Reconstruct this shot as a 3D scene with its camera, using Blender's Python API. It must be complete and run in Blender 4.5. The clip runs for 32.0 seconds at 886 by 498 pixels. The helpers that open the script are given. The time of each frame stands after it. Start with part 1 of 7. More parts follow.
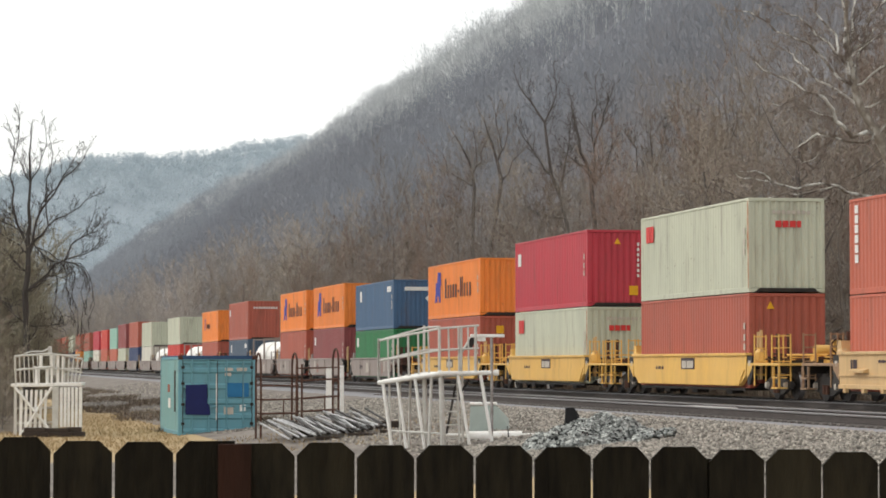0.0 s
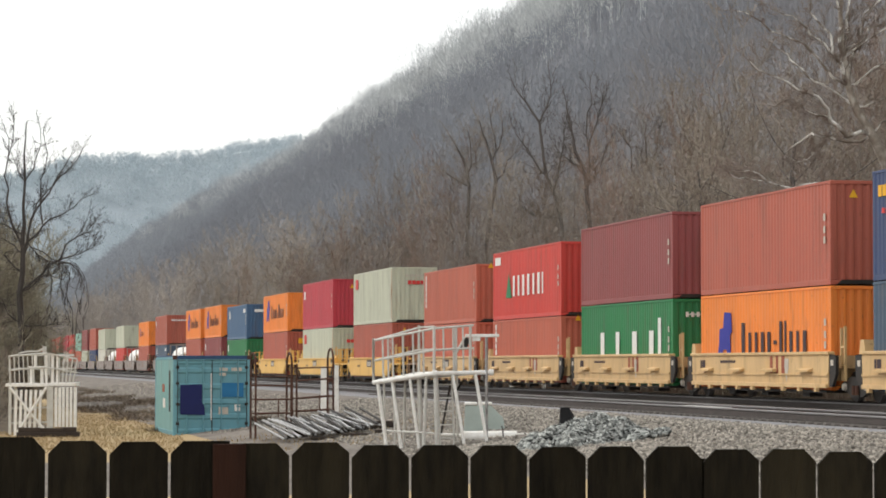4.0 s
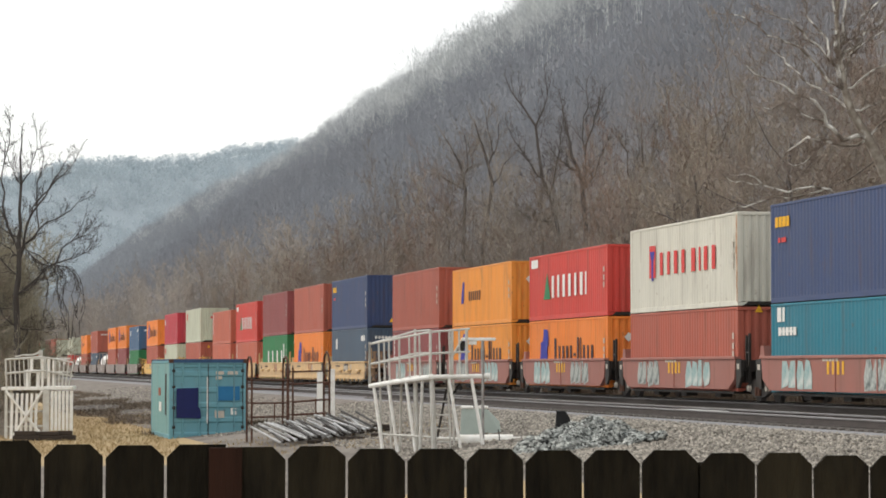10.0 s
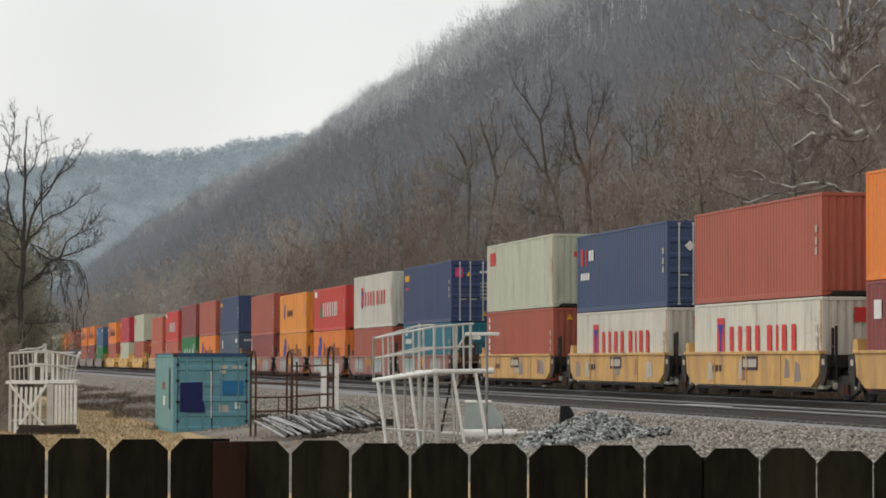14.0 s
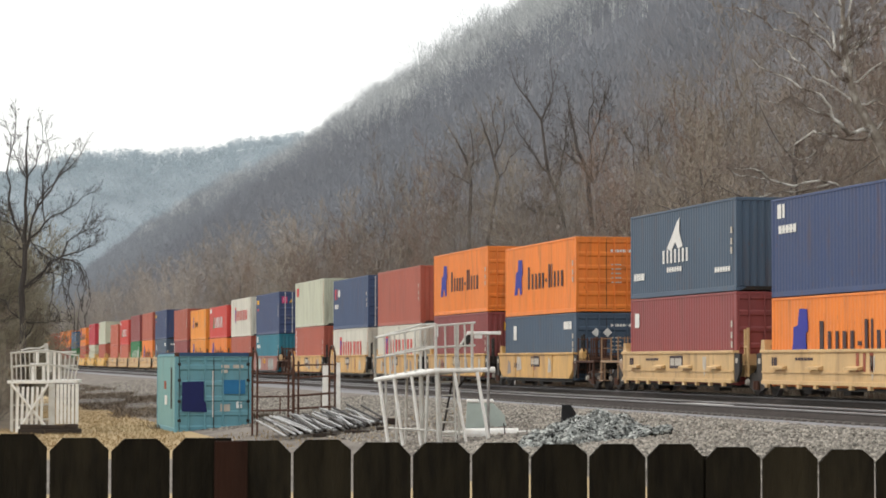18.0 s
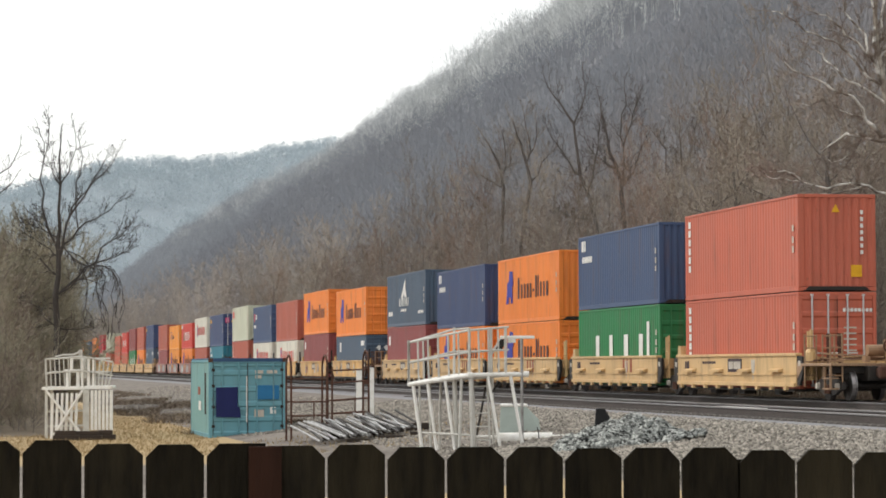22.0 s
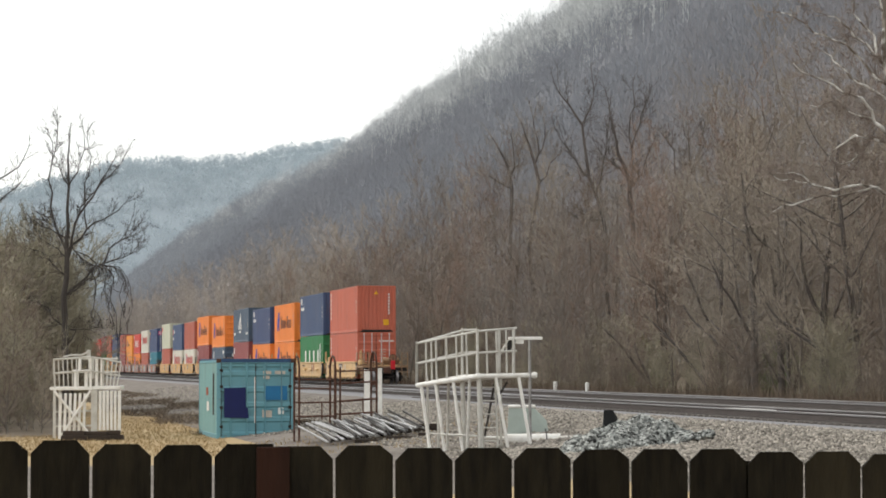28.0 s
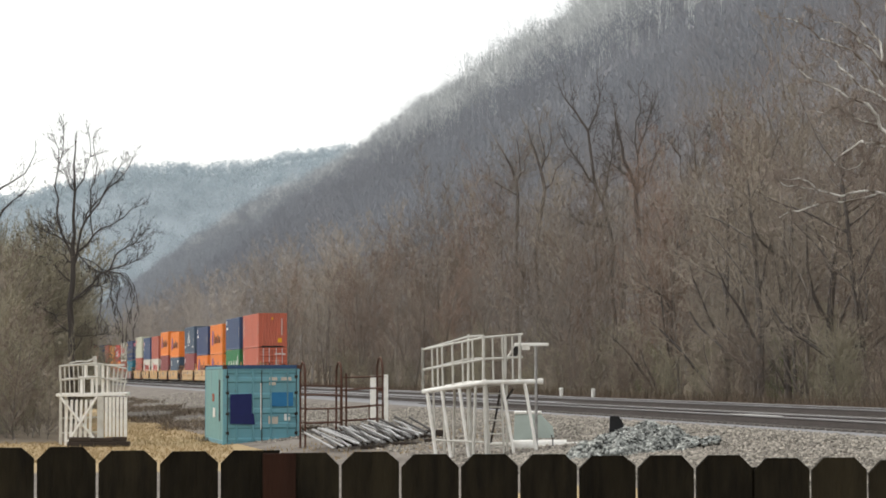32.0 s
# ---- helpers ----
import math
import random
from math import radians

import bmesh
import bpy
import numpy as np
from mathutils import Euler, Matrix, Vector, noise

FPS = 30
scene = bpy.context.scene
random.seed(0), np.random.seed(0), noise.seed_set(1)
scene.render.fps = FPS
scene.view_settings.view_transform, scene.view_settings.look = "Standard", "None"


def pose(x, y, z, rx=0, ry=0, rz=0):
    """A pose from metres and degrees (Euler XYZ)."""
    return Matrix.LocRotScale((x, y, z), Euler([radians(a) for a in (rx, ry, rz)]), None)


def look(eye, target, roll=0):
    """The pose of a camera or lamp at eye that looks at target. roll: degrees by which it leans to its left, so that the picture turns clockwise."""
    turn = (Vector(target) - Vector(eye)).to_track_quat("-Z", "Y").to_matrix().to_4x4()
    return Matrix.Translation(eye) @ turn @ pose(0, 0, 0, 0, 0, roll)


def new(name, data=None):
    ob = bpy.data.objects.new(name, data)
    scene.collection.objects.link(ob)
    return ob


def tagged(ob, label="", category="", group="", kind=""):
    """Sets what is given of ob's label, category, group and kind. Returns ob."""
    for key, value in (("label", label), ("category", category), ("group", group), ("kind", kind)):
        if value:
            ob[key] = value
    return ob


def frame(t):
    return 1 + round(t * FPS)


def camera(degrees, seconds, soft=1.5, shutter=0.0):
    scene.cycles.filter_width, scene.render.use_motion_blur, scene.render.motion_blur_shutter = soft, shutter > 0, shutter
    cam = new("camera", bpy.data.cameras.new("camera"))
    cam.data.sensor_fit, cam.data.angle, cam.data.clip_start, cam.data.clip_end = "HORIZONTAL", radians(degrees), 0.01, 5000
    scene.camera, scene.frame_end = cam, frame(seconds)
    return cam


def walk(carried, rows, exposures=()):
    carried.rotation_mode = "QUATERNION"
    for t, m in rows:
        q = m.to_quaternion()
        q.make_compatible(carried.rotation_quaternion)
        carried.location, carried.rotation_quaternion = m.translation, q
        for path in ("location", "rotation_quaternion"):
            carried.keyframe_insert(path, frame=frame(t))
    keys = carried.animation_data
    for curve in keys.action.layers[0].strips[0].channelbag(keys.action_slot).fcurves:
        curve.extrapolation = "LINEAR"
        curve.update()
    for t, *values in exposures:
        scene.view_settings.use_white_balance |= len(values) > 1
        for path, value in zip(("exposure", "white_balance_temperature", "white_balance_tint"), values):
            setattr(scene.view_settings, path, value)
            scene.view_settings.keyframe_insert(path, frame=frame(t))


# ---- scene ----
EYE = Vector((0.0, 0.0, 2.24))
# seconds, turn to the left, tilt upward, lean: degrees
PATH = [
    (0, 0.112, 2.487, 0.006), (0.5, 0.162, 2.457, 0.095), (1, 0.085, 2.463, 0.108), (1.5, 0.054, 2.487, 0.015),
    (2, 0.056, 2.488, 0.009), (2.5, 0.074, 2.487, -0.006), (3, 0.018, 2.486, -0.002), (3.5, -0.004, 2.486, -0.012),
    (5.5, 0.019, 2.468, 0.010), (6, 0.059, 2.488, 0.030), (6.5, 0.121, 2.480, 0.107), (7, 0.106, 2.465, 0.129),
    (7.5, 0.033, 2.522, 0.054), (8, 0.000, 2.580, 0.011), (8.5, -0.019, 2.551, -0.028), (9, 0.000, 2.543, 0.010),
    (9.5, -0.019, 2.560, 0.001), (10, -0.084, 2.561, -0.001), (10.5, -0.156, 2.571, -0.077), (11, -0.188, 2.546, -0.012),
    (11.5, -0.122, 2.512, 0.066), (12, -0.070, 2.503, 0.119), (12.5, -0.046, 2.473, 0.185), (13, -0.064, 2.440, 0.188),
    (13.5, -0.027, 2.438, 0.171), (14, 0.007, 2.445, 0.121), (14.5, -0.038, 2.485, 0.002), (16.5, -0.038, 2.461, -0.035),
    (17, -0.074, 2.450, 0.006), (17.5, 0.000, 2.430, 0.010), (18, 0.038, 2.425, 0.047), (18.5, 0.056, 2.412, 0.011),
    (19, 0.056, 2.430, 0.010), (19.5, 0.198, 2.422, -0.149), (20, 0.575, 2.386, -0.156), (20.5, 0.814, 2.439, -0.172),
    (21, 0.827, 2.490, -0.190), (21.5, 0.793, 2.518, -0.219), (22, 0.753, 2.524, -0.219), (22.5, 0.720, 2.534, -0.186),
    (23, 0.710, 2.560, -0.194), (23.5, 0.664, 2.532, -0.175), (24, 0.651, 2.535, -0.146), (24.5, 0.627, 2.531, -0.165),
    (25, 0.567, 2.534, -0.195), (25.5, 0.576, 2.491, -0.187), (27.5, 0.763, 2.506, -0.106), (28, 0.932, 2.545, -0.107),
    (28.5, 1.009, 2.550, -0.144), (29, 1.062, 2.565, -0.118), (29.5, 1.082, 2.606, -0.131), (30, 1.026, 2.644, -0.135),
    (30.5, 0.967, 2.667, -0.166), (31, 1.005, 2.678, -0.158), (31.5, 1.073, 2.671, -0.163), (32, 1.062, 2.680, -0.141),
]

def aim(turn, tilt, lean):
    a, b = radians(turn), radians(tilt)
    way = Vector((-math.sin(a) * math.cos(b), math.cos(a) * math.cos(b), math.sin(b)))
    return look(EYE, EYE + way * 50, lean)


cam = camera(19.04, 32.0, soft=1.75)
walk(cam, [(t, aim(a, b, c)) for t, a, b, c in PATH],
     exposures=[(0, 0.04), (12.2, 0.03), (12.7, -0.18), (13.1, -0.39), (14.0, -0.4), (14.6, -0.32), (16.4, -0.07), (17.2, 0.05), (32, 0.05)])

# ---- world and light: bright overcast, a veiled sun high on the left ----
world = bpy.data.worlds.new("overcast_sky")
scene.world = world
world.use_nodes = True
wn = world.node_tree.nodes
wl = world.node_tree.links
sky = wn.new("ShaderNodeTexSky")
sky.sky_type = "NISHITA"
sky.sun_disc = False
sky.sun_elevation, sky.sun_rotation = radians(42), radians(-62)
sky.air_density, sky.dust_density, sky.ozone_density = 1.0, 4.0, 1.0
veil = wn.new("ShaderNodeMix")
veil.data_type = "RGBA"
veil.inputs["Factor"].default_value = 0.8
veil.inputs["B"].default_value = (12.4, 12.5, 12.3, 1)
wl.new(sky.outputs["Color"], veil.inputs["A"])
clouds = wn.new("ShaderNodeTexNoise")
clouds.inputs["Scale"].default_value = 2.6
clouds.inputs["Detail"].default_value = 5
cloud_range = wn.new("ShaderNodeMapRange")
cloud_range.inputs["From Min"].default_value, cloud_range.inputs["From Max"].default_value = 0.3, 0.7
cloud_range.inputs["To Min"].default_value, cloud_range.inputs["To Max"].default_value = 0.09, 0.125
wl.new(clouds.outputs["Fac"], cloud_range.inputs["Value"])
wl.new(veil.outputs["Result"], wn["Background"].inputs["Color"])
wl.new(cloud_range.outputs["Result"], wn["Background"].inputs["Strength"])

sun = new("sun", bpy.data.lights.new("sun", "SUN"))
sun.data.energy, sun.data.angle, sun.data.color = 1.3, radians(18), (1.0, 0.96, 0.9)
sun.matrix_world = look((-40, 22, 40), (0, 0, 0))


# ---- materials ----
def material(name, colour, rough=0.7, metal=0.0, second=None, scale=3.0, amount=0.5, fine=40.0, bump=0.0, bump_scale=60.0,
             stretch=(1, 1, 1), random_value=0.0, island=False, spec=0.3, edge=(0.42, 0.72)):
    """A surface with a coarse and a fine variation of its colour, and relief."""
    m = bpy.data.materials.new(name)
    m.use_nodes = True
    n, l = m.node_tree.nodes, m.node_tree.links
    b = n["Principled BSDF"]
    b.inputs["Roughness"].default_value, b.inputs["Metallic"].default_value = rough, metal
    b.inputs["Specular IOR Level"].default_value = spec
    place = n.new("ShaderNodeTexCoord")
    mapping = n.new("ShaderNodeMapping")
    mapping.inputs["Scale"].default_value = stretch
    l.new(place.outputs["Object"], mapping.inputs["Vector"])
    second = second or tuple(c * 0.55 for c in colour)
    last = None
    for k, (s, d) in enumerate(((scale, 6), (fine, 3))):
        noise_node = n.new("ShaderNodeTexNoise")
        noise_node.inputs["Scale"].default_value, noise_node.inputs["Detail"].default_value = s, d
        l.new(mapping.outputs["Vector"], noise_node.inputs["Vector"])
        ramp = n.new("ShaderNodeMapRange")
        ramp.inputs["From Min"].default_value, ramp.inputs["From Max"].default_value = edge if k == 0 else (0.3, 0.75)
        ramp.inputs["To Max"].default_value = amount * (1.0 if k == 0 else 0.6)
        l.new(noise_node.outputs["Fac"], ramp.inputs["Value"])
        mix = n.new("ShaderNodeMix")
        mix.data_type = "RGBA"
        l.new(ramp.outputs["Result"], mix.inputs["Factor"])
        mix.inputs["A"].default_value = (*colour, 1)
        mix.inputs["B"].default_value = (*second, 1)
        if last:
            l.new(last, mix.inputs["A"])
        last = mix.outputs["Result"]
    if random_value:
        info = n.new("ShaderNodeNewGeometry" if island else "ShaderNodeObjectInfo")
        span = n.new("ShaderNodeMapRange")
        span.inputs["To Min"].default_value, span.inputs["To Max"].default_value = 1 - random_value, 1 + random_value
        l.new(info.outputs["Random Per Island" if island else "Random"], span.inputs["Value"])
        hsv = n.new("ShaderNodeHueSaturation")
        l.new(span.outputs["Result"], hsv.inputs["Value"])
        l.new(last, hsv.inputs["Color"])
        last = hsv.outputs["Color"]
    l.new(last, b.inputs["Base Color"])
    if bump:
        tex = n.new("ShaderNodeTexNoise")
        tex.inputs["Scale"].default_value, tex.inputs["Detail"].default_value = bump_scale, 4
        l.new(mapping.outputs["Vector"], tex.inputs["Vector"])
        bp = n.new("ShaderNodeBump")
        bp.inputs["Strength"].default_value, bp.inputs["Distance"].default_value = bump, 0.03
        l.new(tex.outputs["Fac"], bp.inputs["Height"])
        l.new(bp.outputs["Normal"], b.inputs["Normal"])
    return m


def paint(name, colour, wear=0.45, second=None, rust=0.38):
    """Sun-bleached enamel on steel: broad faded fields, streaks that run down, and rust where it has chipped."""
    m = material(name, colour, rough=0.55, second=second or tuple(c * 0.62 + 0.03 for c in colour), scale=1.1, amount=wear, fine=9.0,
                 stretch=(1.0, 1.0, 0.22), random_value=0.06, spec=0.35)
    n, l = m.node_tree.nodes, m.node_tree.links
    b = n["Principled BSDF"]
    last = b.inputs["Base Color"].links[0].from_socket
    info, place, shift = n.new("ShaderNodeObjectInfo"), n.new("ShaderNodeTexCoord"), n.new("ShaderNodeVectorMath")
    shift.operation = "MULTIPLY_ADD"
    shift.inputs[1].default_value = (1, 1, 1)
    l.new(place.outputs["Object"], shift.inputs[0])
    l.new(info.outputs["Random"], shift.inputs[2])
    grey = sum(colour) / 3
    for scale, stretch, edge, amount, tone in ((0.45, (1, 1, 0.8), (0.42, 0.68), 0.3, tuple(c * 0.92 + grey * 0.08 + 0.02 for c in colour)),
                                               (2.6, (1, 1, 0.16), (0.56, 0.74), rust, (0.12, 0.065, 0.04)),
                                               (7.0, (1, 1, 0.7), (0.66, 0.72), rust, (0.15, 0.07, 0.035))):
        mapping, noise_node, ramp, mix = n.new("ShaderNodeMapping"), n.new("ShaderNodeTexNoise"), n.new("ShaderNodeMapRange"), n.new("ShaderNodeMix")
        mapping.inputs["Scale"].default_value = stretch
        noise_node.inputs["Scale"].default_value, noise_node.inputs["Detail"].default_value = scale, 5
        ramp.inputs["From Min"].default_value, ramp.inputs["From Max"].default_value = edge
        ramp.inputs["To Max"].default_value = amount
        mix.data_type = "RGBA"
        mix.inputs["B"].default_value = (*tone, 1)
        l.new(shift.outputs["Vector"], mapping.inputs["Vector"])
        l.new(mapping.outputs["Vector"], noise_node.inputs["Vector"])
        l.new(noise_node.outputs["Fac"], ramp.inputs["Value"])
        l.new(ramp.outputs["Result"], mix.inputs["Factor"])
        l.new(last, mix.inputs["A"])
        last = mix.outputs["Result"]
    l.new(last, b.inputs["Base Color"])
    return m


RED_BROWN, OXIDE, MAROON = (0.43, 0.105, 0.065), (0.53, 0.13, 0.075), (0.28, 0.066, 0.064)
ORANGE, RED, NAVY, BLUE = (0.86, 0.24, 0.035), (0.62, 0.055, 0.04), (0.04, 0.065, 0.155), (0.06, 0.13, 0.235)
GREEN, TEAL, PALE, WHITE = (0.022, 0.2, 0.065), (0.018, 0.19, 0.26), (0.55, 0.56, 0.43), (0.69, 0.66, 0.56)
MARINE = (0.048, 0.082, 0.17)
SLATE, AMBER, MINT, CRIMSON = (0.068, 0.105, 0.155), (0.82, 0.3, 0.04), (0.3, 0.52, 0.42), (0.5, 0.04, 0.06)
PAINTS = {c: paint("container_paint", c) for c in (RED_BROWN, OXIDE, MAROON, ORANGE, RED, NAVY, BLUE, GREEN, TEAL, PALE, WHITE, SLATE, AMBER, MINT, CRIMSON, MARINE)}
PAINT_WORDS = {RED_BROWN: "red-brown", OXIDE: "faded oxide-red", MAROON: "maroon", ORANGE: "orange", RED: "bright red", NAVY: "navy blue",
               BLUE: "steel blue", GREEN: "dark green", TEAL: "teal", PALE: "pale grey-green", WHITE: "off-white", SLATE: "slate blue",
               AMBER: "amber orange", MINT: "mint green", CRIMSON: "crimson", MARINE: "marine blue"}
TAN = paint("tan_car_paint", (0.64, 0.43, 0.2), 0.5, (0.4, 0.25, 0.13))
DIRTY_TAN = paint("dirty_tan_paint", (0.36, 0.22, 0.12), 0.7, (0.16, 0.1, 0.07))
YELLOW = paint("yellow_car_paint", (0.76, 0.46, 0.11), 0.4, (0.5, 0.27, 0.09), 0.2)
OLD_YELLOW = paint("worn_yellow_car_paint", (0.7, 0.41, 0.12), 0.75, (0.32, 0.19, 0.11))
BROWN_CAR = paint("brown_car_paint", (0.34, 0.13, 0.1), 0.5, (0.24, 0.12, 0.1))
GREY_CAR = paint("grey_car_paint", (0.3, 0.25, 0.22), 0.5, (0.2, 0.15, 0.13))
BLACK_STEEL = material("black_steel", (0.025, 0.024, 0.023), 0.6, 0.3, second=(0.06, 0.045, 0.035), amount=0.6)
RUST = material("rusty_steel", (0.12, 0.055, 0.035), 0.85, 0.2, second=(0.05, 0.03, 0.025), scale=5, amount=0.8, bump=0.3)
RAIL_STEEL = material("rail_steel", (0.3, 0.29, 0.29), 0.35, 0.7, second=(0.16, 0.13, 0.12), scale=0.6, amount=0.5)
RAIL_WEB = material("rail_web", (0.09, 0.075, 0.07), 0.8, 0.2, second=(0.05, 0.045, 0.04))
MARK_WHITE = material("white_marking", (0.75, 0.74, 0.7), 0.6, second=(0.6, 0.58, 0.54), amount=0.4)
MARK_RED = material("red_marking", (0.62, 0.04, 0.04), 0.6, second=(0.5, 0.08, 0.06), amount=0.4)
MARK_PINK = material("pink_marking", (0.7, 0.06, 0.22), 0.6, second=(0.55, 0.08, 0.16), amount=0.3)
ROD_STEEL = material("zinc_plated_rod", (0.62, 0.63, 0.64), 0.45, 0.3, second=(0.4, 0.38, 0.36), scale=4, amount=0.5)
MARK_DULL = material("dull_red_marking", (0.33, 0.09, 0.05), 0.7, amount=0.4)
MARK_BLUE = material("blue_marking", (0.03, 0.035, 0.3), 0.6, amount=0.3)
MARK_DARK = material("dark_marking", (0.05, 0.03, 0.035), 0.6, amount=0.3)
MARK_YELLOW = material("yellow_marking", (0.8, 0.42, 0.02), 0.6, amount=0.3)
MARK_GREEN = material("green_marking", (0.03, 0.2, 0.08), 0.6, amount=0.3)
MARK_PALE = material("faded_marking", (0.55, 0.5, 0.42), 0.7, second=(0.35, 0.3, 0.26), amount=0.6)
GRAFFITI = material("graffiti_paint", (0.5, 0.52, 0.48), 0.6, second=(0.05, 0.07, 0.07), scale=4, amount=0.9, fine=9)
GRAFFITI_TEAL = material("teal_graffiti_paint", (0.18, 0.33, 0.33), 0.6, second=(0.6, 0.6, 0.55), scale=3, amount=0.9, fine=7)
WHITE_METAL = material("white_painted_steel", (0.87, 0.86, 0.82), 0.5, 0.0, second=(0.55, 0.5, 0.43), scale=5, amount=0.4)
ALUMINIUM = material("weathered_aluminium", (0.62, 0.61, 0.57), 0.5, 0.15, second=(0.4, 0.37, 0.32), scale=5, amount=0.6)
GALVANISED = material("galvanised_pipe", (0.5, 0.5, 0.5), 0.35, 0.6, second=(0.14, 0.13, 0.12), scale=4, amount=0.7)
STONE = material("crushed_stone", (0.36, 0.365, 0.34), 0.9, second=(0.05, 0.06, 0.06), scale=11, amount=0.9, fine=30, random_value=1.0, island=True)
BALLAST_STONE = material("ballast_stone", (0.31, 0.28, 0.24), 0.9, second=(0.18, 0.165, 0.14), scale=2, amount=0.6, fine=14, random_value=0.6, island=True)
GRAVEL = material("gravel", (0.225, 0.198, 0.17), 0.95, second=(0.085, 0.07, 0.058), scale=1.6, amount=0.8, fine=9.0, bump=1.0, bump_scale=8, stretch=(1, 0.35, 1))
RUST_STAIN = material("rust_stain", (0.3, 0.12, 0.04), 0.8, second=(0.6, 0.5, 0.38), scale=3, amount=0.8, fine=10)
DARK_BALLAST = material("dark_ballast", (0.255, 0.253, 0.26), 0.95, second=(0.165, 0.162, 0.165), scale=0.8, amount=0.6, fine=6, bump=0.9, bump_scale=7)
EARTH = material("leaf_litter", (0.12, 0.095, 0.07), 0.95, second=(0.19, 0.15, 0.1), scale=0.3, amount=0.7, fine=2.5, bump=0.5, bump_scale=3)
WEEDS = material("dead_weeds", (0.17, 0.13, 0.095), 0.95, second=(0.1, 0.08, 0.06), scale=0.5, amount=0.7, random_value=0.35, island=True)
# hill and ridge ground: distance haze put into the colour as a blue-grey tint
HAZED_HILL_EARTH = material("hazed_slope_litter", (0.2, 0.202, 0.215), 0.95, second=(0.16, 0.161, 0.172), scale=0.02, amount=0.7, fine=0.2)
HAZED_RIDGE_EARTH = material("hazed_wooded_ridge", (0.32, 0.365, 0.398), 0.95, second=(0.285, 0.325, 0.353), scale=0.01, amount=0.7, fine=0.05)
DRY_GRASS = material("dry_grass", (0.36, 0.265, 0.14), 0.95, second=(0.25, 0.185, 0.1), scale=1.2, amount=0.6, fine=11, random_value=0.15, island=True)
BARK_BROWN = material("brown_bark", (0.215, 0.174, 0.142), 0.9, second=(0.155, 0.122, 0.1), scale=0.4, amount=0.6, random_value=0.25)
BARK_LIMB = material("dark_grey_bark", (0.17, 0.15, 0.132), 0.9, second=(0.26, 0.23, 0.2), scale=0.5, amount=0.5, random_value=0.35)
BARK_TAN = material("tan_twigs", (0.345, 0.297, 0.243), 0.9, second=(0.25, 0.212, 0.172), scale=0.4, amount=0.6, random_value=0.25)
OLIVE_TWIG = material("olive_twigs", (0.32, 0.292, 0.215), 0.9, second=(0.23, 0.208, 0.15), scale=0.4, amount=0.6, random_value=0.25)
BARK_GREY = material("grey_bark", (0.28, 0.25, 0.218), 0.9, second=(0.2, 0.176, 0.152), scale=0.4, amount=0.6, random_value=0.25)
BARK_RED = material("reddish_brown_twigs", (0.25, 0.182, 0.143), 0.9, second=(0.17, 0.122, 0.098), scale=0.4, amount=0.6, random_value=0.25)
# paled copies of the belt's bark and twigs, with haze in the colour
HAZED_LIMB = material("hazed_grey_limbs", (0.26, 0.245, 0.235), 0.9, second=(0.34, 0.32, 0.31), scale=0.4, amount=0.5, random_value=0.2)
HAZED_BROWN = material("hazed_brown_twigs", (0.36, 0.33, 0.305), 0.9, second=(0.29, 0.265, 0.245), scale=0.4, amount=0.6, random_value=0.2)
HAZED_TAN = material("hazed_tan_twigs", (0.42, 0.375, 0.33), 0.9, second=(0.33, 0.296, 0.265), scale=0.4, amount=0.6, random_value=0.2)
BARK_DARK = material("dark_bark", (0.06, 0.052, 0.047), 0.9, second=(0.1, 0.086, 0.077), scale=0.6, amount=0.6)
BARK_PALE = material("sycamore_bark", (0.8, 0.78, 0.73), 0.8, second=(0.15, 0.12, 0.095), scale=1.7, amount=0.95, fine=5, edge=(0.45, 0.57))
BARK_STEM = material("sycamore_stem_bark", (0.2, 0.165, 0.132), 0.9, second=(0.5, 0.46, 0.4), scale=2.2, amount=0.8, fine=6, edge=(0.5, 0.64))
BARK_TWIG = material("reddish_twigs", (0.29, 0.24, 0.205), 0.9, second=(0.19, 0.15, 0.125), scale=0.5, amount=0.6)
# grey bark and litter with haze mixed in; the far pair is paler still
HAZED_HILL_BARK = material("hazed_hill_tree_bark", (0.33, 0.338, 0.36), 0.95, second=(0.27, 0.275, 0.295), scale=0.02, amount=0.6)
HAZED_HILL_TWIG = material("hazed_hill_tree_twigs", (0.3, 0.315, 0.345), 0.95, second=(0.205, 0.215, 0.237), scale=0.012, amount=0.9, fine=0.06)
HAZED_FAR_HILL_TWIG = material("hazed_far_hill_tree_twigs", (0.345, 0.364, 0.392), 0.95, second=(0.265, 0.28, 0.302), scale=0.012, amount=0.9, fine=0.06)
HAZED_FAR_HILL_EARTH = material("hazed_far_slope_litter", (0.225, 0.237, 0.254), 0.95, second=(0.19, 0.2, 0.214), scale=0.02, amount=0.7, fine=0.2)
# whitish crest colours stand in for sky glow behind the trees
SKYLIT_CREST_BARK = material("skylit_crest_tree_bark", (0.86, 0.88, 0.86), 0.95, second=(0.7, 0.71, 0.7), scale=0.05, amount=0.6)
SKYLIT_CREST_TWIG = material("skylit_crest_tree_twigs", (0.56, 0.58, 0.58), 0.95, second=(0.43, 0.447, 0.45), scale=0.03, amount=0.7, fine=0.12)
BARK_STARK = material("dark_grey_brown_bark", (0.1, 0.088, 0.08), 0.9, second=(0.15, 0.13, 0.12), scale=0.6, amount=0.6)
# haze also greys the slope trees and blues the ridge trees
HAZED_SLOPE_BARK = material("hazed_slope_tree_bark", (0.25, 0.235, 0.238), 0.95, second=(0.32, 0.308, 0.315), scale=0.04, amount=0.6)
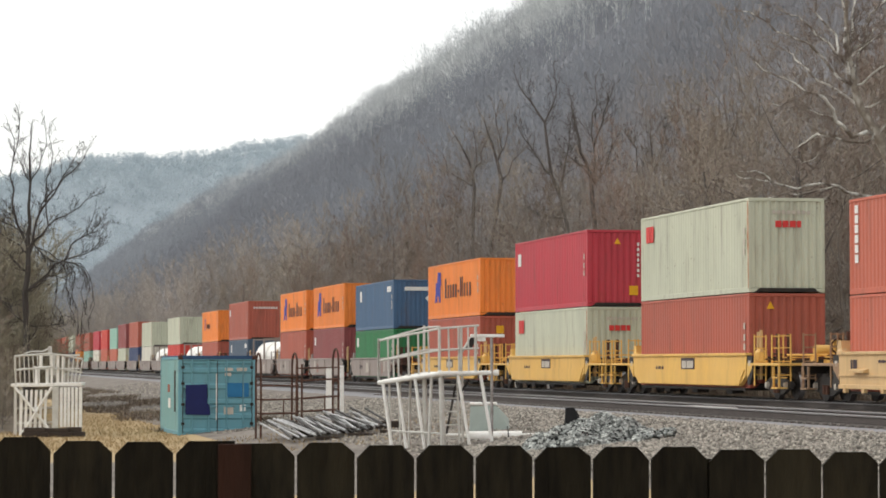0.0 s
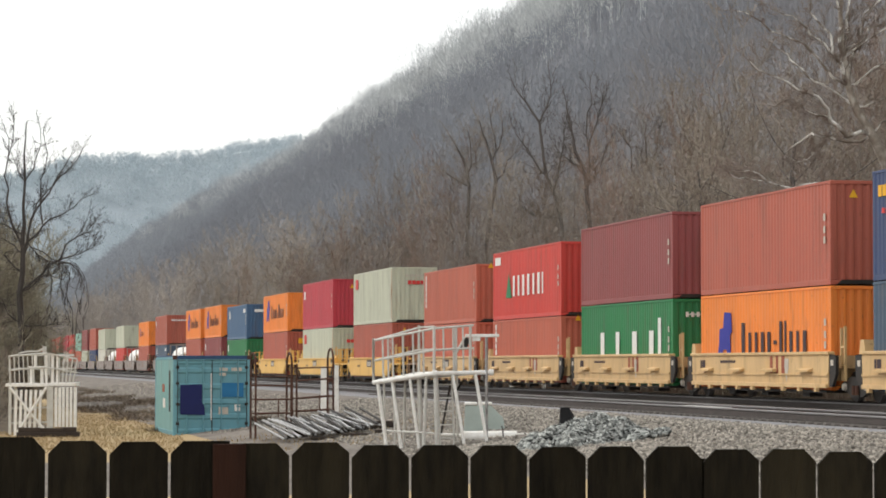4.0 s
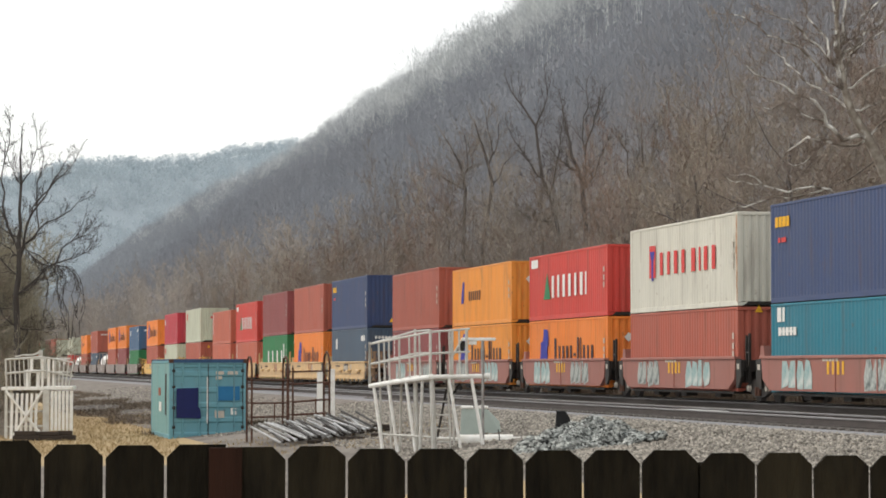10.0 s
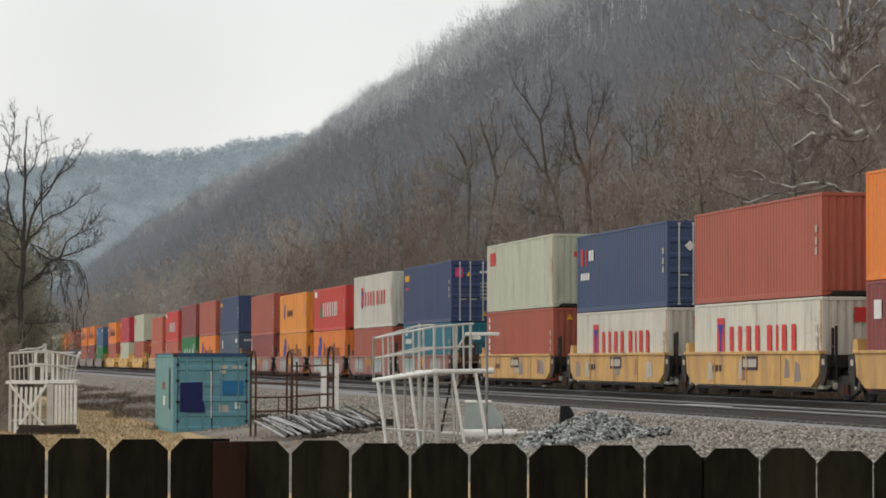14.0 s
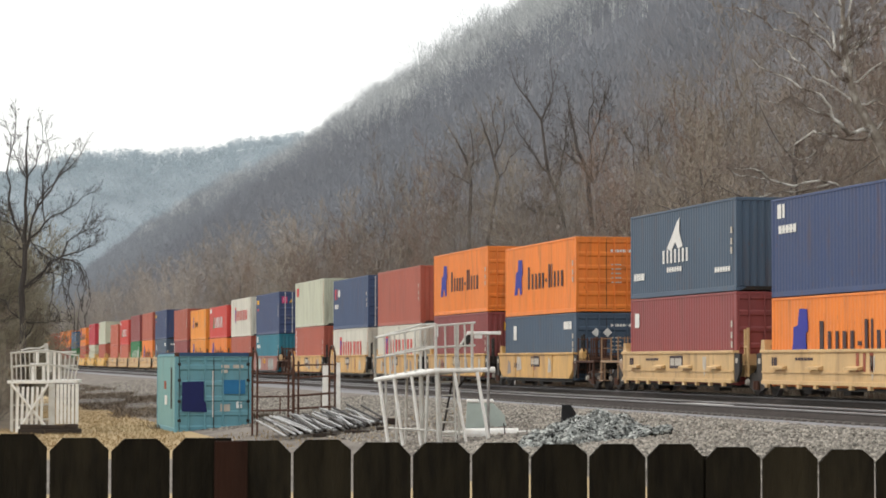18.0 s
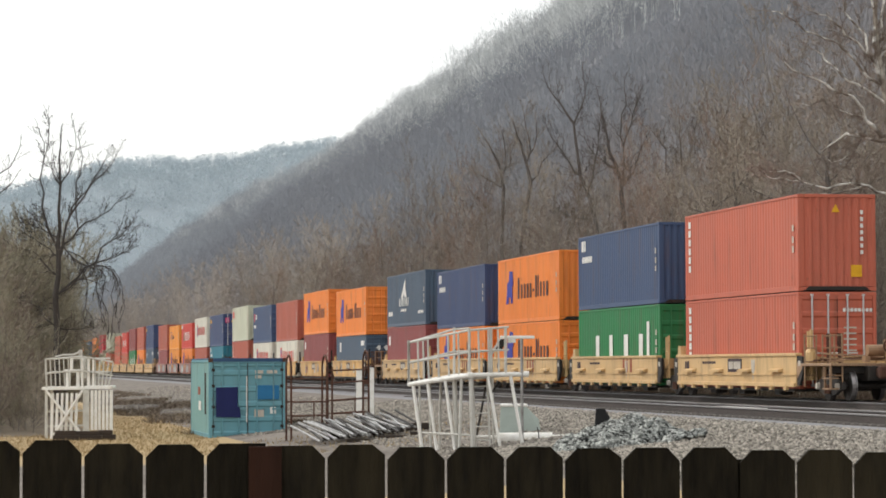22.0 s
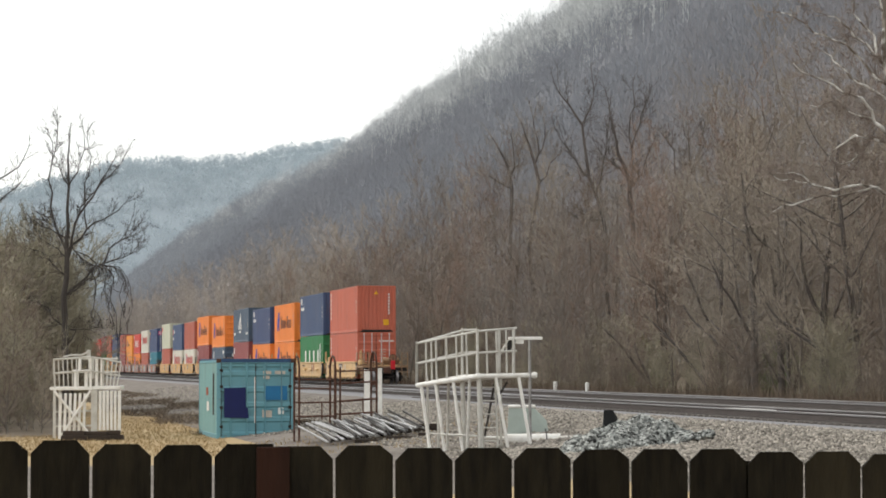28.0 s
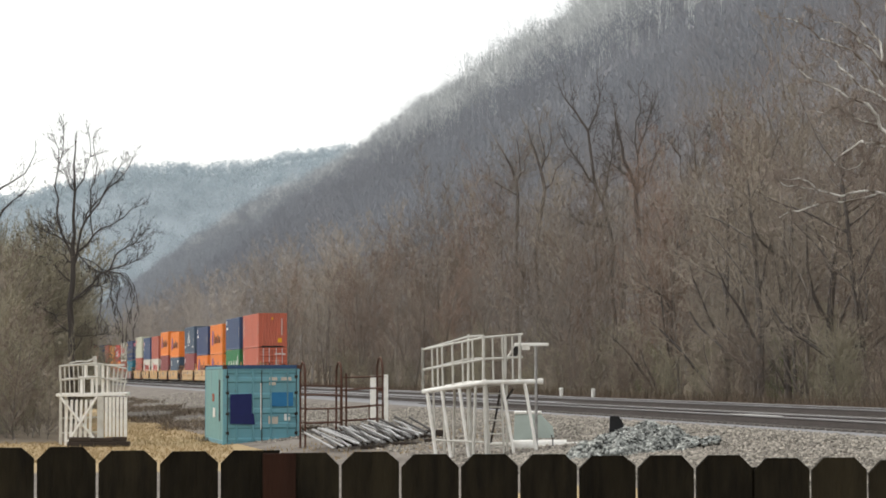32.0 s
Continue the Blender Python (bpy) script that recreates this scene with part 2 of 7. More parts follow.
HAZED_SLOPE_TWIG = material("hazed_slope_tree_twigs", (0.335, 0.328, 0.342), 0.95, second=(0.245, 0.236, 0.243), scale=0.02, amount=0.8, fine=0.1)
HAZED_RIDGE_BARK = material("hazed_ridge_tree_bark", (0.48, 0.545, 0.58), 0.95, second=(0.42, 0.475, 0.505), scale=0.015, amount=0.7, fine=0.07)
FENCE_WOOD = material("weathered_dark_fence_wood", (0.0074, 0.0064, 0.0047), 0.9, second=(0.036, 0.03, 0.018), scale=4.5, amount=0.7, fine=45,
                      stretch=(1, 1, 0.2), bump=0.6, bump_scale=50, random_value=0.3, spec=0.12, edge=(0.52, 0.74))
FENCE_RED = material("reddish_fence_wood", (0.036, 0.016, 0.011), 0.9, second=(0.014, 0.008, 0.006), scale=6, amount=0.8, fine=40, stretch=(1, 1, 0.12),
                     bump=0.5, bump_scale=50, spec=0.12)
BOX_BLUE = paint("faded_blue_container_paint", (0.12, 0.3, 0.36), 0.5, (0.17, 0.33, 0.36))
BOX_SIDE = paint("faded_teal_container_paint", (0.2, 0.38, 0.38), 0.5, (0.26, 0.4, 0.38))
TARP_BLUE = material("dark_blue_tarpaulin", (0.03, 0.08, 0.17), 0.6, second=(0.02, 0.04, 0.09), amount=0.6, bump=0.4, bump_scale=8)
PATCH_BLUE = material("deep_blue_patch_paint", (0.006, 0.012, 0.09), 0.5, amount=0.3)
PATCH_MID = material("mid_blue_patch_paint", (0.02, 0.16, 0.34), 0.5, amount=0.3)
TIMBER = material("old_dark_timber", (0.06, 0.045, 0.035), 0.9, second=(0.03, 0.024, 0.02), scale=3, amount=0.7, stretch=(0.2, 1, 1))
GREEN_PLASTIC = material("grey_green_casing", (0.4, 0.46, 0.42), 0.6, second=(0.3, 0.34, 0.31), amount=0.5)
BLACK_CLOTH = material("black_sheet", (0.012, 0.012, 0.013), 0.7, bump=0.5, bump_scale=12)
LENS_RED = material("red_marker_plastic", (0.55, 0.01, 0.02), 0.4, amount=0.2)
TIE_WOOD = material("creosoted_tie", (0.09, 0.078, 0.07), 0.9, second=(0.15, 0.135, 0.12), amount=0.5)
CONCRETE = material("pale_concrete", (0.45, 0.44, 0.42), 0.9, second=(0.33, 0.31, 0.29), amount=0.6)
EVERGREEN = material("leafing_green_twigs", (0.17, 0.2, 0.09), 0.9, second=(0.11, 0.13, 0.06), scale=0.5, amount=0.6)


# ---- shapes ----
class Shape:
    """Collects pieces of one mesh."""

    def __init__(self):
        self.v, self.f = [], []

    def add(self, verts, faces):
        k = len(self.v)
        self.v += [tuple(p) for p in verts]
        self.f += [tuple(i + k for i in q) for q in faces]
        return self

    def box(self, x0, y0, z0, x1, y1, z1, c=0.0):
        """A block, with its long edges cut by c where c is given."""
        if not c:
            return self.add([(x, y, z) for z in (z0, z1) for y in (y0, y1) for x in (x0, x1)],
                            [(0, 2, 3, 1), (4, 5, 7, 6), (0, 1, 5, 4), (2, 6, 7, 3), (0, 4, 6, 2), (1, 3, 7, 5)])
        lo, hi = (x0, y0, z0), (x1, y1, z1)
        pts, faces = [], []
        index = {}
        for sx in (0, 1):
            for sy in (0, 1):
                for sz in (0, 1):
                    for axis in range(3):
                        s = (sx, sy, sz)
                        p = [(hi[a] if s[a] else lo[a]) if a == axis else (hi[a] - c if s[a] else lo[a] + c) for a in range(3)]
                        index[s, axis] = len(pts)
                        pts.append(p)
        for axis in range(3):
            b, d = (axis + 1) % 3, (axis + 2) % 3
            for side in (0, 1):
                ring = []
                for p, q in ((0, 0), (1, 0), (1, 1), (0, 1)):
                    s = [0, 0, 0]
                    s[axis], s[b], s[d] = side, p, q
                    ring.append(index[tuple(s), axis])
                faces.append(ring if side else ring[::-1])
            for p in (0, 1):
                for q in (0, 1):
                    s0, s1 = [0, 0, 0], [0, 0, 0]
                    s0[b] = s1[b] = p
                    s0[d] = s1[d] = q
                    s0[axis], s1[axis] = 0, 1
                    ring = [index[tuple(s0), b], index[tuple(s1), b], index[tuple(s1), d], index[tuple(s0), d]]
                    faces.append(ring if p != q else ring[::-1])
        for s in ((a, b, d) for a in (0, 1) for b in (0, 1) for d in (0, 1)):
            ring = [index[s, 0], index[s, 1], index[s, 2]]
            faces.append(ring if sum(s) % 2 else ring[::-1])
        return self.add(pts, faces)

    def tube(self, p0, p1, r0, r1=None, n=8):
        """A round bar from p0 to p1."""
        p0, p1 = Vector(p0), Vector(p1)
        r1 = r0 if r1 is None else r1
        q = (p1 - p0).to_track_quat("Z", "Y").to_matrix()
        ring = [q @ Vector((math.cos(2 * math.pi * i / n), math.sin(2 * math.pi * i / n), 0)) for i in range(n)]
        return self.add([p0 + r * r0 for r in ring] + [p1 + r * r1 for r in ring],
                        [(i, (i + 1) % n, n + (i + 1) % n, n + i) for i in range(n)] + [tuple(range(n))[::-1], tuple(range(n, 2 * n))])

    def bent(self, points, r, n=8):
        for a, b in zip(points, points[1:]):
            self.tube(a, b, r, r, n)
        return self

    def prism(self, outline, axis, a, b):
        """An outline in two coordinates, drawn out along the axis from a to b."""
        def at(p, h):
            q = [p[0], p[1]]
            q.insert(axis, h)
            return q
        n = len(outline)
        return self.add([at(p, a) for p in outline] + [at(p, b) for p in outline],
                        [tuple(range(n)), tuple(range(n, 2 * n))[::-1]] + [(i, n + i, n + (i + 1) % n, (i + 1) % n) for i in range(n)])

    def mesh(self, name, mat, fix=True, smooth=False):
        me = bpy.data.meshes.new(name)
        me.from_pydata(self.v, [], self.f)
        me.materials.append(mat)
        if fix:
            bm = bmesh.new()
            bm.from_mesh(me)
            bmesh.ops.recalc_face_normals(bm, faces=bm.faces)
            bm.to_mesh(me)
            bm.free()
        if smooth:
            me.polygons.foreach_set("use_smooth", [True] * len(me.polygons))
        return me


def part(name, me, parent, label="", m=None):
    ob = new(name, me)
    ob.parent = parent
    if m is not None:
        ob.matrix_basis = m
    if label:
        tagged(ob, label)
    return ob


def thing(name, label, category, m=None, group=""):
    ob = new(name)
    ob.empty_display_size = 0.2
    if m is not None:
        ob.matrix_basis = m
    return tagged(ob, label, category, group)


# ---- the plan: the railway runs straight away, a little to the left ----
TRACK = pose(25.57, 0, 0, 0, 0, 11.465)
TRACK_BACK = TRACK.inverted()
RAIL_TOP = 1.16
CENTRE = 1.22          # centre line of the train's track
CENTRE_NEAR = -4.75    # centre line of the near track


def smooth_step(a, b, x):
    k = np.clip((x - a) / (b - a), 0, 1)
    return k * k * (3 - 2 * k)


def bank(o):
    """Height of the ground at the distance o across the railway."""
    yard = 0.93 * np.clip((o + 17.0) / 8.6, 0, 1)
    behind = 0.5 * smooth_step(4.6, 7.5, o)
    return yard - behind


def ridge(o, s):
    """Height of the wooded hill over the ground."""
    crest = 141 + 8 * np.exp(-((s - 1080) / 260) ** 2) + 5 * smooth_step(1700, 2100, s) - 8 * smooth_step(2300, 3000, s)
    spur = smooth_step(350, 700, s) * (3.5 * np.sin(s / 71 + 0.6) + 3 * np.sin(s / 33 + 2.0))
    up = np.clip((o - 30 - spur * np.clip(1 - np.abs(o - 110) / 110, 0, 1)) / 201, 0, 1.3)
    up = np.where(up < 0.8, up, 0.8 + 0.22 * (1 - np.exp(-(up - 0.8) / 0.22)))
    return crest * (up ** 1.15) * (1 - 0.25 * smooth_step(240, 420, o))


def rough(x, y, k):
    return np.sin(x * 0.013 * k + 1.7) * np.cos(y * 0.011 * k + 0.4) + 0.5 * np.sin(x * 0.037 * k + y * 0.029 * k)


def land(o, s):
    far = smooth_step(20, 70, o)
    return bank(o) + ridge(o, s) + far * 3.0 * rough(o, s, 1.0)


def grid_mesh(name, os, ss, height, mats, pick):
    """A sheet over the plan's coordinates; pick gives each face's material."""
    oo, sg = np.meshgrid(os, ss)
    zz = height(oo, sg)
    c, r = len(os), len(ss)
    m = np.array(TRACK)
    pts = np.stack([oo.ravel(), sg.ravel(), zz.ravel(), np.ones(oo.size)], 1) @ m.T
    i = np.arange((r - 1) * c).reshape(r - 1, c)[:, :-1].ravel()
    faces = np.stack([i, i + 1, i + c + 1, i + c], 1)
    me = bpy.data.meshes.new(name)
    me.from_pydata(pts[:, :3].tolist(), [], faces.tolist())
    for k in mats:
        me.materials.append(k)
    mid_o = (oo[:-1, :-1] + oo[1:, 1:]).ravel() / 2
    mid_s = (sg[:-1, :-1] + sg[1:, 1:]).ravel() / 2
    me.polygons.foreach_set("material_index", pick(mid_o, mid_s).astype(np.int32))
    me.polygons.foreach_set("use_smooth", np.ones(len(me.polygons), dtype=bool))
    return me


def ground_kind(o, s):
    k = np.zeros(o.shape)
    k[(o > -7.5) & (o < 5.2)] = 1
    k[(o < -16.4) & (s > 66)] = 2
    k[o > 5.2] = 3
    # hill earth with haze in its colour, a paler copy farther off
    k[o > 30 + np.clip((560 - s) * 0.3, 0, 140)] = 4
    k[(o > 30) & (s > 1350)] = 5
    k[(s < 50) & (o < -14)] = 2
    k[(s > 91) & (o < -20)] = 3
    return k


across = np.unique(np.concatenate([np.linspace(-900, -60, 12), np.linspace(-60, -20, 20), np.linspace(-20, 12, 65), np.linspace(12, 60, 20),
                                   np.linspace(60, 420, 40), np.linspace(420, 1500, 10)]))
along = np.unique(np.concatenate([np.linspace(-300, 20, 12), np.linspace(20, 160, 90), np.linspace(160, 500, 50), np.linspace(500, 4200, 70)]))
ground = new("ground", grid_mesh("ground", across, along, land, [GRAVEL, DARK_BALLAST, DRY_GRASS, EARTH, HAZED_HILL_EARTH, HAZED_FAR_HILL_EARTH], ground_kind))
tagged(ground, "gravel yard, ballast bank and leaf-strewn wooded slope, tinted for haze", "ground", kind="structure")

# a distant wooded ridge that closes the valley
rx = np.linspace(-1700, 1500, 140)


def ridge_crest(x):
    return min(247 + 0.144 * (x + 440), 330) + 5 * math.sin(x * 0.011) + 5 * math.sin(x * 0.027 + 1) + 2 * math.sin(x * 0.09)


rv, rf = [], []
for row in range(7):
    k = row / 6
    for x in rx:
        rv.append((x, 2900 + 500 * k + 0.15 * x, -4 + ridge_crest(x) * math.sin(k * math.pi / 2)))
for row in range(6):
    for i in range(len(rx) - 1):
        a = row * len(rx) + i
        rf.append((a, a + 1, a + len(rx) + 1, a + len(rx)))
ridge_shape = Shape().add(rv, rf)
backdrop = new("backdrop_ridge", ridge_shape.mesh("backdrop_ridge", HAZED_RIDGE_EARTH, smooth=True))
tagged(backdrop, "wooded ridge across the valley, haze painted as blue-grey", "ridge", kind="structure")


# ---- tracks ----
def build_track(name, centre, label, s0=20, s1=900):
    t = tagged(new(name), label, "railway track", kind="structure")
    t.matrix_basis = TRACK @ pose(centre, 0, RAIL_TOP)
    for side in (-0.7525, 0.7525):
        sh = Shape().box(side - 0.036, s0, -0.045, side + 0.036, s1, 0.0, 0.008)
        part("rail_head", sh.mesh("rail_head", RAIL_STEEL), t, "bright worn steel rail head")
        sh = Shape().box(side - 0.012, s0, -0.16, side + 0.012, s1, -0.045).box(side - 0.075, s0, -0.18, side + 0.075, s1, -0.16)
        part("rail_web", sh.mesh("rail_web", RAIL_WEB), t)
    tie = Shape().box(-1.3, -0.115, -0.36, 1.3, 0.115, -0.185, 0.012).mesh("tie", TIE_WOOD)
    for i in range(150):
        part("tie", tie, t, m=pose(0, 34 + i * 0.54, 0, 0, 0, random.uniform(-0.6, 0.6)))
    return t


build_track("train_track", CENTRE, "main railway track with steel rails on wooden ties")
build_track("near_track", CENTRE_NEAR, "empty second railway track with bright rail heads")
# a pale crossing panel between the rails of the near track
panel = thing("crossing_panel", "short pale concrete panel laid between rails", "panel", TRACK @ pose(CENTRE_NEAR, 72.4, RAIL_TOP - 0.05))
part("slab", Shape().box(-0.62, -1.8, -0.12, 0.62, 1.8, 0.0, 0.02).mesh("slab", CONCRETE), panel)


# ---- bare trees ----
class Growth:
    """Grows the segments of a bare tree: start, end, both radii, level."""

    def __init__(self, seed, levels=4, spread=0.75, crown=0.3, limbs=7, twig=0.012, kink=0.12, droop=0.0):
        self.rng, self.out, self.spans = random.Random(seed), [], []
        self.levels, self.spread, self.crown, self.limbs = levels, spread, crown, limbs
        self.twig, self.kink, self.droop, self.lift = twig, kink, droop, 0.06

    def line(self, p, q, ra, rb, level):
        self.out.append((p.copy(), q.copy(), max(ra, self.twig), max(rb, self.twig * 0.7), level))

    def limb(self, p, d, length, r, level):
        rng = self.rng
        n = 5 if level == 0 else (6 if level == 1 else 4 if level < 3 else 2)
        step = length / n
        d = d.copy()
        for i in range(n):
            k = i / n
            wob = Vector((rng.uniform(-1, 1), rng.uniform(-1, 1), rng.uniform(-0.55, 0.55) + self.lift * 2))  * (self.kink if level else self.kink * 0.5)
            d = (d + wob + Vector((0, 0, self.lift - self.droop * level * 0.1))).normalized()
            q = p + d * step
            rb = r * (1 - 0.75 * (k + 1 / n))
            self.line(p, q, r * (1 - 0.75 * k), rb, level)
            first = self.crown if level == 0 else 0.15
            if level < self.levels and k + 1 / n > first:
                self.sprout(p, d, step, length, rb, level, k, max(1, round(self.limbs / n / (1 - first) * (1.0 if level == 0 else 0.75))))
            p = q

    def sprout(self, p, d, step, length, r, level, k, count):
        rng = self.rng
        for _ in range(count):
            side = d.orthogonal().normalized()
            side.rotate(Matrix.Rotation(rng.uniform(0, 2 * math.pi), 3, d))
            tilt = rng.uniform(0.6, 1.25) * self.spread
            way = (d * math.cos(tilt) + side * math.sin(tilt)).normalized()
            shrink = rng.uniform(0.35, 0.62) * (1.0 - 0.35 * k)
            self.limb(p + d * step * rng.uniform(0.2, 1), way, length * shrink, r * rng.uniform(0.5, 0.75), level + 1)

    def stem(self, points, r):
        """A trunk along a few points."""
        points = [Vector(p) for p in points]
        n = len(points) - 1
        for i, (a, b) in enumerate(zip(points, points[1:])):
            self.line(a, b, r * (1 - 0.8 * i / n), r * (1 - 0.8 * (i + 1) / n), 0)

    def path(self, points, ra, rb, sprouts=6, reach=1.2, jig=0.05):
        """A crooked limb through a few (x, z) points, with side twigs."""
        rng = self.rng
        y0, y = 0.0, (rng.uniform(-0.35, 0.35) if self.out else 0.0)
        if self.out:
            near = min((s[0] for s in self.out if s[4] < 2), key=lambda q: (q.x - points[0][0]) ** 2 + (q.z - points[0][1]) ** 2)
            y0 = near.y
        pts = [Vector((x, y0 + y * i, z)) for i, (x, z) in enumerate(points)]
        if self.out and (near - pts[0]).length < 0.7:
            pts[0] = near.copy()
        fine = [pts[0]]
        for a, c in zip(pts, pts[1:]):
            m = a.lerp(c, rng.uniform(0.35, 0.65))
            d = (c - a).length * jig * 2
            fine += [m + Vector((rng.uniform(-d, d), rng.uniform(-d, d), rng.uniform(-d, d))), c]
        n = len(fine) - 1
        start = len(self.out)
        for i, (a, c) in enumerate(zip(fine, fine[1:])):
            k0, k1 = i / n, (i + 1) / n
            self.line(a, c, ra + (rb - ra) * k0, ra + (rb - ra) * k1, 1)
            for _ in range(int(sprouts / n + rng.random())):
                self.sprout(a, (c - a).normalized(), (c - a).length, reach / 0.5, max(rb, (ra + (rb - ra) * k0) * 0.45), 1, 0.4, 1)
        self.limb(fine[-1], (fine[-1] - fine[-2]).normalized(), reach * 0.8, rb, 2)
        self.spans.append((start, len(self.out)))

    def bough(self, p, turn, rise, length, r):
        """A main limb from p; turn 0 points to +x, 180 to -x."""
        a, b = radians(turn), radians(rise)
        self.limb(Vector(p), Vector((math.cos(a) * math.cos(b), math.sin(a) * math.cos(b), math.sin(b))), length, r, 1)

    def arrays(self):
        segs = self.out
        p0 = np.array([s[0][:] for s in segs])
        p1 = np.array([s[1][:] for s in segs])
        return p0, p1, np.array([[s[2], s[3]] for s in segs]), np.array([s[4] for s in segs])

    def meshes(self, mat, twig_mat, limb_mat=None):
        p0, p1, r, lev = self.arrays()
        a, b, c = lev <= (0 if limb_mat else 1), lev == 2, lev >= 3
        trunk = fast_mesh("trunk", *bars_along(p0[a], p1[a], r[a], 6), mat)
        v, f = bars_along(p0[b], p1[b], r[b], 3)
        w, g = slivers(p0[c], p1[c], r[c][:, 0], self.rng)
        crown = fast_mesh("crown", np.concatenate([v, w]), np.concatenate([f, g + len(v)]), twig_mat)
        if limb_mat:
            boughs = []
            for i, j in self.spans:
                a = np.flatnonzero(lev[i:j] == 1) + i
                boughs.append(fast_mesh("bough", *bars_along(p0[a], p1[a], r[a], 6), limb_mat))
            return trunk, crown, *boughs
        return trunk, crown


def bars_along(p0, p1, r, sides):
    """Corners and triangles of tapered bars along many segments."""
    d = p1 - p0
    d /= np.linalg.norm(d, axis=1)[:, None] + 1e-9
    ref = np.where(np.abs(d[:, 2:3]) > 0.9, np.array([[1.0, 0, 0]]), np.array([[0, 0, 1.0]]))
    u = np.cross(d, ref)
    u /= np.linalg.norm(u, axis=1)[:, None] + 1e-9
    w = np.cross(d, u)
    rings = []
    for p, k in ((p0, 0), (p1, 1)):
        for i in range(sides):
            a = 2 * math.pi * i / sides
            rings.append(p + (u * math.cos(a) + w * math.sin(a)) * r[:, k:k + 1])
    n = len(p0)
    base = np.arange(n)[:, None] * 2 * sides
    faces = []
    for i in range(sides):
        j = (i + 1) % sides
        faces.append(np.concatenate([base + i, base + j, base + sides + j], 1))
        faces.append(np.concatenate([base + i, base + sides + j, base + sides + i], 1))
    return np.stack(rings, 1).reshape(-1, 3), np.stack(faces, 1).reshape(-1, 3)


def slivers(p0, p1, r, rng, core=None):
    """Fine twigs, one narrow pointed blade each, its flat side turned away from the middle of the crown."""
    g = np.random.default_rng(rng.randrange(10 ** 6))
    d = p1 - p0
    core = np.array((p0.mean(0) * (1, 1, 0.8))) if core is None else core
    out = (p0 + p1) / 2 - core
    out /= np.linalg.norm(out, axis=1)[:, None] + 1e-9
    side = np.cross(d, out + np.array((0, 0, 0.35)) + 0.45 * g.normal(size=d.shape))
    side /= np.linalg.norm(side, axis=1)[:, None] + 1e-9
    v = np.stack([p0 - side * r[:, None] * 1.2, p0 + side * r[:, None] * 1.2, p1], 1).reshape(-1, 3)
    return v, np.arange(len(p0) * 3).reshape(-1, 3)


def fast_mesh(name, verts, faces, mat):
    me = bpy.data.meshes.new(name)
    me.vertices.add(len(verts))
    me.vertices.foreach_set("co", np.asarray(verts, dtype=np.float32).ravel())
    me.loops.add(faces.size)
    me.loops.foreach_set("vertex_index", faces.astype(np.int32).ravel())
    me.polygons.add(len(faces))
    me.polygons.foreach_set("loop_start", np.arange(0, faces.size, 3, dtype=np.int32))
    me.materials.append(mat)
    me.update(calc_edges=True)
    return me


def tree_meshes(seed, mat, twig_mat, height, trunk_r, lift=0.06, **more):
    g = Growth(seed, **more)
    g.lift = lift
    g.limb(Vector((0, 0, -0.3)), Vector((g.rng.uniform(-0.04, 0.04), g.rng.uniform(-0.04, 0.04), 1)).normalized(), height, trunk_r, 0)
    return g.meshes(mat, twig_mat)


def place_tree(name, meshes, label, x, y, z, turn=0, size=1.0, group=""):
    t = thing(name, label, "shrub" if "shrub" in name else "tree",
              Matrix.Translation((x, y, z)) @ Matrix.Rotation(radians(turn), 4, "Z") @ Matrix.Scale(size, 4), group)
    part("trunk", meshes[0], t)
    part("crown", meshes[1], t)
    for me in meshes[2:]:
        part("bough", me, t, "mottled white bough")
    return t


def on_track(o, s, z=0.0):
    return TRACK @ Vector((o, s, z))


def height_at(o, s):
    return float(land(np.array(o), np.array(s)))


rng = random.Random(5)
BELT_KIND = dict(levels=4, spread=0.74, crown=0.16, limbs=9, kink=0.24, lift=0.08)
BELT = [tree_meshes(20 + i, BARK_LIMB, (BARK_BROWN, BARK_TAN, BARK_GREY, BARK_RED)[i % 4], 14.0 + i % 3, 0.13 + 0.02 * (i % 2), twig=0.012, **BELT_KIND) for i in range(8)]
FAR_BELT = [tree_meshes(40 + i, HAZED_LIMB, (HAZED_BROWN, HAZED_TAN)[i % 2], 14.0 + i % 3, 0.14, twig=0.02, **BELT_KIND) for i in range(4)]
BELT_LABELS = ("tall bare brown tree in the lineside belt", "bare tree with tan twigs beside the railway", "grey-barked leafless tree behind the tracks", "bare tree with reddish twigs in the lineside belt")
s = 34.0
while s < 900:
    for o, low, high in ((rng.uniform(9.5, 13), 0.5, 0.8), (rng.uniform(14, 18), 0.75, 1.0), (rng.uniform(19, 26), 0.95, 1.22)):
        so = s + rng.uniform(-3, 3)
        p = on_track(o, so)
        i = rng.randrange(8) if s > 150 or rng.random() < 0.5 else (1, 5, 2)[rng.randrange(3)]
        size = rng.uniform(low, high) * (0.97 if s < 140 else 0.9 if s < 180 else 0.88 if s < 260 else 0.95)
        # from here on the copies with painted haze are used
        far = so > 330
        place_tree("bare_tree", FAR_BELT[i % 4] if far else BELT[i], "bare tree far along the railway, colour paled for haze" if far else BELT_LABELS[i % 4],
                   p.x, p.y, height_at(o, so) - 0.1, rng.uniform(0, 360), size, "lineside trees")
    s += 4.6 if s < 160 else 7.5 if s < 400 else 17
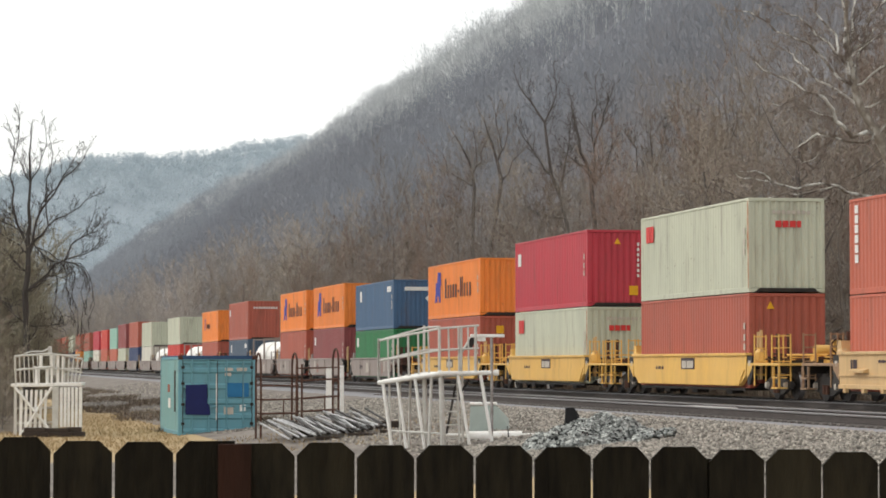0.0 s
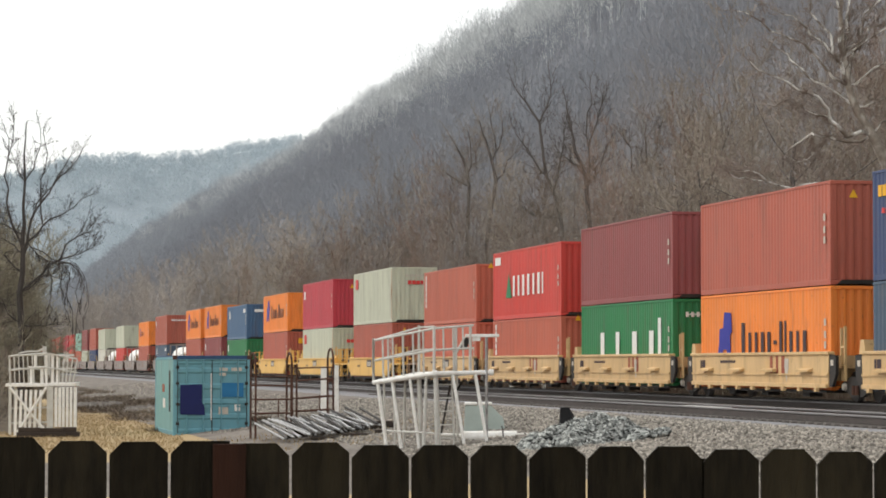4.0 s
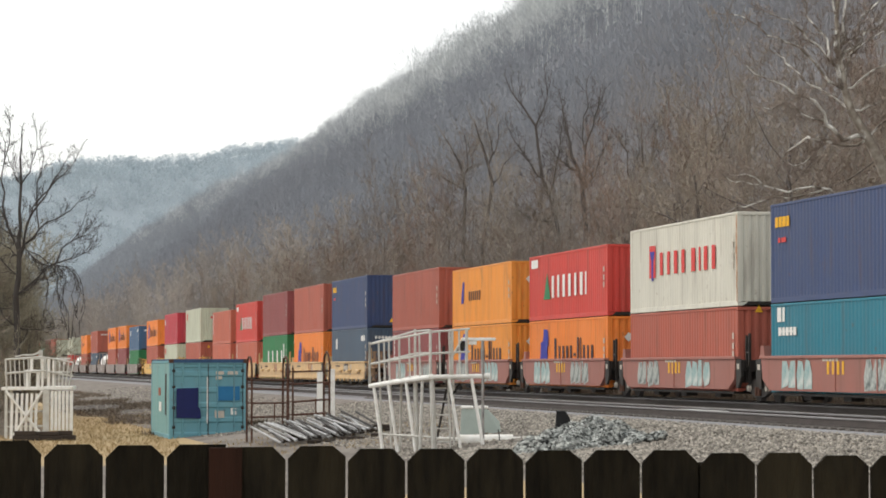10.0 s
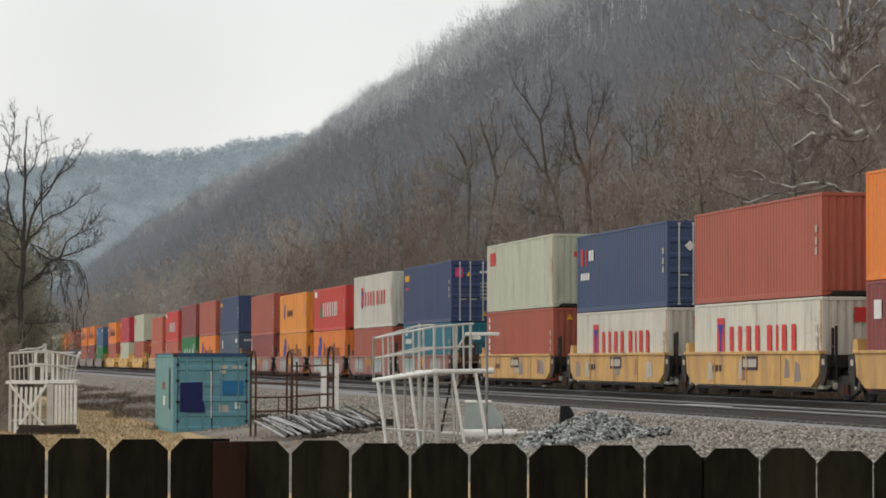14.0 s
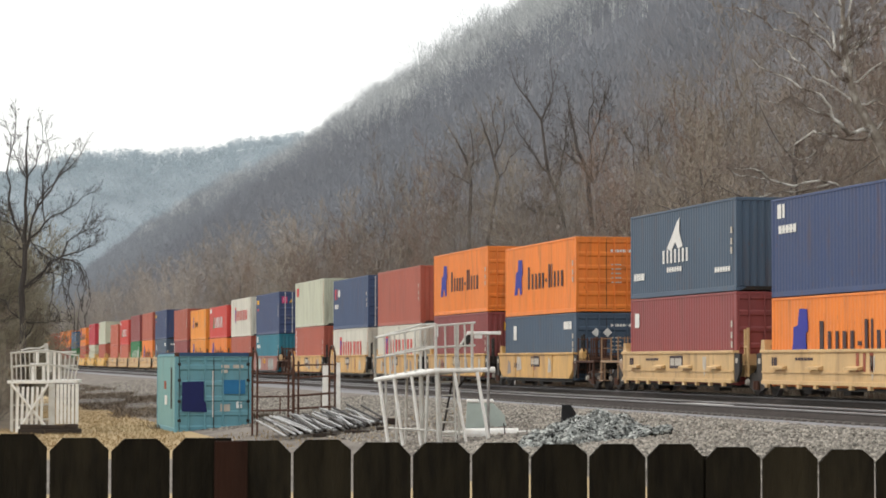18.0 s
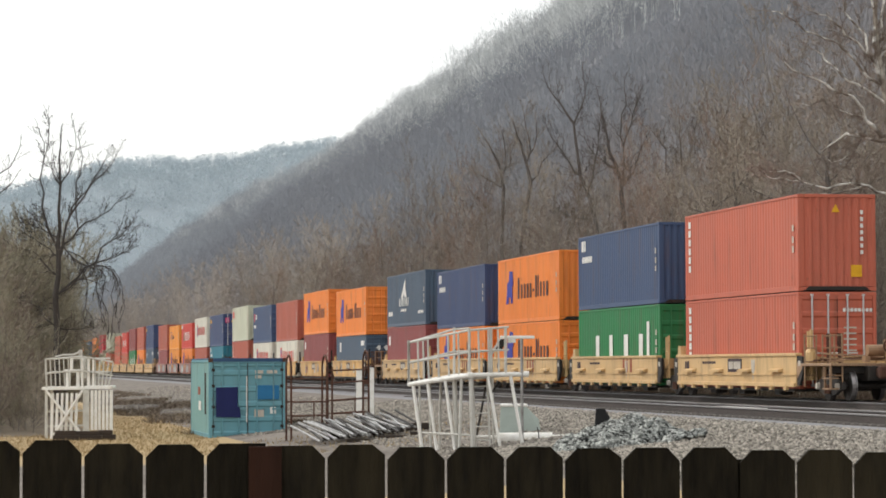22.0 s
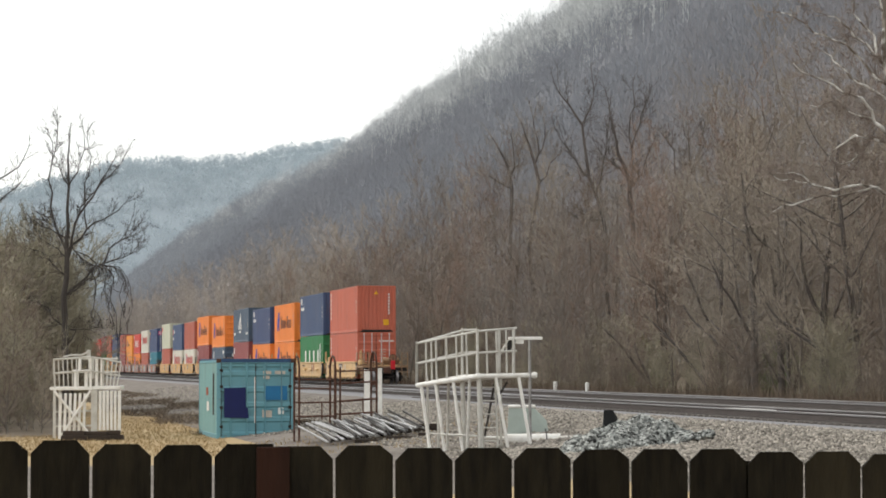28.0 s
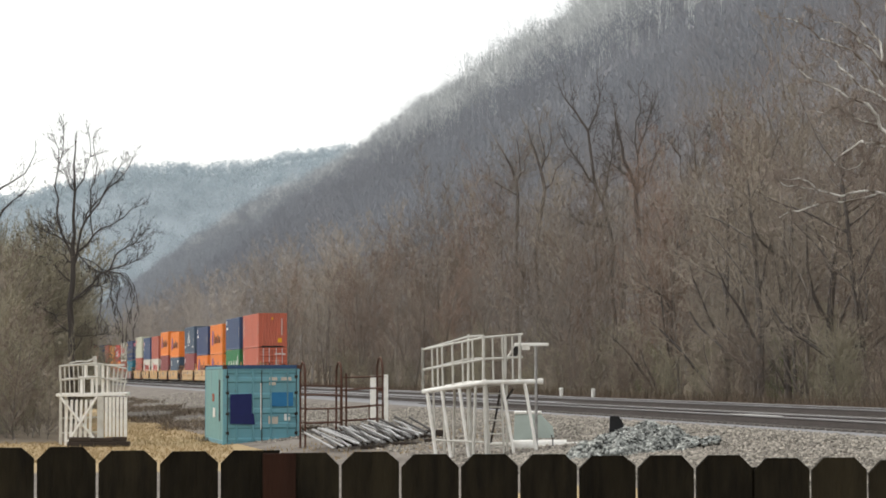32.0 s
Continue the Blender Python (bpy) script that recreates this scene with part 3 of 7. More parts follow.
# taller dark trees that stand above the belt: place across, then trunk and forks as (x, height)
TALL = (
    (0.0459, 0.2, ((0.1, -0.3), (0.12, 5.5), (0.0, 11.1), (-0.8, 14.5), (-1.45, 16.8), (-1.8, 19.6), (-2.7, 21.0), (-3.5, 22.0)),
     (((-1.2, 15.9), (-2.3, 17.0), (-3.5, 18.7)), ((-1.8, 19.6), (-1.2, 20.8), (-0.95, 22.6)), ((-0.5, 12.3), (-1.6, 12.6), (-2.7, 13.1)), ((-1.0, 15.0), (-0.3, 16.6), (0.0, 18.7)))),
    (0.0544, 0.22, ((-0.1, -0.3), (0.0, 14.3), (-0.24, 15.8), (-0.8, 16.9), (-1.1, 18.7), (-1.4, 20.1)),
     (((-0.16, 15.3), (0.2, 17.3), (0.1, 19.7), (0.3, 21.7)), ((0.2, 17.7), (0.8, 19.1), (1.2, 20.5)), ((-0.24, 15.8), (-1.2, 16.3), (-1.9, 16.9)), ((0.0, 14.0), (0.9, 15.5), (1.5, 17.4)))),
    (0.0099, 0.2, ((0.1, -0.3), (0.0, 17.1), (-0.3, 18.8), (-1.0, 20.3), (-1.7, 21.5)),
     (((-0.1, 18.1), (0.15, 20.1), (-0.1, 21.8)), ((-0.1, 17.7), (0.6, 19.1), (1.0, 21.0)), ((0.0, 16.5), (-1.0, 17.6), (-2.0, 18.2)))),
    (0.0202, 0.2, ((0.1, -0.3), (0.0, 16.9), (-0.55, 19.1), (-1.1, 20.6), (-1.4, 21.8)),
     (((-0.2, 17.8), (0.3, 19.7), (0.5, 21.8)), ((-0.4, 18.5), (-0.15, 20.6), (-0.5, 22.5)), ((0.0, 17.4), (0.9, 18.5), (1.6, 19.2)))),
    (0.075, 0.18, ((0.1, -0.3), (0.0, 12.0), (0.4, 14.5), (0.3, 17.0)), (((0.2, 13.0), (-0.6, 14.6), (-1.0, 16.5)), ((0.4, 14.5), (1.1, 16.0), (1.4, 17.6)))),
)
for i, (u, r0, trunk, forks) in enumerate(TALL):
    g = Growth(150 + i, levels=4, spread=0.85, limbs=6, twig=0.017, kink=0.24)
    g.path(trunk, r0, 0.05, 12, 2.0, 0.03)
    for k in forks:
        g.path(k, 0.085, 0.03, 13, 1.9, 0.07)
    so = (25.57 + 1.02 * 22) / (u + 0.2028) * 1.0204 - 0.2028 * 22
    p = on_track(22, so)
    # the two leftmost take lighter twigs, as haze put into their colour
    place_tree("bare_tree", g.meshes(BARK_STARK, BARK_LIMB if u < 0.03 else BARK_STARK), "tall dark bare tree rising above the lineside belt", p.x, p.y, height_at(22, so) - 0.1, 0, 1.0, "lineside trees")


# dark spreading trees at the front of the belt
SPREAD = [tree_meshes(170 + i, BARK_STARK, BARK_TAN, 10.5, 0.2, levels=4, spread=0.95, crown=0.18, limbs=8, twig=0.009, kink=0.26) for i in range(2)]
for i, (u, o, size, turn) in enumerate(((0.088, 10.6, 0.95, 20), (0.101, 10.2, 1.05, 110), (0.112, 11.2, 0.9, 200), (0.127, 10.4, 1.1, 300), (0.066, 11.0, 0.85, 60), (0.142, 10.8, 1.0, 150))):
    so = (25.57 + 1.02 * o) / (u + 0.2028) * 1.0204 - 0.2028 * o
    p = on_track(o, so)
    place_tree("bare_tree", SPREAD[i % 2], "dark spreading bare tree at the front of the lineside belt", p.x, p.y, height_at(o, so) - 0.1, turn, size, "lineside trees")


def forest(name, label, spots, templates, mat):
    """Many far trees in one mesh: stems in the first material, twigs in the second."""
    r = random.Random(9)
    vs, fs, k, which = [], [], 0, []
    for x, y, z, size in spots:
        v, f, stems = templates[r.randrange(len(templates))]
        which.append(np.arange(len(f)) >= stems)
        a = r.uniform(0, 6.28)
        ca, sa = math.cos(a), math.sin(a)
        w = v * size
        vs.append(np.stack([w[:, 0] * ca - w[:, 1] * sa + x, w[:, 0] * sa + w[:, 1] * ca + y, w[:, 2] * r.uniform(0.85, 1.1) + z], 1))
        fs.append(f + k)
        k += len(v)
    me = fast_mesh(name, np.concatenate(vs), np.concatenate(fs), mat[0])
    me.materials.append(mat[1])
    me.polygons.foreach_set("material_index", np.concatenate(which).astype(np.int32))
    return tagged(new(name, me), label, "woods", kind="stuff")


def wood_tree(seed, height, r, clumps, blades, fine, low=0.35, wide=0.26, reach=1.0):
    """A tree for the far woods: a stem, a limb to each clump of the crown, and upswept twigs round them."""
    q = random.Random(seed)
    top = Vector((q.uniform(-0.05, 0.05), q.uniform(-0.05, 0.05), 0.9)) * height
    p0, p1, rr = [Vector((0, 0, -1.0)), top * 0.5], [top * 0.5, top], [(r, r * 0.7), (r * 0.7, r * 0.15)]
    t0, t1, tr = [], [], []
    for i in range(clumps):
        k = (i + 0.5) / clumps
        a = i * 2.4 + q.uniform(-0.5, 0.5)
        out = height * wide * (0.25 + 0.85 * math.sin(math.pi * (0.2 + 0.75 * k))) * q.uniform(0.6, 1.1)
        c = Vector((out * math.cos(a), out * math.sin(a), height * (low + (0.92 - low) * k)))
        stem = top * (c.z / height * 0.72)
        p0.append(stem), p1.append(c), rr.append((r * 0.4, r * 0.12))
        size = height * 0.12 * q.uniform(0.8, 1.3)
        for _ in range(blades):
            b = c + Vector((q.gauss(0, 0.5), q.gauss(0, 0.5), q.gauss(0, 0.5))) * size
            way = (b - stem).normalized() + Vector((q.gauss(0, 0.35), q.gauss(0, 0.35), q.gauss(0.45, 0.3)))
            t0.append(b), t1.append(b + way.normalized() * size * reach * q.uniform(0.6, 1.5)), tr.append(fine)
    v, f = bars_along(np.array(p0), np.array(p1), np.array(rr), 3)
    w, g = slivers(np.array(t0), np.array(t1), np.array(tr), q, np.array((0, 0, height * 0.45)))
    return np.concatenate([v, w]), np.concatenate([f, g + len(v)]), len(f)


near_kinds = [wood_tree(60 + i, 15, 0.12, 9, 26, 0.022, 0.3) for i in range(6)]
far_kinds = [wood_tree(80 + i, 16, 0.12, 8, 17, 0.045, 0.35, 0.28, 0.7) for i in range(8)]
crest_kinds = [wood_tree(110 + i, 22, 0.42, 11, 26, 0.055, 0.52, 0.3, 0.8) for i in range(8)]
ridge_kinds = [wood_tree(95 + i, 17, 0.2, 5, 9, 0.22, 0.35, 0.3) for i in range(6)]
near_spots, far_spots, end_spots, crest_spots, ridge_spots = [], [], [], [], []
rng = random.Random(11)
for _ in range(2600):
    o, s = rng.uniform(30, 225), rng.uniform(90, 520)
    p = on_track(o, s)
    if abs(p.x / p.y) < 0.22:
        near_spots.append((p.x, p.y, height_at(o, s) - 0.3, rng.uniform(0.6, 1.05)))
for _ in range(9500):
    s = 400 + 2800 * rng.random() ** 1.3
    o = 30 + 182 * rng.random() ** 0.75
    p = on_track(o, s)
    if abs(p.x / p.y) < 0.2:
        # part of the upper slope shares the crest's painted sky glow
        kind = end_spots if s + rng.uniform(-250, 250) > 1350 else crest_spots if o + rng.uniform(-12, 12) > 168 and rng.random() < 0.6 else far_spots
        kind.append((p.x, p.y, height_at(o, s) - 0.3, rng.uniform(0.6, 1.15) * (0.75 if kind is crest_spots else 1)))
for _ in range(640):
    s, o = 500 + 1900 * rng.random() ** 1.3, 240 - 62 * rng.random()
    p = on_track(o, s)
    if abs(p.x / p.y) < 0.2:
        crest_spots.append((p.x, p.y, height_at(o, s) - 0.3, rng.uniform(0.62, 1.12) * (1 if s < 1150 else 0.75)))
for i in range(7500):
    x, k = rng.uniform(-900, 250), rng.random() ** 0.55 * 0.99
    ridge_spots.append((x, 2900 + 500 * k + 0.15 * x, -10 + ridge_crest(x) * math.sin(k * math.pi / 2), rng.uniform(0.7, 1.3)))
# each wood takes colours that carry the haze of its distance
forest("slope_woods", "bare brown trees on the lower hillside, greyed for haze", near_spots, near_kinds, (HAZED_SLOPE_BARK, HAZED_SLOPE_TWIG))
forest("hill_woods", "leafless woods covering the long hillside, tinted grey-blue for haze", far_spots, far_kinds, (HAZED_HILL_BARK, HAZED_HILL_TWIG))
forest("far_hill_woods", "woods on the far end of the hillside, paled for haze", end_spots, far_kinds, (HAZED_FAR_HILL_TWIG, HAZED_FAR_HILL_TWIG))
forest("crest_woods", "tall bare trees along the hill's skyline, paled for sky glow", crest_spots, crest_kinds, (SKYLIT_CREST_BARK, SKYLIT_CREST_TWIG))
forest("ridge_woods", "bare woods on the far ridge, tinted for haze", ridge_spots, ridge_kinds, (HAZED_RIDGE_BARK, HAZED_RIDGE_BARK))


# ---- containers ----
LONG, WIDE = 12.19, 2.438
HIGH, LOW = 2.896, 2.591
MESHES = {}


def kept(key, make):
    if key not in MESHES:
        MESHES[key] = make()
    return MESHES[key]


def corrugated(y0, y1, z0, z1, period, deep, flat=0.3):
    """A vertical sheet with upright folds, in the plane x = 0, folds toward +x."""
    sh = Shape()
    n = max(2, round((y1 - y0) / period))
    p = (y1 - y0) / n
    line = []
    for i in range(n):
        a = y0 + i * p
        line += [(0, a), (0, a + p * flat), (deep, a + p * 0.5), (deep, a + p * (0.5 + flat))]
    line.append((0, y1))
    k = len(line)
    return sh.add([(x, y, z0) for x, y in line] + [(x, y, z1) for x, y in line], [(i, i + 1, k + i + 1, k + i) for i in range(k - 1)])


def strokes(kind, w, h, thick=0.006):
    """One plain upright bar of a row, thinner where it stands for an open shape."""
    k = (0.56, 0.5, 0.62, 1.0)[kind]
    return Shape().box(-thick, w * (1 - k) / 2, 0, 0, w * (1 + k) / 2, h)


def mark(parent, name, meshes, o, y, z, end=False):
    """Flat signs on the long side (x = 0), read from far end to near end, or on the near end."""
    for me, shift in (meshes if isinstance(meshes, list) else [(meshes, 0.0)]):
        ob = new(name, me)
        ob.parent = parent
        if end:
            ob.matrix_basis = Matrix(((0, 1, 0, y + shift), (1, 0, 0, -0.004), (0, 0, 1, z), (0, 0, 0, 1)))
        else:
            ob.matrix_basis = Matrix(((1, 0, 0, -0.004 + o), (0, -1, 0, y - shift), (0, 0, 1, z), (0, 0, 0, 1)))


def word(key, widths, height, gap, mat, holes=False):
    """A row of bars that stands for a word: a mesh and a place for each."""
    out, y = [], 0.0
    fine = len(widths) > 4 and height < 0.3
    if fine:
        def row():
            sh, a = Shape(), 0.0
            sh.box(-0.004, 0, height * 0.4, -0.001, sum(widths) + gap * (len(widths) - 1), height * 0.6)
            for w in widths:
                sh.box(-0.006, a, 0, -0.001, a + w, height)
                a += w + gap
            return sh.mesh("lettering", mat)
        return [(kept(("row", key), row), 0.0)]
    for i, w in enumerate(widths):
        kind = i % 3 if holes and w > height * 0.28 else 3
        out.append((kept(("sign_bar", key, kind, w), lambda: strokes(kind, w, height).mesh("lettering", mat)), y))
        y += w + gap
    return out


def shape_mesh(key, outline, mat, thick=0.006):
    return kept(("sign", key), lambda: Shape().prism(outline, 0, -thick, 0).mesh("emblem", mat))


def add_marks(c, style, h):
    """Plain coloured shapes where the long side carries its owner's mark."""
    k = h / HIGH
    if style == "lloyd":
        mark(c, "emblem", shape_mesh("anchor", [(0, 0), (0.55, 0.04), (0.6, 0.3), (0.95, 0.32), (1.05, 0.0), (1.4, 0.05), (1.3, 0.75), (1.5, 0.85), (1.42, 1.45), (0.75, 1.48), (0.62, 1.0), (0.25, 0.95), (0.2, 0.5)], MARK_BLUE), 0, 10.45, 0.86 * k)
        mark(c, "lettering", word("lloyd_h", (0.56,), 0.92, 0.1, MARK_DARK, True), 0, 8.1, 1.06 * k)
        mark(c, "lettering", word("lloyd_a", (0.44, 0.46, 0.44, 0.46), 0.62, 0.15, MARK_DARK, True), 0, 7.4, 1.06 * k)
        mark(c, "lettering", word("lloyd_p", (0.3,), 0.12, 0.1, MARK_DARK), 0, 4.95, 1.3 * k)
        mark(c, "lettering", word("lloyd_b", (0.4, 0.16), 0.92, 0.15, MARK_DARK, True), 0, 4.5, 1.06 * k)
        mark(c, "lettering", word("lloyd_c", (0.44, 0.44, 0.46), 0.62, 0.15, MARK_DARK, True), 0, 3.6, 1.06 * k)
    elif style == "lloyd_small":
        mark(c, "emblem", shape_mesh("anchor_small", [(0, 0), (0.5, 0.05), (0.6, 0.5), (0.7, 1.0), (0.35, 1.0), (0.2, 0.6)], MARK_BLUE), 0, 10.2, 1.1 * k)
        mark(c, "lettering", word("lloyd_s", (0.35, 0.3, 0.3, 0.32, 0.3, 0.3), 0.42, 0.12, MARK_DARK, True), 0, 8.6, 1.25 * k)
    elif style == "triangle":
        mark(c, "emblem", shape_mesh("triangle", [(0, 0), (1.1, 0), (0.55, 1.05)], MARK_GREEN), 0, 9.7, 0.9 * k)
        mark(c, "lettering", word("seven", (0.6, 0.6, 0.6, 0.66, 0.62, 0.62, 0.2), 0.86, 0.27, MARK_WHITE, True), 0, 8.5, 0.95 * k)
        mark(c, "plate", word("plate", (1.1,), 0.34, 0.1, MARK_WHITE), 0, 11.8, 2.35 * k)
    elif style == "red_word":
        mark(c, "emblem", shape_mesh("red_square", [(0, 0), (0.75, 0), (0.75, 1.1), (0, 1.1)], MARK_RED), 0, 9.75, 1.15 * k)
        mark(c, "emblem", shape_mesh("blue_stroke", [(0.28, -0.1), (0.48, -0.1), (0.48, 0.55), (0.68, 0.9), (0.08, 0.9), (0.28, 0.55)], MARK_BLUE, 0.01), 0, 9.75, 1.15 * k)
        mark(c, "lettering", word("four", (0.6, 0.6, 0.6, 0.62), 0.76, 0.24, MARK_RED, True), 0, 8.6, 1.22 * k)
        mark(c, "lettering", word("four_b", (0.75, 0.18, 0.6, 0.62), 0.76, 0.24, MARK_RED, True), 0, 5.0, 1.22 * k)
    elif style == "four_letters":
        for i, y in enumerate((9.55, 7.45, 5.2, 3.05)):
            mark(c, "lettering", word("big%d" % i, (0.3,) * i + (0.95,), 0.95, -0.3, MARK_WHITE, True)[-1:], 0, y, 0.92 * k)
        mark(c, "mark_bar", word("tall", (0.36,), 1.4, 0, MARK_WHITE), 0, 1.75, 0.9 * k)
    elif style == "pale_mark":
        mark(c, "emblem", word("oo", (0.42, 0.46), 0.55, 0.05, MARK_RED), 0, 11.5, 2.0 * k)
    elif style == "white_bird":
        mark(c, "emblem", shape_mesh("wing", [(0, 0.1), (0.5, 0.0), (1.0, 0.28), (1.3, 0.05), (1.85, 0.12), (1.45, 0.62), (1.5, 1.08), (1.2, 0.95), (0.75, 0.6)], MARK_WHITE), 0, 7.6, 1.5 * k)
        mark(c, "lettering", word("bird", (0.4, 0.34, 0.36, 0.36, 0.34, 0.36, 0.34), 0.45, 0.1, MARK_WHITE, True), 0, 8.2, 1.1 * k)
        mark(c, "small_lettering", word("bird_s", (0.2,) * 6, 0.16, 0.1, MARK_WHITE), 0, 7.6, 0.8 * k)
        mark(c, "small_lettering", word("bird_c", (0.3, 0.22, 0.22, 0.4), 0.24, 0.06, MARK_WHITE), 0, 11.7, 0.62 * k)
        mark(c, "small_lettering", word("bird_d", (0.2,) * 6, 0.16, 0.08, MARK_WHITE), 0, 2.2, 0.62 * k)
    elif style == "corner_white":
        mark(c, "emblem", word("corner", (0.35, 0.2), 0.42, 0.1, MARK_WHITE), 0, 11.6, 2.3 * k)
        mark(c, "small_lettering", word("corner_s", (0.26, 0.22, 0.26, 0.24, 0.26), 0.24, 0.08, MARK_WHITE), 0, 11.5, 1.85 * k)
    elif style == "corner_yellow":
        mark(c, "emblem", word("corner_y", (0.26, 0.26, 0.3, 0.24), 0.3, 0.06, MARK_YELLOW), 0, 11.75, 2.2 * k)
        mark(c, "small_lettering", word("corner_ys", (0.2, 0.4), 0.14, 0.1, MARK_RED), 0, 11.5, 1.75 * k)
    elif style == "upright":
        for i in range(6):
            mark(c, "letter", word("upright", (0.26,), 0.22, 0, MARK_WHITE), 0, 11.75, (2.45 - i * 0.3) * k)
    elif style == "side_logo":
        mark(c, "emblem", word("x_mark", (0.6, 0.3), 0.62, 0.12, MARK_RED, True), 0, 11.7, 1.75 * k)
        mark(c, "emblem", word("x_arrow", (0.3, 0.3), 0.4, 0.08, MARK_WHITE), 0, 10.4, 1.9 * k)
        mark(c, "small_lettering", word("x_name", (0.26,) * 4, 0.26, 0.08, MARK_WHITE), 0, 11.6, 1.2 * k)
    elif style == "white_round":
        mark(c, "emblem", word("round", (0.55,), 0.6, 0, MARK_WHITE), 0, 10.6, 1.8 * k)
        mark(c, "small_lettering", word("round_b", (0.8, 0.35), 0.3, 0.08, MARK_WHITE), 0, 1.9, 2.2 * k)
    elif style == "square":
        mark(c, "plate", word("square", (0.55,), 0.5, 0, MARK_WHITE), 0, 11.6, 1.9 * k)
    # the row of small codes near the corner post that nearly all of them carry
    for i, z in enumerate((0.62, 0.5, 0.4)):
        mark(c, "code_mark", word("code", (0.16,), 0.2, 0, MARK_PALE), 0, 0.55, z * h)


def end_marks(c, style, h):
    if style == "triangle":
        mark(c, "warning_triangle", shape_mesh("warn", [(0, 0), (0.26, 0), (0.13, 0.24)], MARK_YELLOW), 0, 0.55, 2.42, True)
    elif style == "oxide_end":
        mark(c, "warning_triangle", shape_mesh("warn", [(0, 0), (0.26, 0), (0.13, 0.24)], MARK_YELLOW), 0, 1.05, 2.36, True)
        mark(c, "placard", word("placard_y", (0.34,), 0.36, 0, MARK_YELLOW), 0, 1.65, 0.42, True)
        for i in range(7):
            mark(c, "code_mark", word("code_e", (0.09,), 0.12, 0, MARK_WHITE), 0, 1.95, 2.3 - i * 0.2, True)
    elif style == "pale_end":
        mark(c, "emblem", word("oo_end", (0.2, 0.2, 0.2, 0.14), 0.2, 0.03, MARK_RED), 0, 0.85, 2.0, True)
        mark(c, "code_row", word("code_row", (0.1,) * 8, 0.12, 0.06, MARK_PALE), 0, 0.75, 2.4, True)
    elif style == "code_row":
        mark(c, "code_row", word("code_white", (0.1,) * 10, 0.17, 0.09, MARK_WHITE), 0, 0.45, 2.3 * h / HIGH, True)
    elif style == "code_column":
        for i in range(8):
            mark(c, "code_mark", word("code_e", (0.09,), 0.12, 0, MARK_WHITE), 0, 1.95, 2.35 - i * 0.17, True)
        mark(c, "warning_triangle", shape_mesh("warn", [(0, 0), (0.26, 0), (0.13, 0.24)], MARK_YELLOW), 0, 1.25, 0.3, True)
    elif style == "diamonds":
        for i, x in enumerate((0.5, 0.95)):
            mark(c, "placard", shape_mesh("diamond", [(0, -0.18), (0.18, 0), (0, 0.18), (-0.18, 0)], MARK_WHITE), 0, x + 0.3, 2.05 * h / HIGH, True)
    elif style == "red_square":
        mark(c, "placard", word("placard_r", (0.34,), 0.42, 0, MARK_RED), 0, 0.95, 2.1 * h / HIGH, True)
    elif style == "pink_square":
        mark(c, "placard", word("placard_p", (0.36,), 0.44, 0, MARK_PINK), 0, 0.2, 2.1 * h / HIGH, True)
        mark(c, "placard_stripe", word("placard_ps", (0.07, 0.07), 0.3, 0.08, MARK_WHITE), 0, 0.27, 2.17 * h / HIGH, True)
        for y, z in ((0.72, 2.15), (1.46, 0.3)):
            mark(c, "warning_triangle", shape_mesh("warn", [(0, 0), (0.26, 0), (0.13, 0.24)], MARK_YELLOW), 0, y, z, True)
        mark(c, "code_row", word("door_plate", (0.22,), 0.3, 0, MARK_PALE), 0, 1.95, 0.75, True)
    elif style == "yellow_square":
        mark(c, "placard", word("placard_y", (0.34,), 0.36, 0, MARK_YELLOW), 0, 0.75, 2.1 * h / HIGH, True)
    elif style == "stripe":
        mark(c, "stripe", word("stripe", (1.55,), 0.2, 0, MARK_WHITE), 0, 0.6, 2.25 * h / HIGH, True)
        mark(c, "placard", shape_mesh("diamond", [(0, -0.18), (0.18, 0), (0, 0.18), (-0.18, 0)], MARK_WHITE), 0, 1.9, 1.6, True)
    elif style == "green_triangle":
        mark(c, "emblem", shape_mesh("end_tri", [(0, 0), (0.6, 0), (0.3, 0.42)], MARK_GREEN), 0, 0.95, 2.0 * h / HIGH, True)


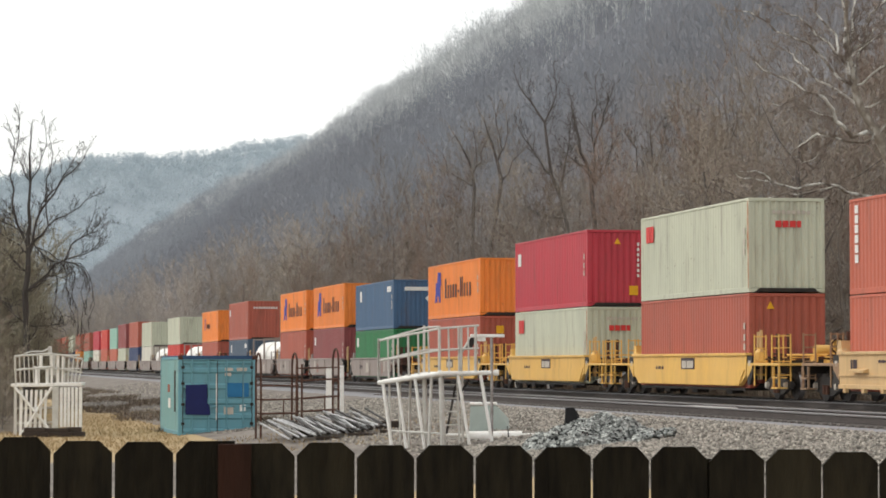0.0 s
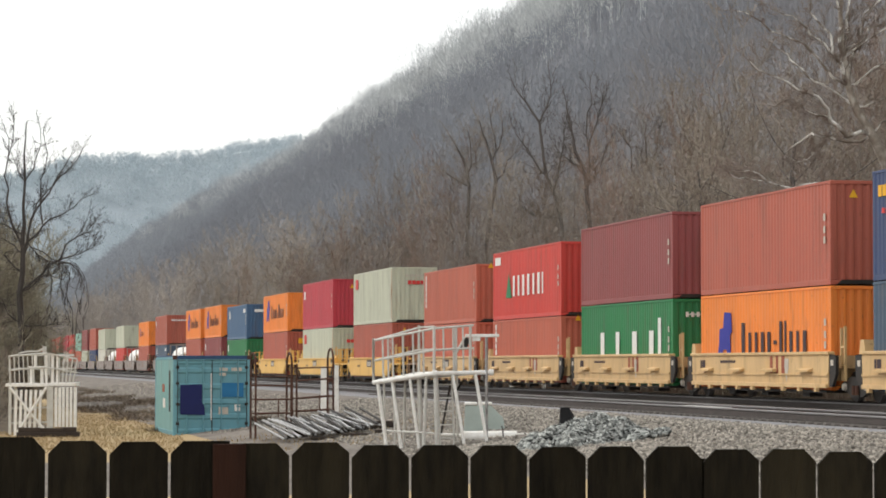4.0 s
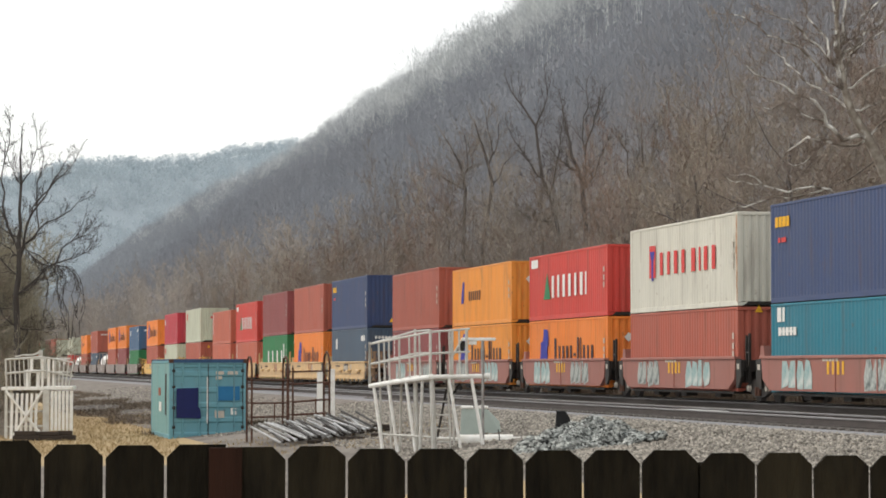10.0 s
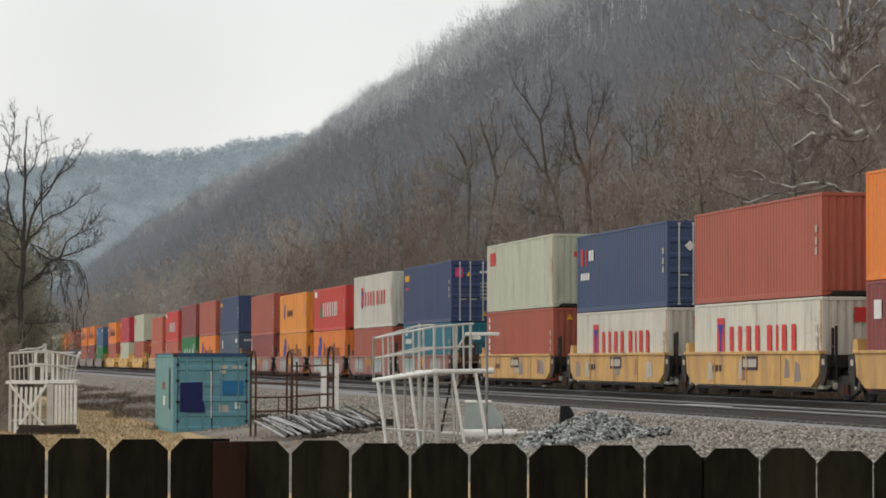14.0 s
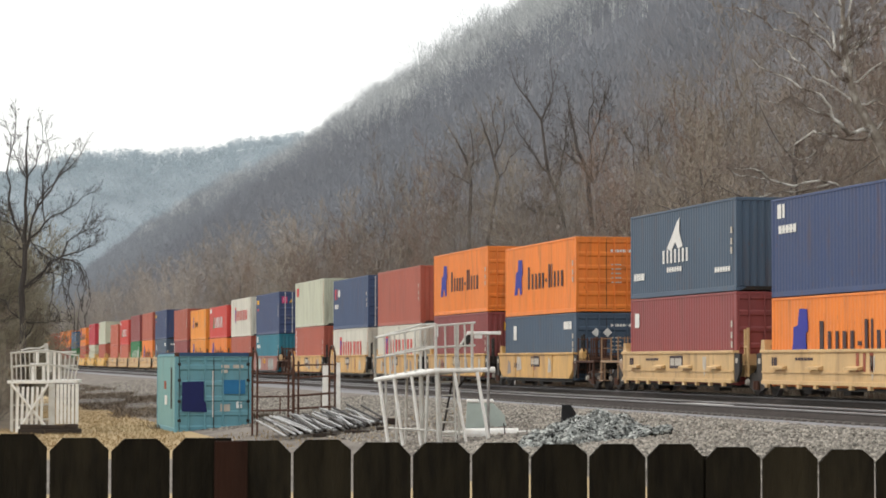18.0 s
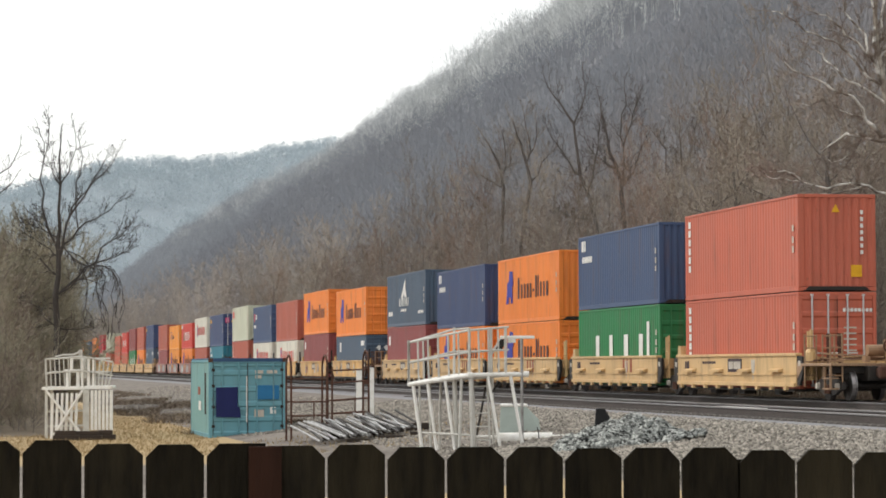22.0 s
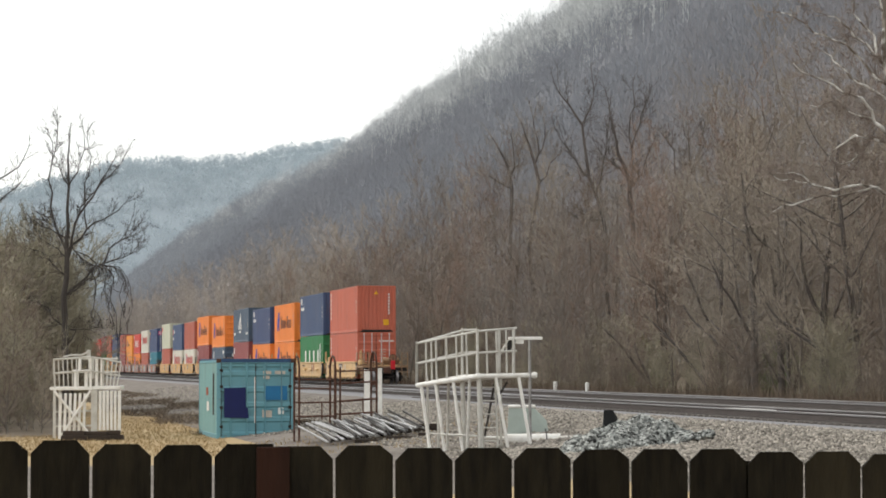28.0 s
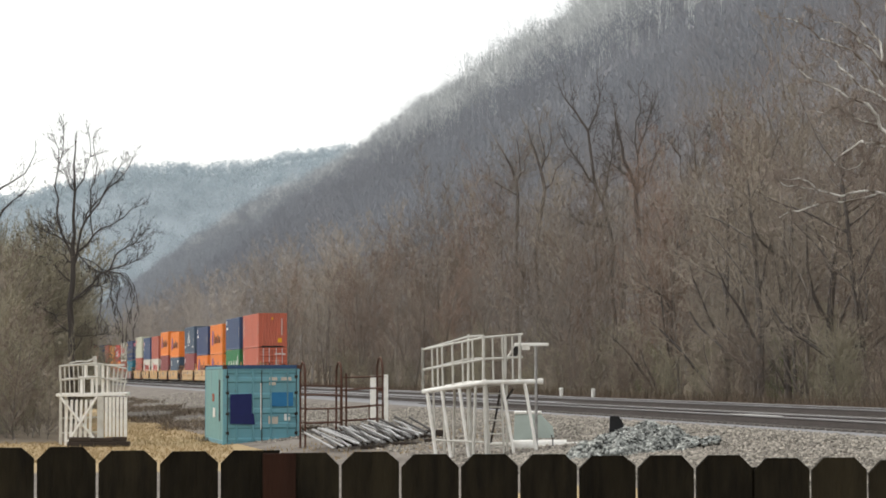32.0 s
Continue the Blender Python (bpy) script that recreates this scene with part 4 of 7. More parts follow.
def container(colour, h, side="", end="", doors=False, group="containers on the train"):
    """A forty-foot container; its near lower corner by the viewer's side is the origin, y runs along the train."""
    mat = PAINTS[colour]
    word_h = "tall high-cube" if h > 2.8 else "standard-height"
    c = thing("shipping_container", "%s %s corrugated container stacked on a well car" % (PAINT_WORDS[colour], word_h), "container", group=group)
    key = (colour, h)
    post = kept(("post", *key), lambda: Shape().box(0, 0, 0.12, 0.11, 0.16, h - 0.12, 0.012).mesh("corner_post", mat))
    cast = kept(("cast", *key), lambda: Shape().box(0, 0, 0, 0.178, 0.162, 0.118, 0.012).mesh("corner_casting", mat))
    rail_t = kept(("rail_t", *key), lambda: Shape().box(0, 0.16, 0, 0.06, LONG - 0.16, 0.075, 0.008).mesh("top_rail", mat))
    rail_b = kept(("rail_b", *key), lambda: Shape().box(0, 0.16, 0, 0.05, LONG - 0.16, 0.16, 0.008).mesh("bottom_rail", mat))
    side_m = kept(("side", *key), lambda: corrugated(0.16, LONG - 0.16, 0.16, h - 0.075, 0.278, 0.022, 0.26).mesh("side_panel", mat, fix=False))
    end_m = kept(("end", *key), lambda: corrugated(0.11, WIDE - 0.11, 0.14, h - 0.1, 0.25, 0.045).mesh("end_panel", mat, fix=False))
    head = kept(("head", *key), lambda: Shape().box(0.11, 0, 0, WIDE - 0.11, 0.06, 0.1, 0.008).mesh("end_header", mat))
    roof = kept(("roof", *key), lambda: Shape().box(0.06, 0.06, h - 0.05, WIDE - 0.06, LONG - 0.06, h - 0.022).mesh("roof", mat))
    floor = kept(("floor", *key), lambda: Shape().box(0.05, 0.06, 0.05, WIDE - 0.05, LONG - 0.06, 0.12).mesh("floor", BLACK_STEEL))
    part("roof", roof, c)
    part("floor", floor, c)
    part("side_panel", side_m, c, m=pose(0.012, 0, 0))
    part("side_panel", side_m, c, m=pose(WIDE - 0.012, LONG, 0, 0, 0, 180))
    for x in (0, 1):
        part("top_rail", rail_t, c, m=pose(0 if x == 0 else WIDE - 0.06, 0, h - 0.075))
        part("bottom_rail", rail_b, c, m=pose(0 if x == 0 else WIDE - 0.05, 0, 0))
        for y in (0, 1):
            turn = {(0, 0): (0, 0, 0), (1, 0): (WIDE, 0, 90), (1, 1): (WIDE, LONG, 180), (0, 1): (0, LONG, 270)}[x, y]
            if turn[2] in (90, 270):
                m = pose(turn[0] - (0.11 if x else 0), turn[1] - (0.16 if y else 0), 0)
                part("corner_post", post, c, m=m)
                mc = pose(turn[0] - (0.175 if x else 0.003), turn[1] - (0.159 if y else 0.003), 0)
            else:
                m = pose(turn[0] - (0.11 if x else 0), turn[1] - (0.16 if y else 0), 0)
                part("corner_post", post, c, m=m)
                mc = pose(turn[0] - (0.175 if x else 0.003), turn[1] - (0.159 if y else 0.003), 0)
            part("corner_casting", cast, c, m=mc @ pose(0, 0, -0.003))
            part("corner_casting", cast, c, m=mc @ pose(0, 0, h - 0.117))
    for y in (0, LONG - 0.06):
        part("end_header", head, c, m=pose(0, y, h - 0.1))
        part("end_header", head, c, m=pose(0, y, 0.02))
    # the far end is a plain folded wall; the near one a wall or a pair of doors
    part("end_panel", end_m, c, m=pose(WIDE, LONG - 0.012, 0, 0, 0, 90))
    if not doors:
        part("end_panel", end_m, c, m=pose(0, 0.012, 0) @ Matrix(((0, 1, 0, 0), (1, 0, 0, 0), (0, 0, 1, 0), (0, 0, 0, 1))))
        # black plate on the sill, standing in for the shade inside a tunnel recess
        part("tunnel_recess", kept(("recess", h), lambda: Shape().prism([(0.2, 0.02), (WIDE - 0.2, 0.02), (WIDE - 0.34, 0.135), (0.34, 0.135)], 1, -0.004, 0.03).mesh("tunnel_recess", BLACK_STEEL)), c)
        end_marks(c, end, h)
    else:
        def door_mesh():
            line = [(0.075, h - 0.1), (0.075, 0.14), (0.012, 0.14)]
            zs = np.linspace(0.2, h - 0.16, 6)
            for a, b in zip(zs, zs[1:]):
                line += [(0.012, a + 0.05), (0.05, a + 0.1), (0.05, b - 0.1), (0.012, b - 0.05)]
            return Shape().prism(line + [(0.012, h - 0.1)], 0, 0, 1.095).mesh("door", mat)
        leaf = kept(("door", *key), door_mesh)
        rod = kept(("rod", *key), lambda: Shape().tube((0, -0.012, 0.1), (0, -0.012, h - 0.07), 0.03, n=8)
                   .box(-0.05, -0.02, h - 0.12, 0.05, 0.012, h - 0.06).box(-0.05, -0.02, 0.06, 0.05, 0.012, 0.14)
                   .box(-0.02, -0.045, 1.05, 0.3, -0.02, 1.09).mesh("lock_rod", ROD_STEEL if colour in (NAVY, MARINE, OXIDE) else mat))
        gasket = kept(("gasket", h), lambda: Shape().box(1.207, 0.022, 0.14, 1.231, 0.03, h - 0.1).mesh("gasket", BLACK_STEEL))
        for x in (0.118, 1.225):
            d = part("door", leaf, c, m=pose(x, 0, 0))
            for r in (0.3, 0.8):
                part("lock_rod", rod, d, "galvanised lock rod" if colour in (NAVY, MARINE, OXIDE) else "", m=pose(r, 0, 0))
        part("gasket", gasket, c)
        mark(c, "code_row", word("door_code", (0.08,) * 8, 0.11, 0.04, MARK_WHITE), 0, 1.38, 2.3 * h / HIGH, True)
        for i in range(5):
            mark(c, "code_row", word("door_small", (0.4,), 0.05, 0.04, MARK_PALE), 0, 1.4, (1.8 - i * 0.17) * h / HIGH, True)
        end_marks(c, end, h)
    add_marks(c, side, h)
    if colour in (PALE, WHITE):
        streak = kept(("streak", h), lambda: Shape().prism([(0.02, 0.1), (0.12, 0.15), (0.14, h * 0.4), (0.2, h * 0.6), (0.15, h - 0.1), (0.03, h - 0.06), (0.0, h * 0.5)], 0, -0.0035, 0.0).mesh("rust_streak", RUST_STAIN))
        part("rust_streak", streak, c, "brown rust streak down the corner post")
    return c


# ---- well cars ----
def wheelset_mesh():
    sh = Shape().tube((-0.95, 0, 0), (0.95, 0, 0), 0.07, n=8)
    for x in (-0.7525, 0.7525):
        k = 1 if x > 0 else -1
        sh.tube((x - 0.06, 0, 0), (x + 0.06, 0, 0), 0.42, 0.42, 24)
        sh.tube((x - k * 0.09, 0, 0), (x - k * 0.06, 0, 0), 0.445, 0.445, 24)
        for a in range(5):
            b = 2 * math.pi * a / 5
            sh.tube((x + k * 0.061, 0.24 * math.cos(b), 0.24 * math.sin(b)), (x + k * 0.072, 0.24 * math.cos(b), 0.24 * math.sin(b)), 0.05, 0.05, 8)
    me = sh.mesh("wheelset", BLACK_STEEL)
    me.materials.append(RAIL_STEEL)
    for p in me.polygons:
        if math.hypot(p.center.y, p.center.z) > 0.4 and abs(p.normal.x) < 0.3:
            p.material_index = 1
    return me


WHEELSETS = []


def bogie(parent, y):
    b = part("bogie", kept("bolster", lambda: Shape().box(-0.95, -0.2, 0.42, 0.95, 0.2, 0.68, 0.03).mesh("bolster", BLACK_STEEL)), parent,
             "black steel bogie", pose(CENTRE, y, 0))
    frame_m = kept("side_frame", lambda: Shape().prism([(-1.15, 0.35), (-0.8, 0.3), (-0.45, 0.18), (0.45, 0.18), (0.8, 0.3), (1.15, 0.35), (1.15, 0.55),
                                                        (0.5, 0.72), (-0.5, 0.72), (-1.15, 0.55)], 0, -0.06, 0.06).mesh("side_frame", BLACK_STEEL))
    spring = kept("spring", lambda: Shape().tube((0, -0.13, 0.22), (0, -0.13, 0.48), 0.07, n=8).tube((0, 0.13, 0.22), (0, 0.13, 0.48), 0.07, n=8).mesh("spring", RUST))
    cap = kept("axle_cap", lambda: Shape().tube((0, 0, 0), (-0.09, 0, 0), 0.11, 0.09, 10).mesh("axle_cap", MARK_PALE))
    for x in (-1.02, 1.02):
        part("side_frame", frame_m, b, m=pose(x, 0, 0))
        part("spring", spring, b, m=pose(x * 1.09, 0, 0))
    for yy in (-0.86, 0.86):
        part("axle_cap", cap, b, m=pose(-1.08, yy, 0.44))
        w = part("wheelset", kept("wheelset", wheelset_mesh), b, m=pose(0, yy, 0.445))
        WHEELSETS.append((w, yy))
    return b


CAR_WORDS = {"tan": "tan-painted", "yellow": "yellow-painted", "old": "worn yellow", "brown": "red-brown", "grey": "dull grey-brown"}
CAR_PAINT = {"tan": TAN, "yellow": YELLOW, "old": OLD_YELLOW, "brown": BROWN_CAR, "grey": GREY_CAR}


def well_car(kind, near_end, far_end, seed, length=12.9):
    """One well of an articulated car; origin at the container's near corner line, rail top. near_end, far_end: 'link' or 'deck'."""
    mat = CAR_PAINT[kind]
    c = thing("well_car", "%s steel intermodal well car carrying stacked containers" % CAR_WORDS[kind], "rail car", group="well cars of the train")
    y0, y1 = -0.36, length - 0.36
    slope = kind in ("yellow", "grey", "brown", "old")

    def side_mesh():
        sh = Shape()
        if slope:
            sh.prism([(y0, 1.36), (y0 + 0.12, 0.72), (y0 + 0.75, 0.4), (y1 - 0.75, 0.4), (y1 - 0.12, 0.72), (y1, 1.36)], 0, -0.2, -0.06)
            if kind != "yellow":
                return sh.mesh("side_sill", mat)
            sh.prism([(y0 + 0.2, 0.9), (y0 + 0.75, 0.42), (y1 - 0.75, 0.42), (y1 - 0.2, 0.9)], 0, -0.23, -0.2)
        else:
            sh.prism([(y0, 1.36), (y0 + 0.06, 0.42), (y1 - 0.06, 0.42), (y1, 1.36)], 0, -0.2, -0.06)
            sh.box(-0.26, y0 + 0.1, 0.4, -0.2, y1 - 0.1, 0.52, 0.01)
            sh.box(-0.235, y0 + 0.05, 0.74, -0.2, y1 - 0.05, 0.79)
        return sh.mesh("side_sill", mat)

    side = kept(("sill", kind, length), side_mesh)
    chord = kept(("chord", kind, length), lambda: Shape().box(-0.25, y0 - 0.05, 1.32, -0.04, y1 + 0.05, 1.41, 0.012).mesh("top_chord", mat))
    part("side_sill", side, c)
    part("side_sill", side, c, m=pose(2 * CENTRE, 0, 0) @ Matrix.Diagonal((-1, 1, 1, 1)))
    part("top_chord", chord, c)
    part("top_chord", chord, c, m=pose(2 * CENTRE, 0, 0) @ Matrix.Diagonal((-1, 1, 1, 1)))
    part("well_floor", kept(("floor", length), lambda: Shape().box(-0.06, y0 + 0.6, 0.26, 2 * CENTRE + 0.06, y1 - 0.6, 0.336).mesh("well_floor", BLACK_STEEL)), c)
    beam = kept(("bulk", kind), lambda: Shape().prism([(-0.42, 0.95), (0.3, 0.6), (0.3, 1.3), (-0.42, 1.3)], 0, -0.04, 2 * CENTRE + 0.04).mesh("end_bulkhead", BLACK_STEEL if kind != "tan" else mat))
    part("end_bulkhead", beam, c, m=pose(0, y0 + 0.05, 0) )
    part("end_bulkhead", beam, c, m=pose(2 * CENTRE, y1 - 0.05, 0, 0, 0, 180))
    if kind == "tan":
        ledge = kept("ledge", lambda: Shape().prism([(-0.2, 0.84), (-0.36, 0.84), (-0.36, 0.9), (-0.2, 0.95)], 1, -0.55, 0.55).mesh("bracket", mat))
        for i in range(4):
            part("bracket", ledge, c, m=pose(0, 1.5 + i * 3.1, 0))
        peg = kept("peg", lambda: Shape().box(-0.3, -0.1, 0.3, -0.2, 0.1, 0.42).mesh("foot_peg", mat))
        for i in range(9):
            part("foot_peg", peg, c, m=pose(0, 0.5 + i * 1.42, 0))
    elif kind in ("old", "brown", "grey"):
        rib = kept(("rib", kind), lambda: Shape().box(-0.225, -0.04, 0.42, -0.2, 0.04, 1.32).mesh("rib", mat))
        for i in range(3):
            part("rib", rib, c, m=pose(0, 3.0 + i * 3.2, 0))
    step = kept("underframe_box", lambda: Shape().box(0.0, -0.3, 0.14, 0.4, 0.3, 0.34, 0.02).mesh("underframe_box", BLACK_STEEL))
    for y in (2.4, 6.1, 9.3):
        part("underframe_box", step, c, m=pose(0.1, y, 0))
    dark = kept(("apron", kind), lambda: Shape().prism([(-0.5, 1.3), (0.0, 1.33), (0.0, 0.44), (-0.2, 0.44), (-0.5, 0.8)], 0, -0.19, -0.1).mesh("end_apron", BLACK_STEEL))
    part("end_apron", dark, c, m=pose(0, y0 - 0.02, 0))
    part("end_apron", dark, c, m=pose(0, y1 + 0.02, 0) @ Matrix.Diagonal((1, -1, 1, 1)))
    plate = kept("apron_plate", lambda: Shape().box(-0.2, -0.1, 0, -0.192, 0.1, 0.16).mesh("stencil_plate", MARK_PALE))
    part("stencil_plate", plate, c, m=pose(0, y1 + 0.24, 1.0))
    part("stencil_plate", plate, c, m=pose(0, y0 - 0.24, 1.02))
    post = kept(("handrail", kind == "brown" or kind == "old"), lambda: Shape().box(-0.035, -0.035, 0.6, 0.035, 0.035, 2.1).box(-0.035, 0.25, 0.6, 0.035, 0.32, 2.05)
                .box(-0.03, -0.03, 1.5, 0.03, 0.3, 1.56).box(-0.03, -0.03, 1.0, 0.03, 0.3, 1.06).mesh("end_ladder", BLACK_STEEL if kind in ("brown", "old") else mat))
    part("end_ladder", post, c, m=pose(0.08, y0 - 0.55, 0))
    part("guide_cone", kept(("cone", kind), lambda: Shape().prism([(-0.25, 1.3), (0.25, 1.3), (0.12, 1.72), (-0.12, 1.72)], 0, -0.1, 0.3).mesh("guide_cone", mat)), c, m=pose(0.1, y1 + 0.5, 0))
    part("brake_cylinder", kept("cylinder", lambda: Shape().tube((0.4, 0, 0.8), (1.6, 0, 0.8), 0.14, n=10).mesh("brake_cylinder", RUST)), c, m=pose(0, y0 - 0.9, 0))
    mid = {"link": 1.27, "deck": 1.9}
    bogie(c, y0 - mid[near_end])
    if far_end == "deck":
        bogie(c, y1 + mid["deck"])
    for end, yy, k in ((near_end, y0, -1), (far_end, y1, 1)):
        if end != "deck":
            continue
        flip = Matrix.Diagonal((1, k, 1, 1))
        trim = {"yellow": mat, "tan": DIRTY_TAN}.get(kind, RUST)
        deck = kept(("deck", kind), lambda: Shape().box(-0.2, 0.0, 1.02, 2 * CENTRE + 0.2, 3.1, 1.1, 0.01).prism([(0.0, 0.62), (0.5, 0.95), (0.5, 1.02), (0.0, 1.02)], 0, -0.2, -0.14).mesh("end_deck", trim))
        part("end_deck", deck, c, m=pose(0, yy, 0) @ flip)
        part("centre_sill", kept("centre_sill", lambda: Shape().box(0.85, 0.0, 0.6, 1.6, 3.3, 1.015, 0.02).mesh("centre_sill", BLACK_STEEL)), c, m=pose(0, yy, 0) @ flip)
        part("cross_bearer", kept("cross_bearer", lambda: Shape().box(-0.15, 2.7, 0.8, 2 * CENTRE + 0.15, 2.9, 1.018, 0.02).mesh("cross_bearer", BLACK_STEEL)), c, m=pose(0, yy, 0) @ flip)
        coupler = kept("coupler", lambda: Shape().box(1.08, 3.2, 0.72, 1.36, 3.75, 0.96, 0.03).box(1.0, 3.6, 0.66, 1.44, 3.85, 1.02, 0.04).mesh("coupler", RUST))
        part("coupler", coupler, c, m=pose(0, yy, 0) @ flip)
        ladder = kept(("ladder", kind), lambda: Shape().tube((0, 0, 0.42), (0, 0, 1.95), 0.028, n=6).tube((0.36, 0, 0.42), (0.36, 0, 1.95), 0.028, n=6)
                      .tube((0, 0, 0.75), (0.36, 0, 0.75), 0.02, n=6).tube((0, 0, 1.15), (0.36, 0, 1.15), 0.02, n=6).tube((0, 0, 1.55), (0.36, 0, 1.55), 0.02, n=6)
                      .tube((0, 0, 1.9), (0.36, 0, 1.9), 0.02, n=6).mesh("end_ladder", trim))
        for x, y in ((-0.18, 2.98), (2.26, 2.98), (-0.18, 0.7), (0.2, 1.2)):
            part("end_ladder", ladder, c, m=pose(x, yy + k * y, 0))
        stand = kept(("stand", kind), lambda: Shape().box(-0.1, -0.09, 1.1, 0.1, 0.09, 1.72, 0.02).box(-0.14, -0.12, 1.6, 0.14, 0.12, 1.78, 0.02).mesh("brake_stand", trim))
        part("brake_stand", stand, c, m=pose(1.75, yy + k * 2.55, 0))
        wheel_m = kept("brake_wheel", lambda: Shape().bent([(0.22 * math.cos(a), 0, 0.22 * math.sin(a)) for a in np.linspace(0, 2 * math.pi, 13)], 0.03, 6)
                       .tube((-0.22, 0, 0), (0.22, 0, 0), 0.02, n=6).tube((0, 0, -0.22), (0, 0, 0.22), 0.02, n=6).mesh("brake_wheel", RUST))
        part("brake_wheel", wheel_m, c, m=pose(1.75, yy + k * 2.72, 1.6))
        guide = kept(("dome", kind), lambda: Shape().tube((0, 0, 1.1), (0, 0, 1.42), 0.24, 0.19, 12).tube((0, 0, 1.42), (0, 0, 1.56), 0.19, 0.06, 12).mesh("guide_cone", mat if kind != "brown" else TAN))
        for x in (0.1, 2.34):
            part("guide_cone", guide, c, m=pose(x, yy + k * 0.42, 0))
        stop = kept("buffer_post", lambda: Shape().tube((0, 0, 1.05), (0, 0, 1.85), 0.06, n=8).tube((0, 0, 1.85), (0, 0, 1.98), 0.085, 0.06, 8).mesh("buffer_post", RUST))
        for x in (0.45, 0.8):
            part("buffer_post", stop, c, m=pose(x, yy + k * 1.0, 0))
        q = random.Random(seed + 7)
        for i in range(6):
            a, b = q.uniform(-0.1, 1.0), q.uniform(1.4, 2.5)
            part("brake_rod", Shape().tube((a, yy + k * q.uniform(0.8, 1.8), 1.15 + q.uniform(0, 0.25)), (b, yy + k * q.uniform(1.6, 2.9), 1.15 + q.uniform(0, 0.3)), q.uniform(0.018, 0.035), n=6)
                 .mesh("brake_rod", RUST if i % 2 else trim), c)
        part("hose", kept("hose", lambda: Shape().bent([(0, 0, 0.95), (0.0, 0.12, 0.75), (0.06, 0.25, 0.5), (0.1, 0.4, 0.42), (0.1, 0.55, 0.55)], 0.03, 6).mesh("hose", BLACK_STEEL)), c, m=pose(1.6, yy + k * 3.2, 0) @ flip)
        steps = kept(("steps", kind), lambda: Shape().box(-0.22, 2.5, 0.35, -0.16, 2.55, 1.0).box(-0.22, 3.0, 0.35, -0.16, 3.05, 1.0)
                     .box(-0.26, 2.5, 0.35, 0.05, 3.05, 0.39).box(-0.26, 2.5, 0.65, 0.05, 3.05, 0.69).mesh("foot_steps", trim))
        part("foot_steps", steps, c, m=pose(0, yy, 0) @ flip)
        if k < 0:
            part("brake_reservoir", kept(("tank", kind), lambda: Shape().tube((0.7, 0, 1.42), (1.7, 0, 1.42), 0.17, n=14).box(0.6, -0.15, 1.08, 0.75, 0.15, 1.25)
                                         .box(1.6, -0.15, 1.08, 1.75, 0.15, 1.25).mesh("brake_reservoir", trim)), c, m=pose(0.5, yy - 2.2, 0.05))
    # lettering on the long side
    r = random.Random(seed)
    if kind == "tan":
        if seed in (0, 4, 15, 19):
            mark(c, "number_board", word("board", (1.5,), 0.42, 0, MARK_DARK), -0.205, 6.6, 0.84)
            mark(c, "number_bar", word("board_bars", (0.46, 0.72), 0.24, 0.08, MARK_PALE), -0.212, 6.48, 0.93)
        else:
            mark(c, "car_mark", word("car_red", (0.4, 0.4, 0.44), 0.5, 0.12, MARK_DULL, True), -0.2, 4.9 + r.uniform(-0.5, 0.5), 0.8)
        mark(c, "small_lettering", word("car_small", (0.2,) * 6, 0.08, 0.06, MARK_DARK), -0.2, 9.5, 1.1)
        mark(c, "small_lettering", word("car_small_b", (0.14, 0.3), 0.24, 0.05, MARK_DARK), -0.2, 11.6, 0.95)
        mark(c, "stain", shape_mesh("stain%d" % (seed % 3), [(0, 0.1), (0.16, -0.28), (0.34, 0.1), (0.36, 0.38), (-0.02, 0.38)], MARK_PALE), -0.2, 3.4 + r.uniform(-1, 1), 0.84)
    elif kind in ("yellow", "old", "grey"):
        if kind != "grey":
            mark(c, "number_board", word("board", (1.5,), 0.42, 0, MARK_DARK), -0.205, 6.6, 0.85)
            mark(c, "number_bar", word("board_bars", (0.46, 0.72), 0.24, 0.08, MARK_PALE), -0.212, 6.48, 0.94)
        for i in range(0 if kind == "yellow" else 5):
            w = r.uniform(0.25, 0.9)
            mark(c, "worn_patch", shape_mesh("patch%d" % (i + 5 * (seed % 3)), [(0, 0), (w, 0.05), (w * 0.8, 0.5), (w * 0.2, 0.6)], (GREY_CAR, MARK_PALE, BROWN_CAR)[i % 3]), -0.203, r.uniform(1, 12), 0.5 + r.random() * 0.2)
        mark(c, "small_lettering", word("car_small_d", (0.16, 0.3, 0.2), 0.2, 0.12, MARK_DARK), -0.203, 9.6, 0.8)
    elif kind == "brown":
        for i in range(2):
            y = 10.6 - i * 6.2 + r.uniform(-0.6, 0.6)
            for j in range(4):
                o = [(0.02, 0.0), (0.6, 0.06), (0.7, 0.42), (0.52, 0.8), (0.12, 0.84), (0.0, 0.4)]
                o = [(a + r.uniform(-0.06, 0.06), b + r.uniform(-0.06, 0.06)) for a, b in o]
                mark(c, "graffiti", Shape().prism(o, 0, -0.005 - 0.001 * j, 0).mesh("graffiti", GRAFFITI if (seed + i) % 2 else GRAFFITI_TEAL), -0.203, y - j * 0.66, 0.45)
        mark(c, "car_mark", word("car_gold", (0.3, 0.3, 0.3, 0.26), 0.36, 0.1, MARK_YELLOW, True), -0.203, 6.9, 0.88)
        mark(c, "small_lettering", word("car_small_c", (0.2,) * 5, 0.08, 0.06, MARK_PALE), -0.203, 7.2, 1.24)
    return c


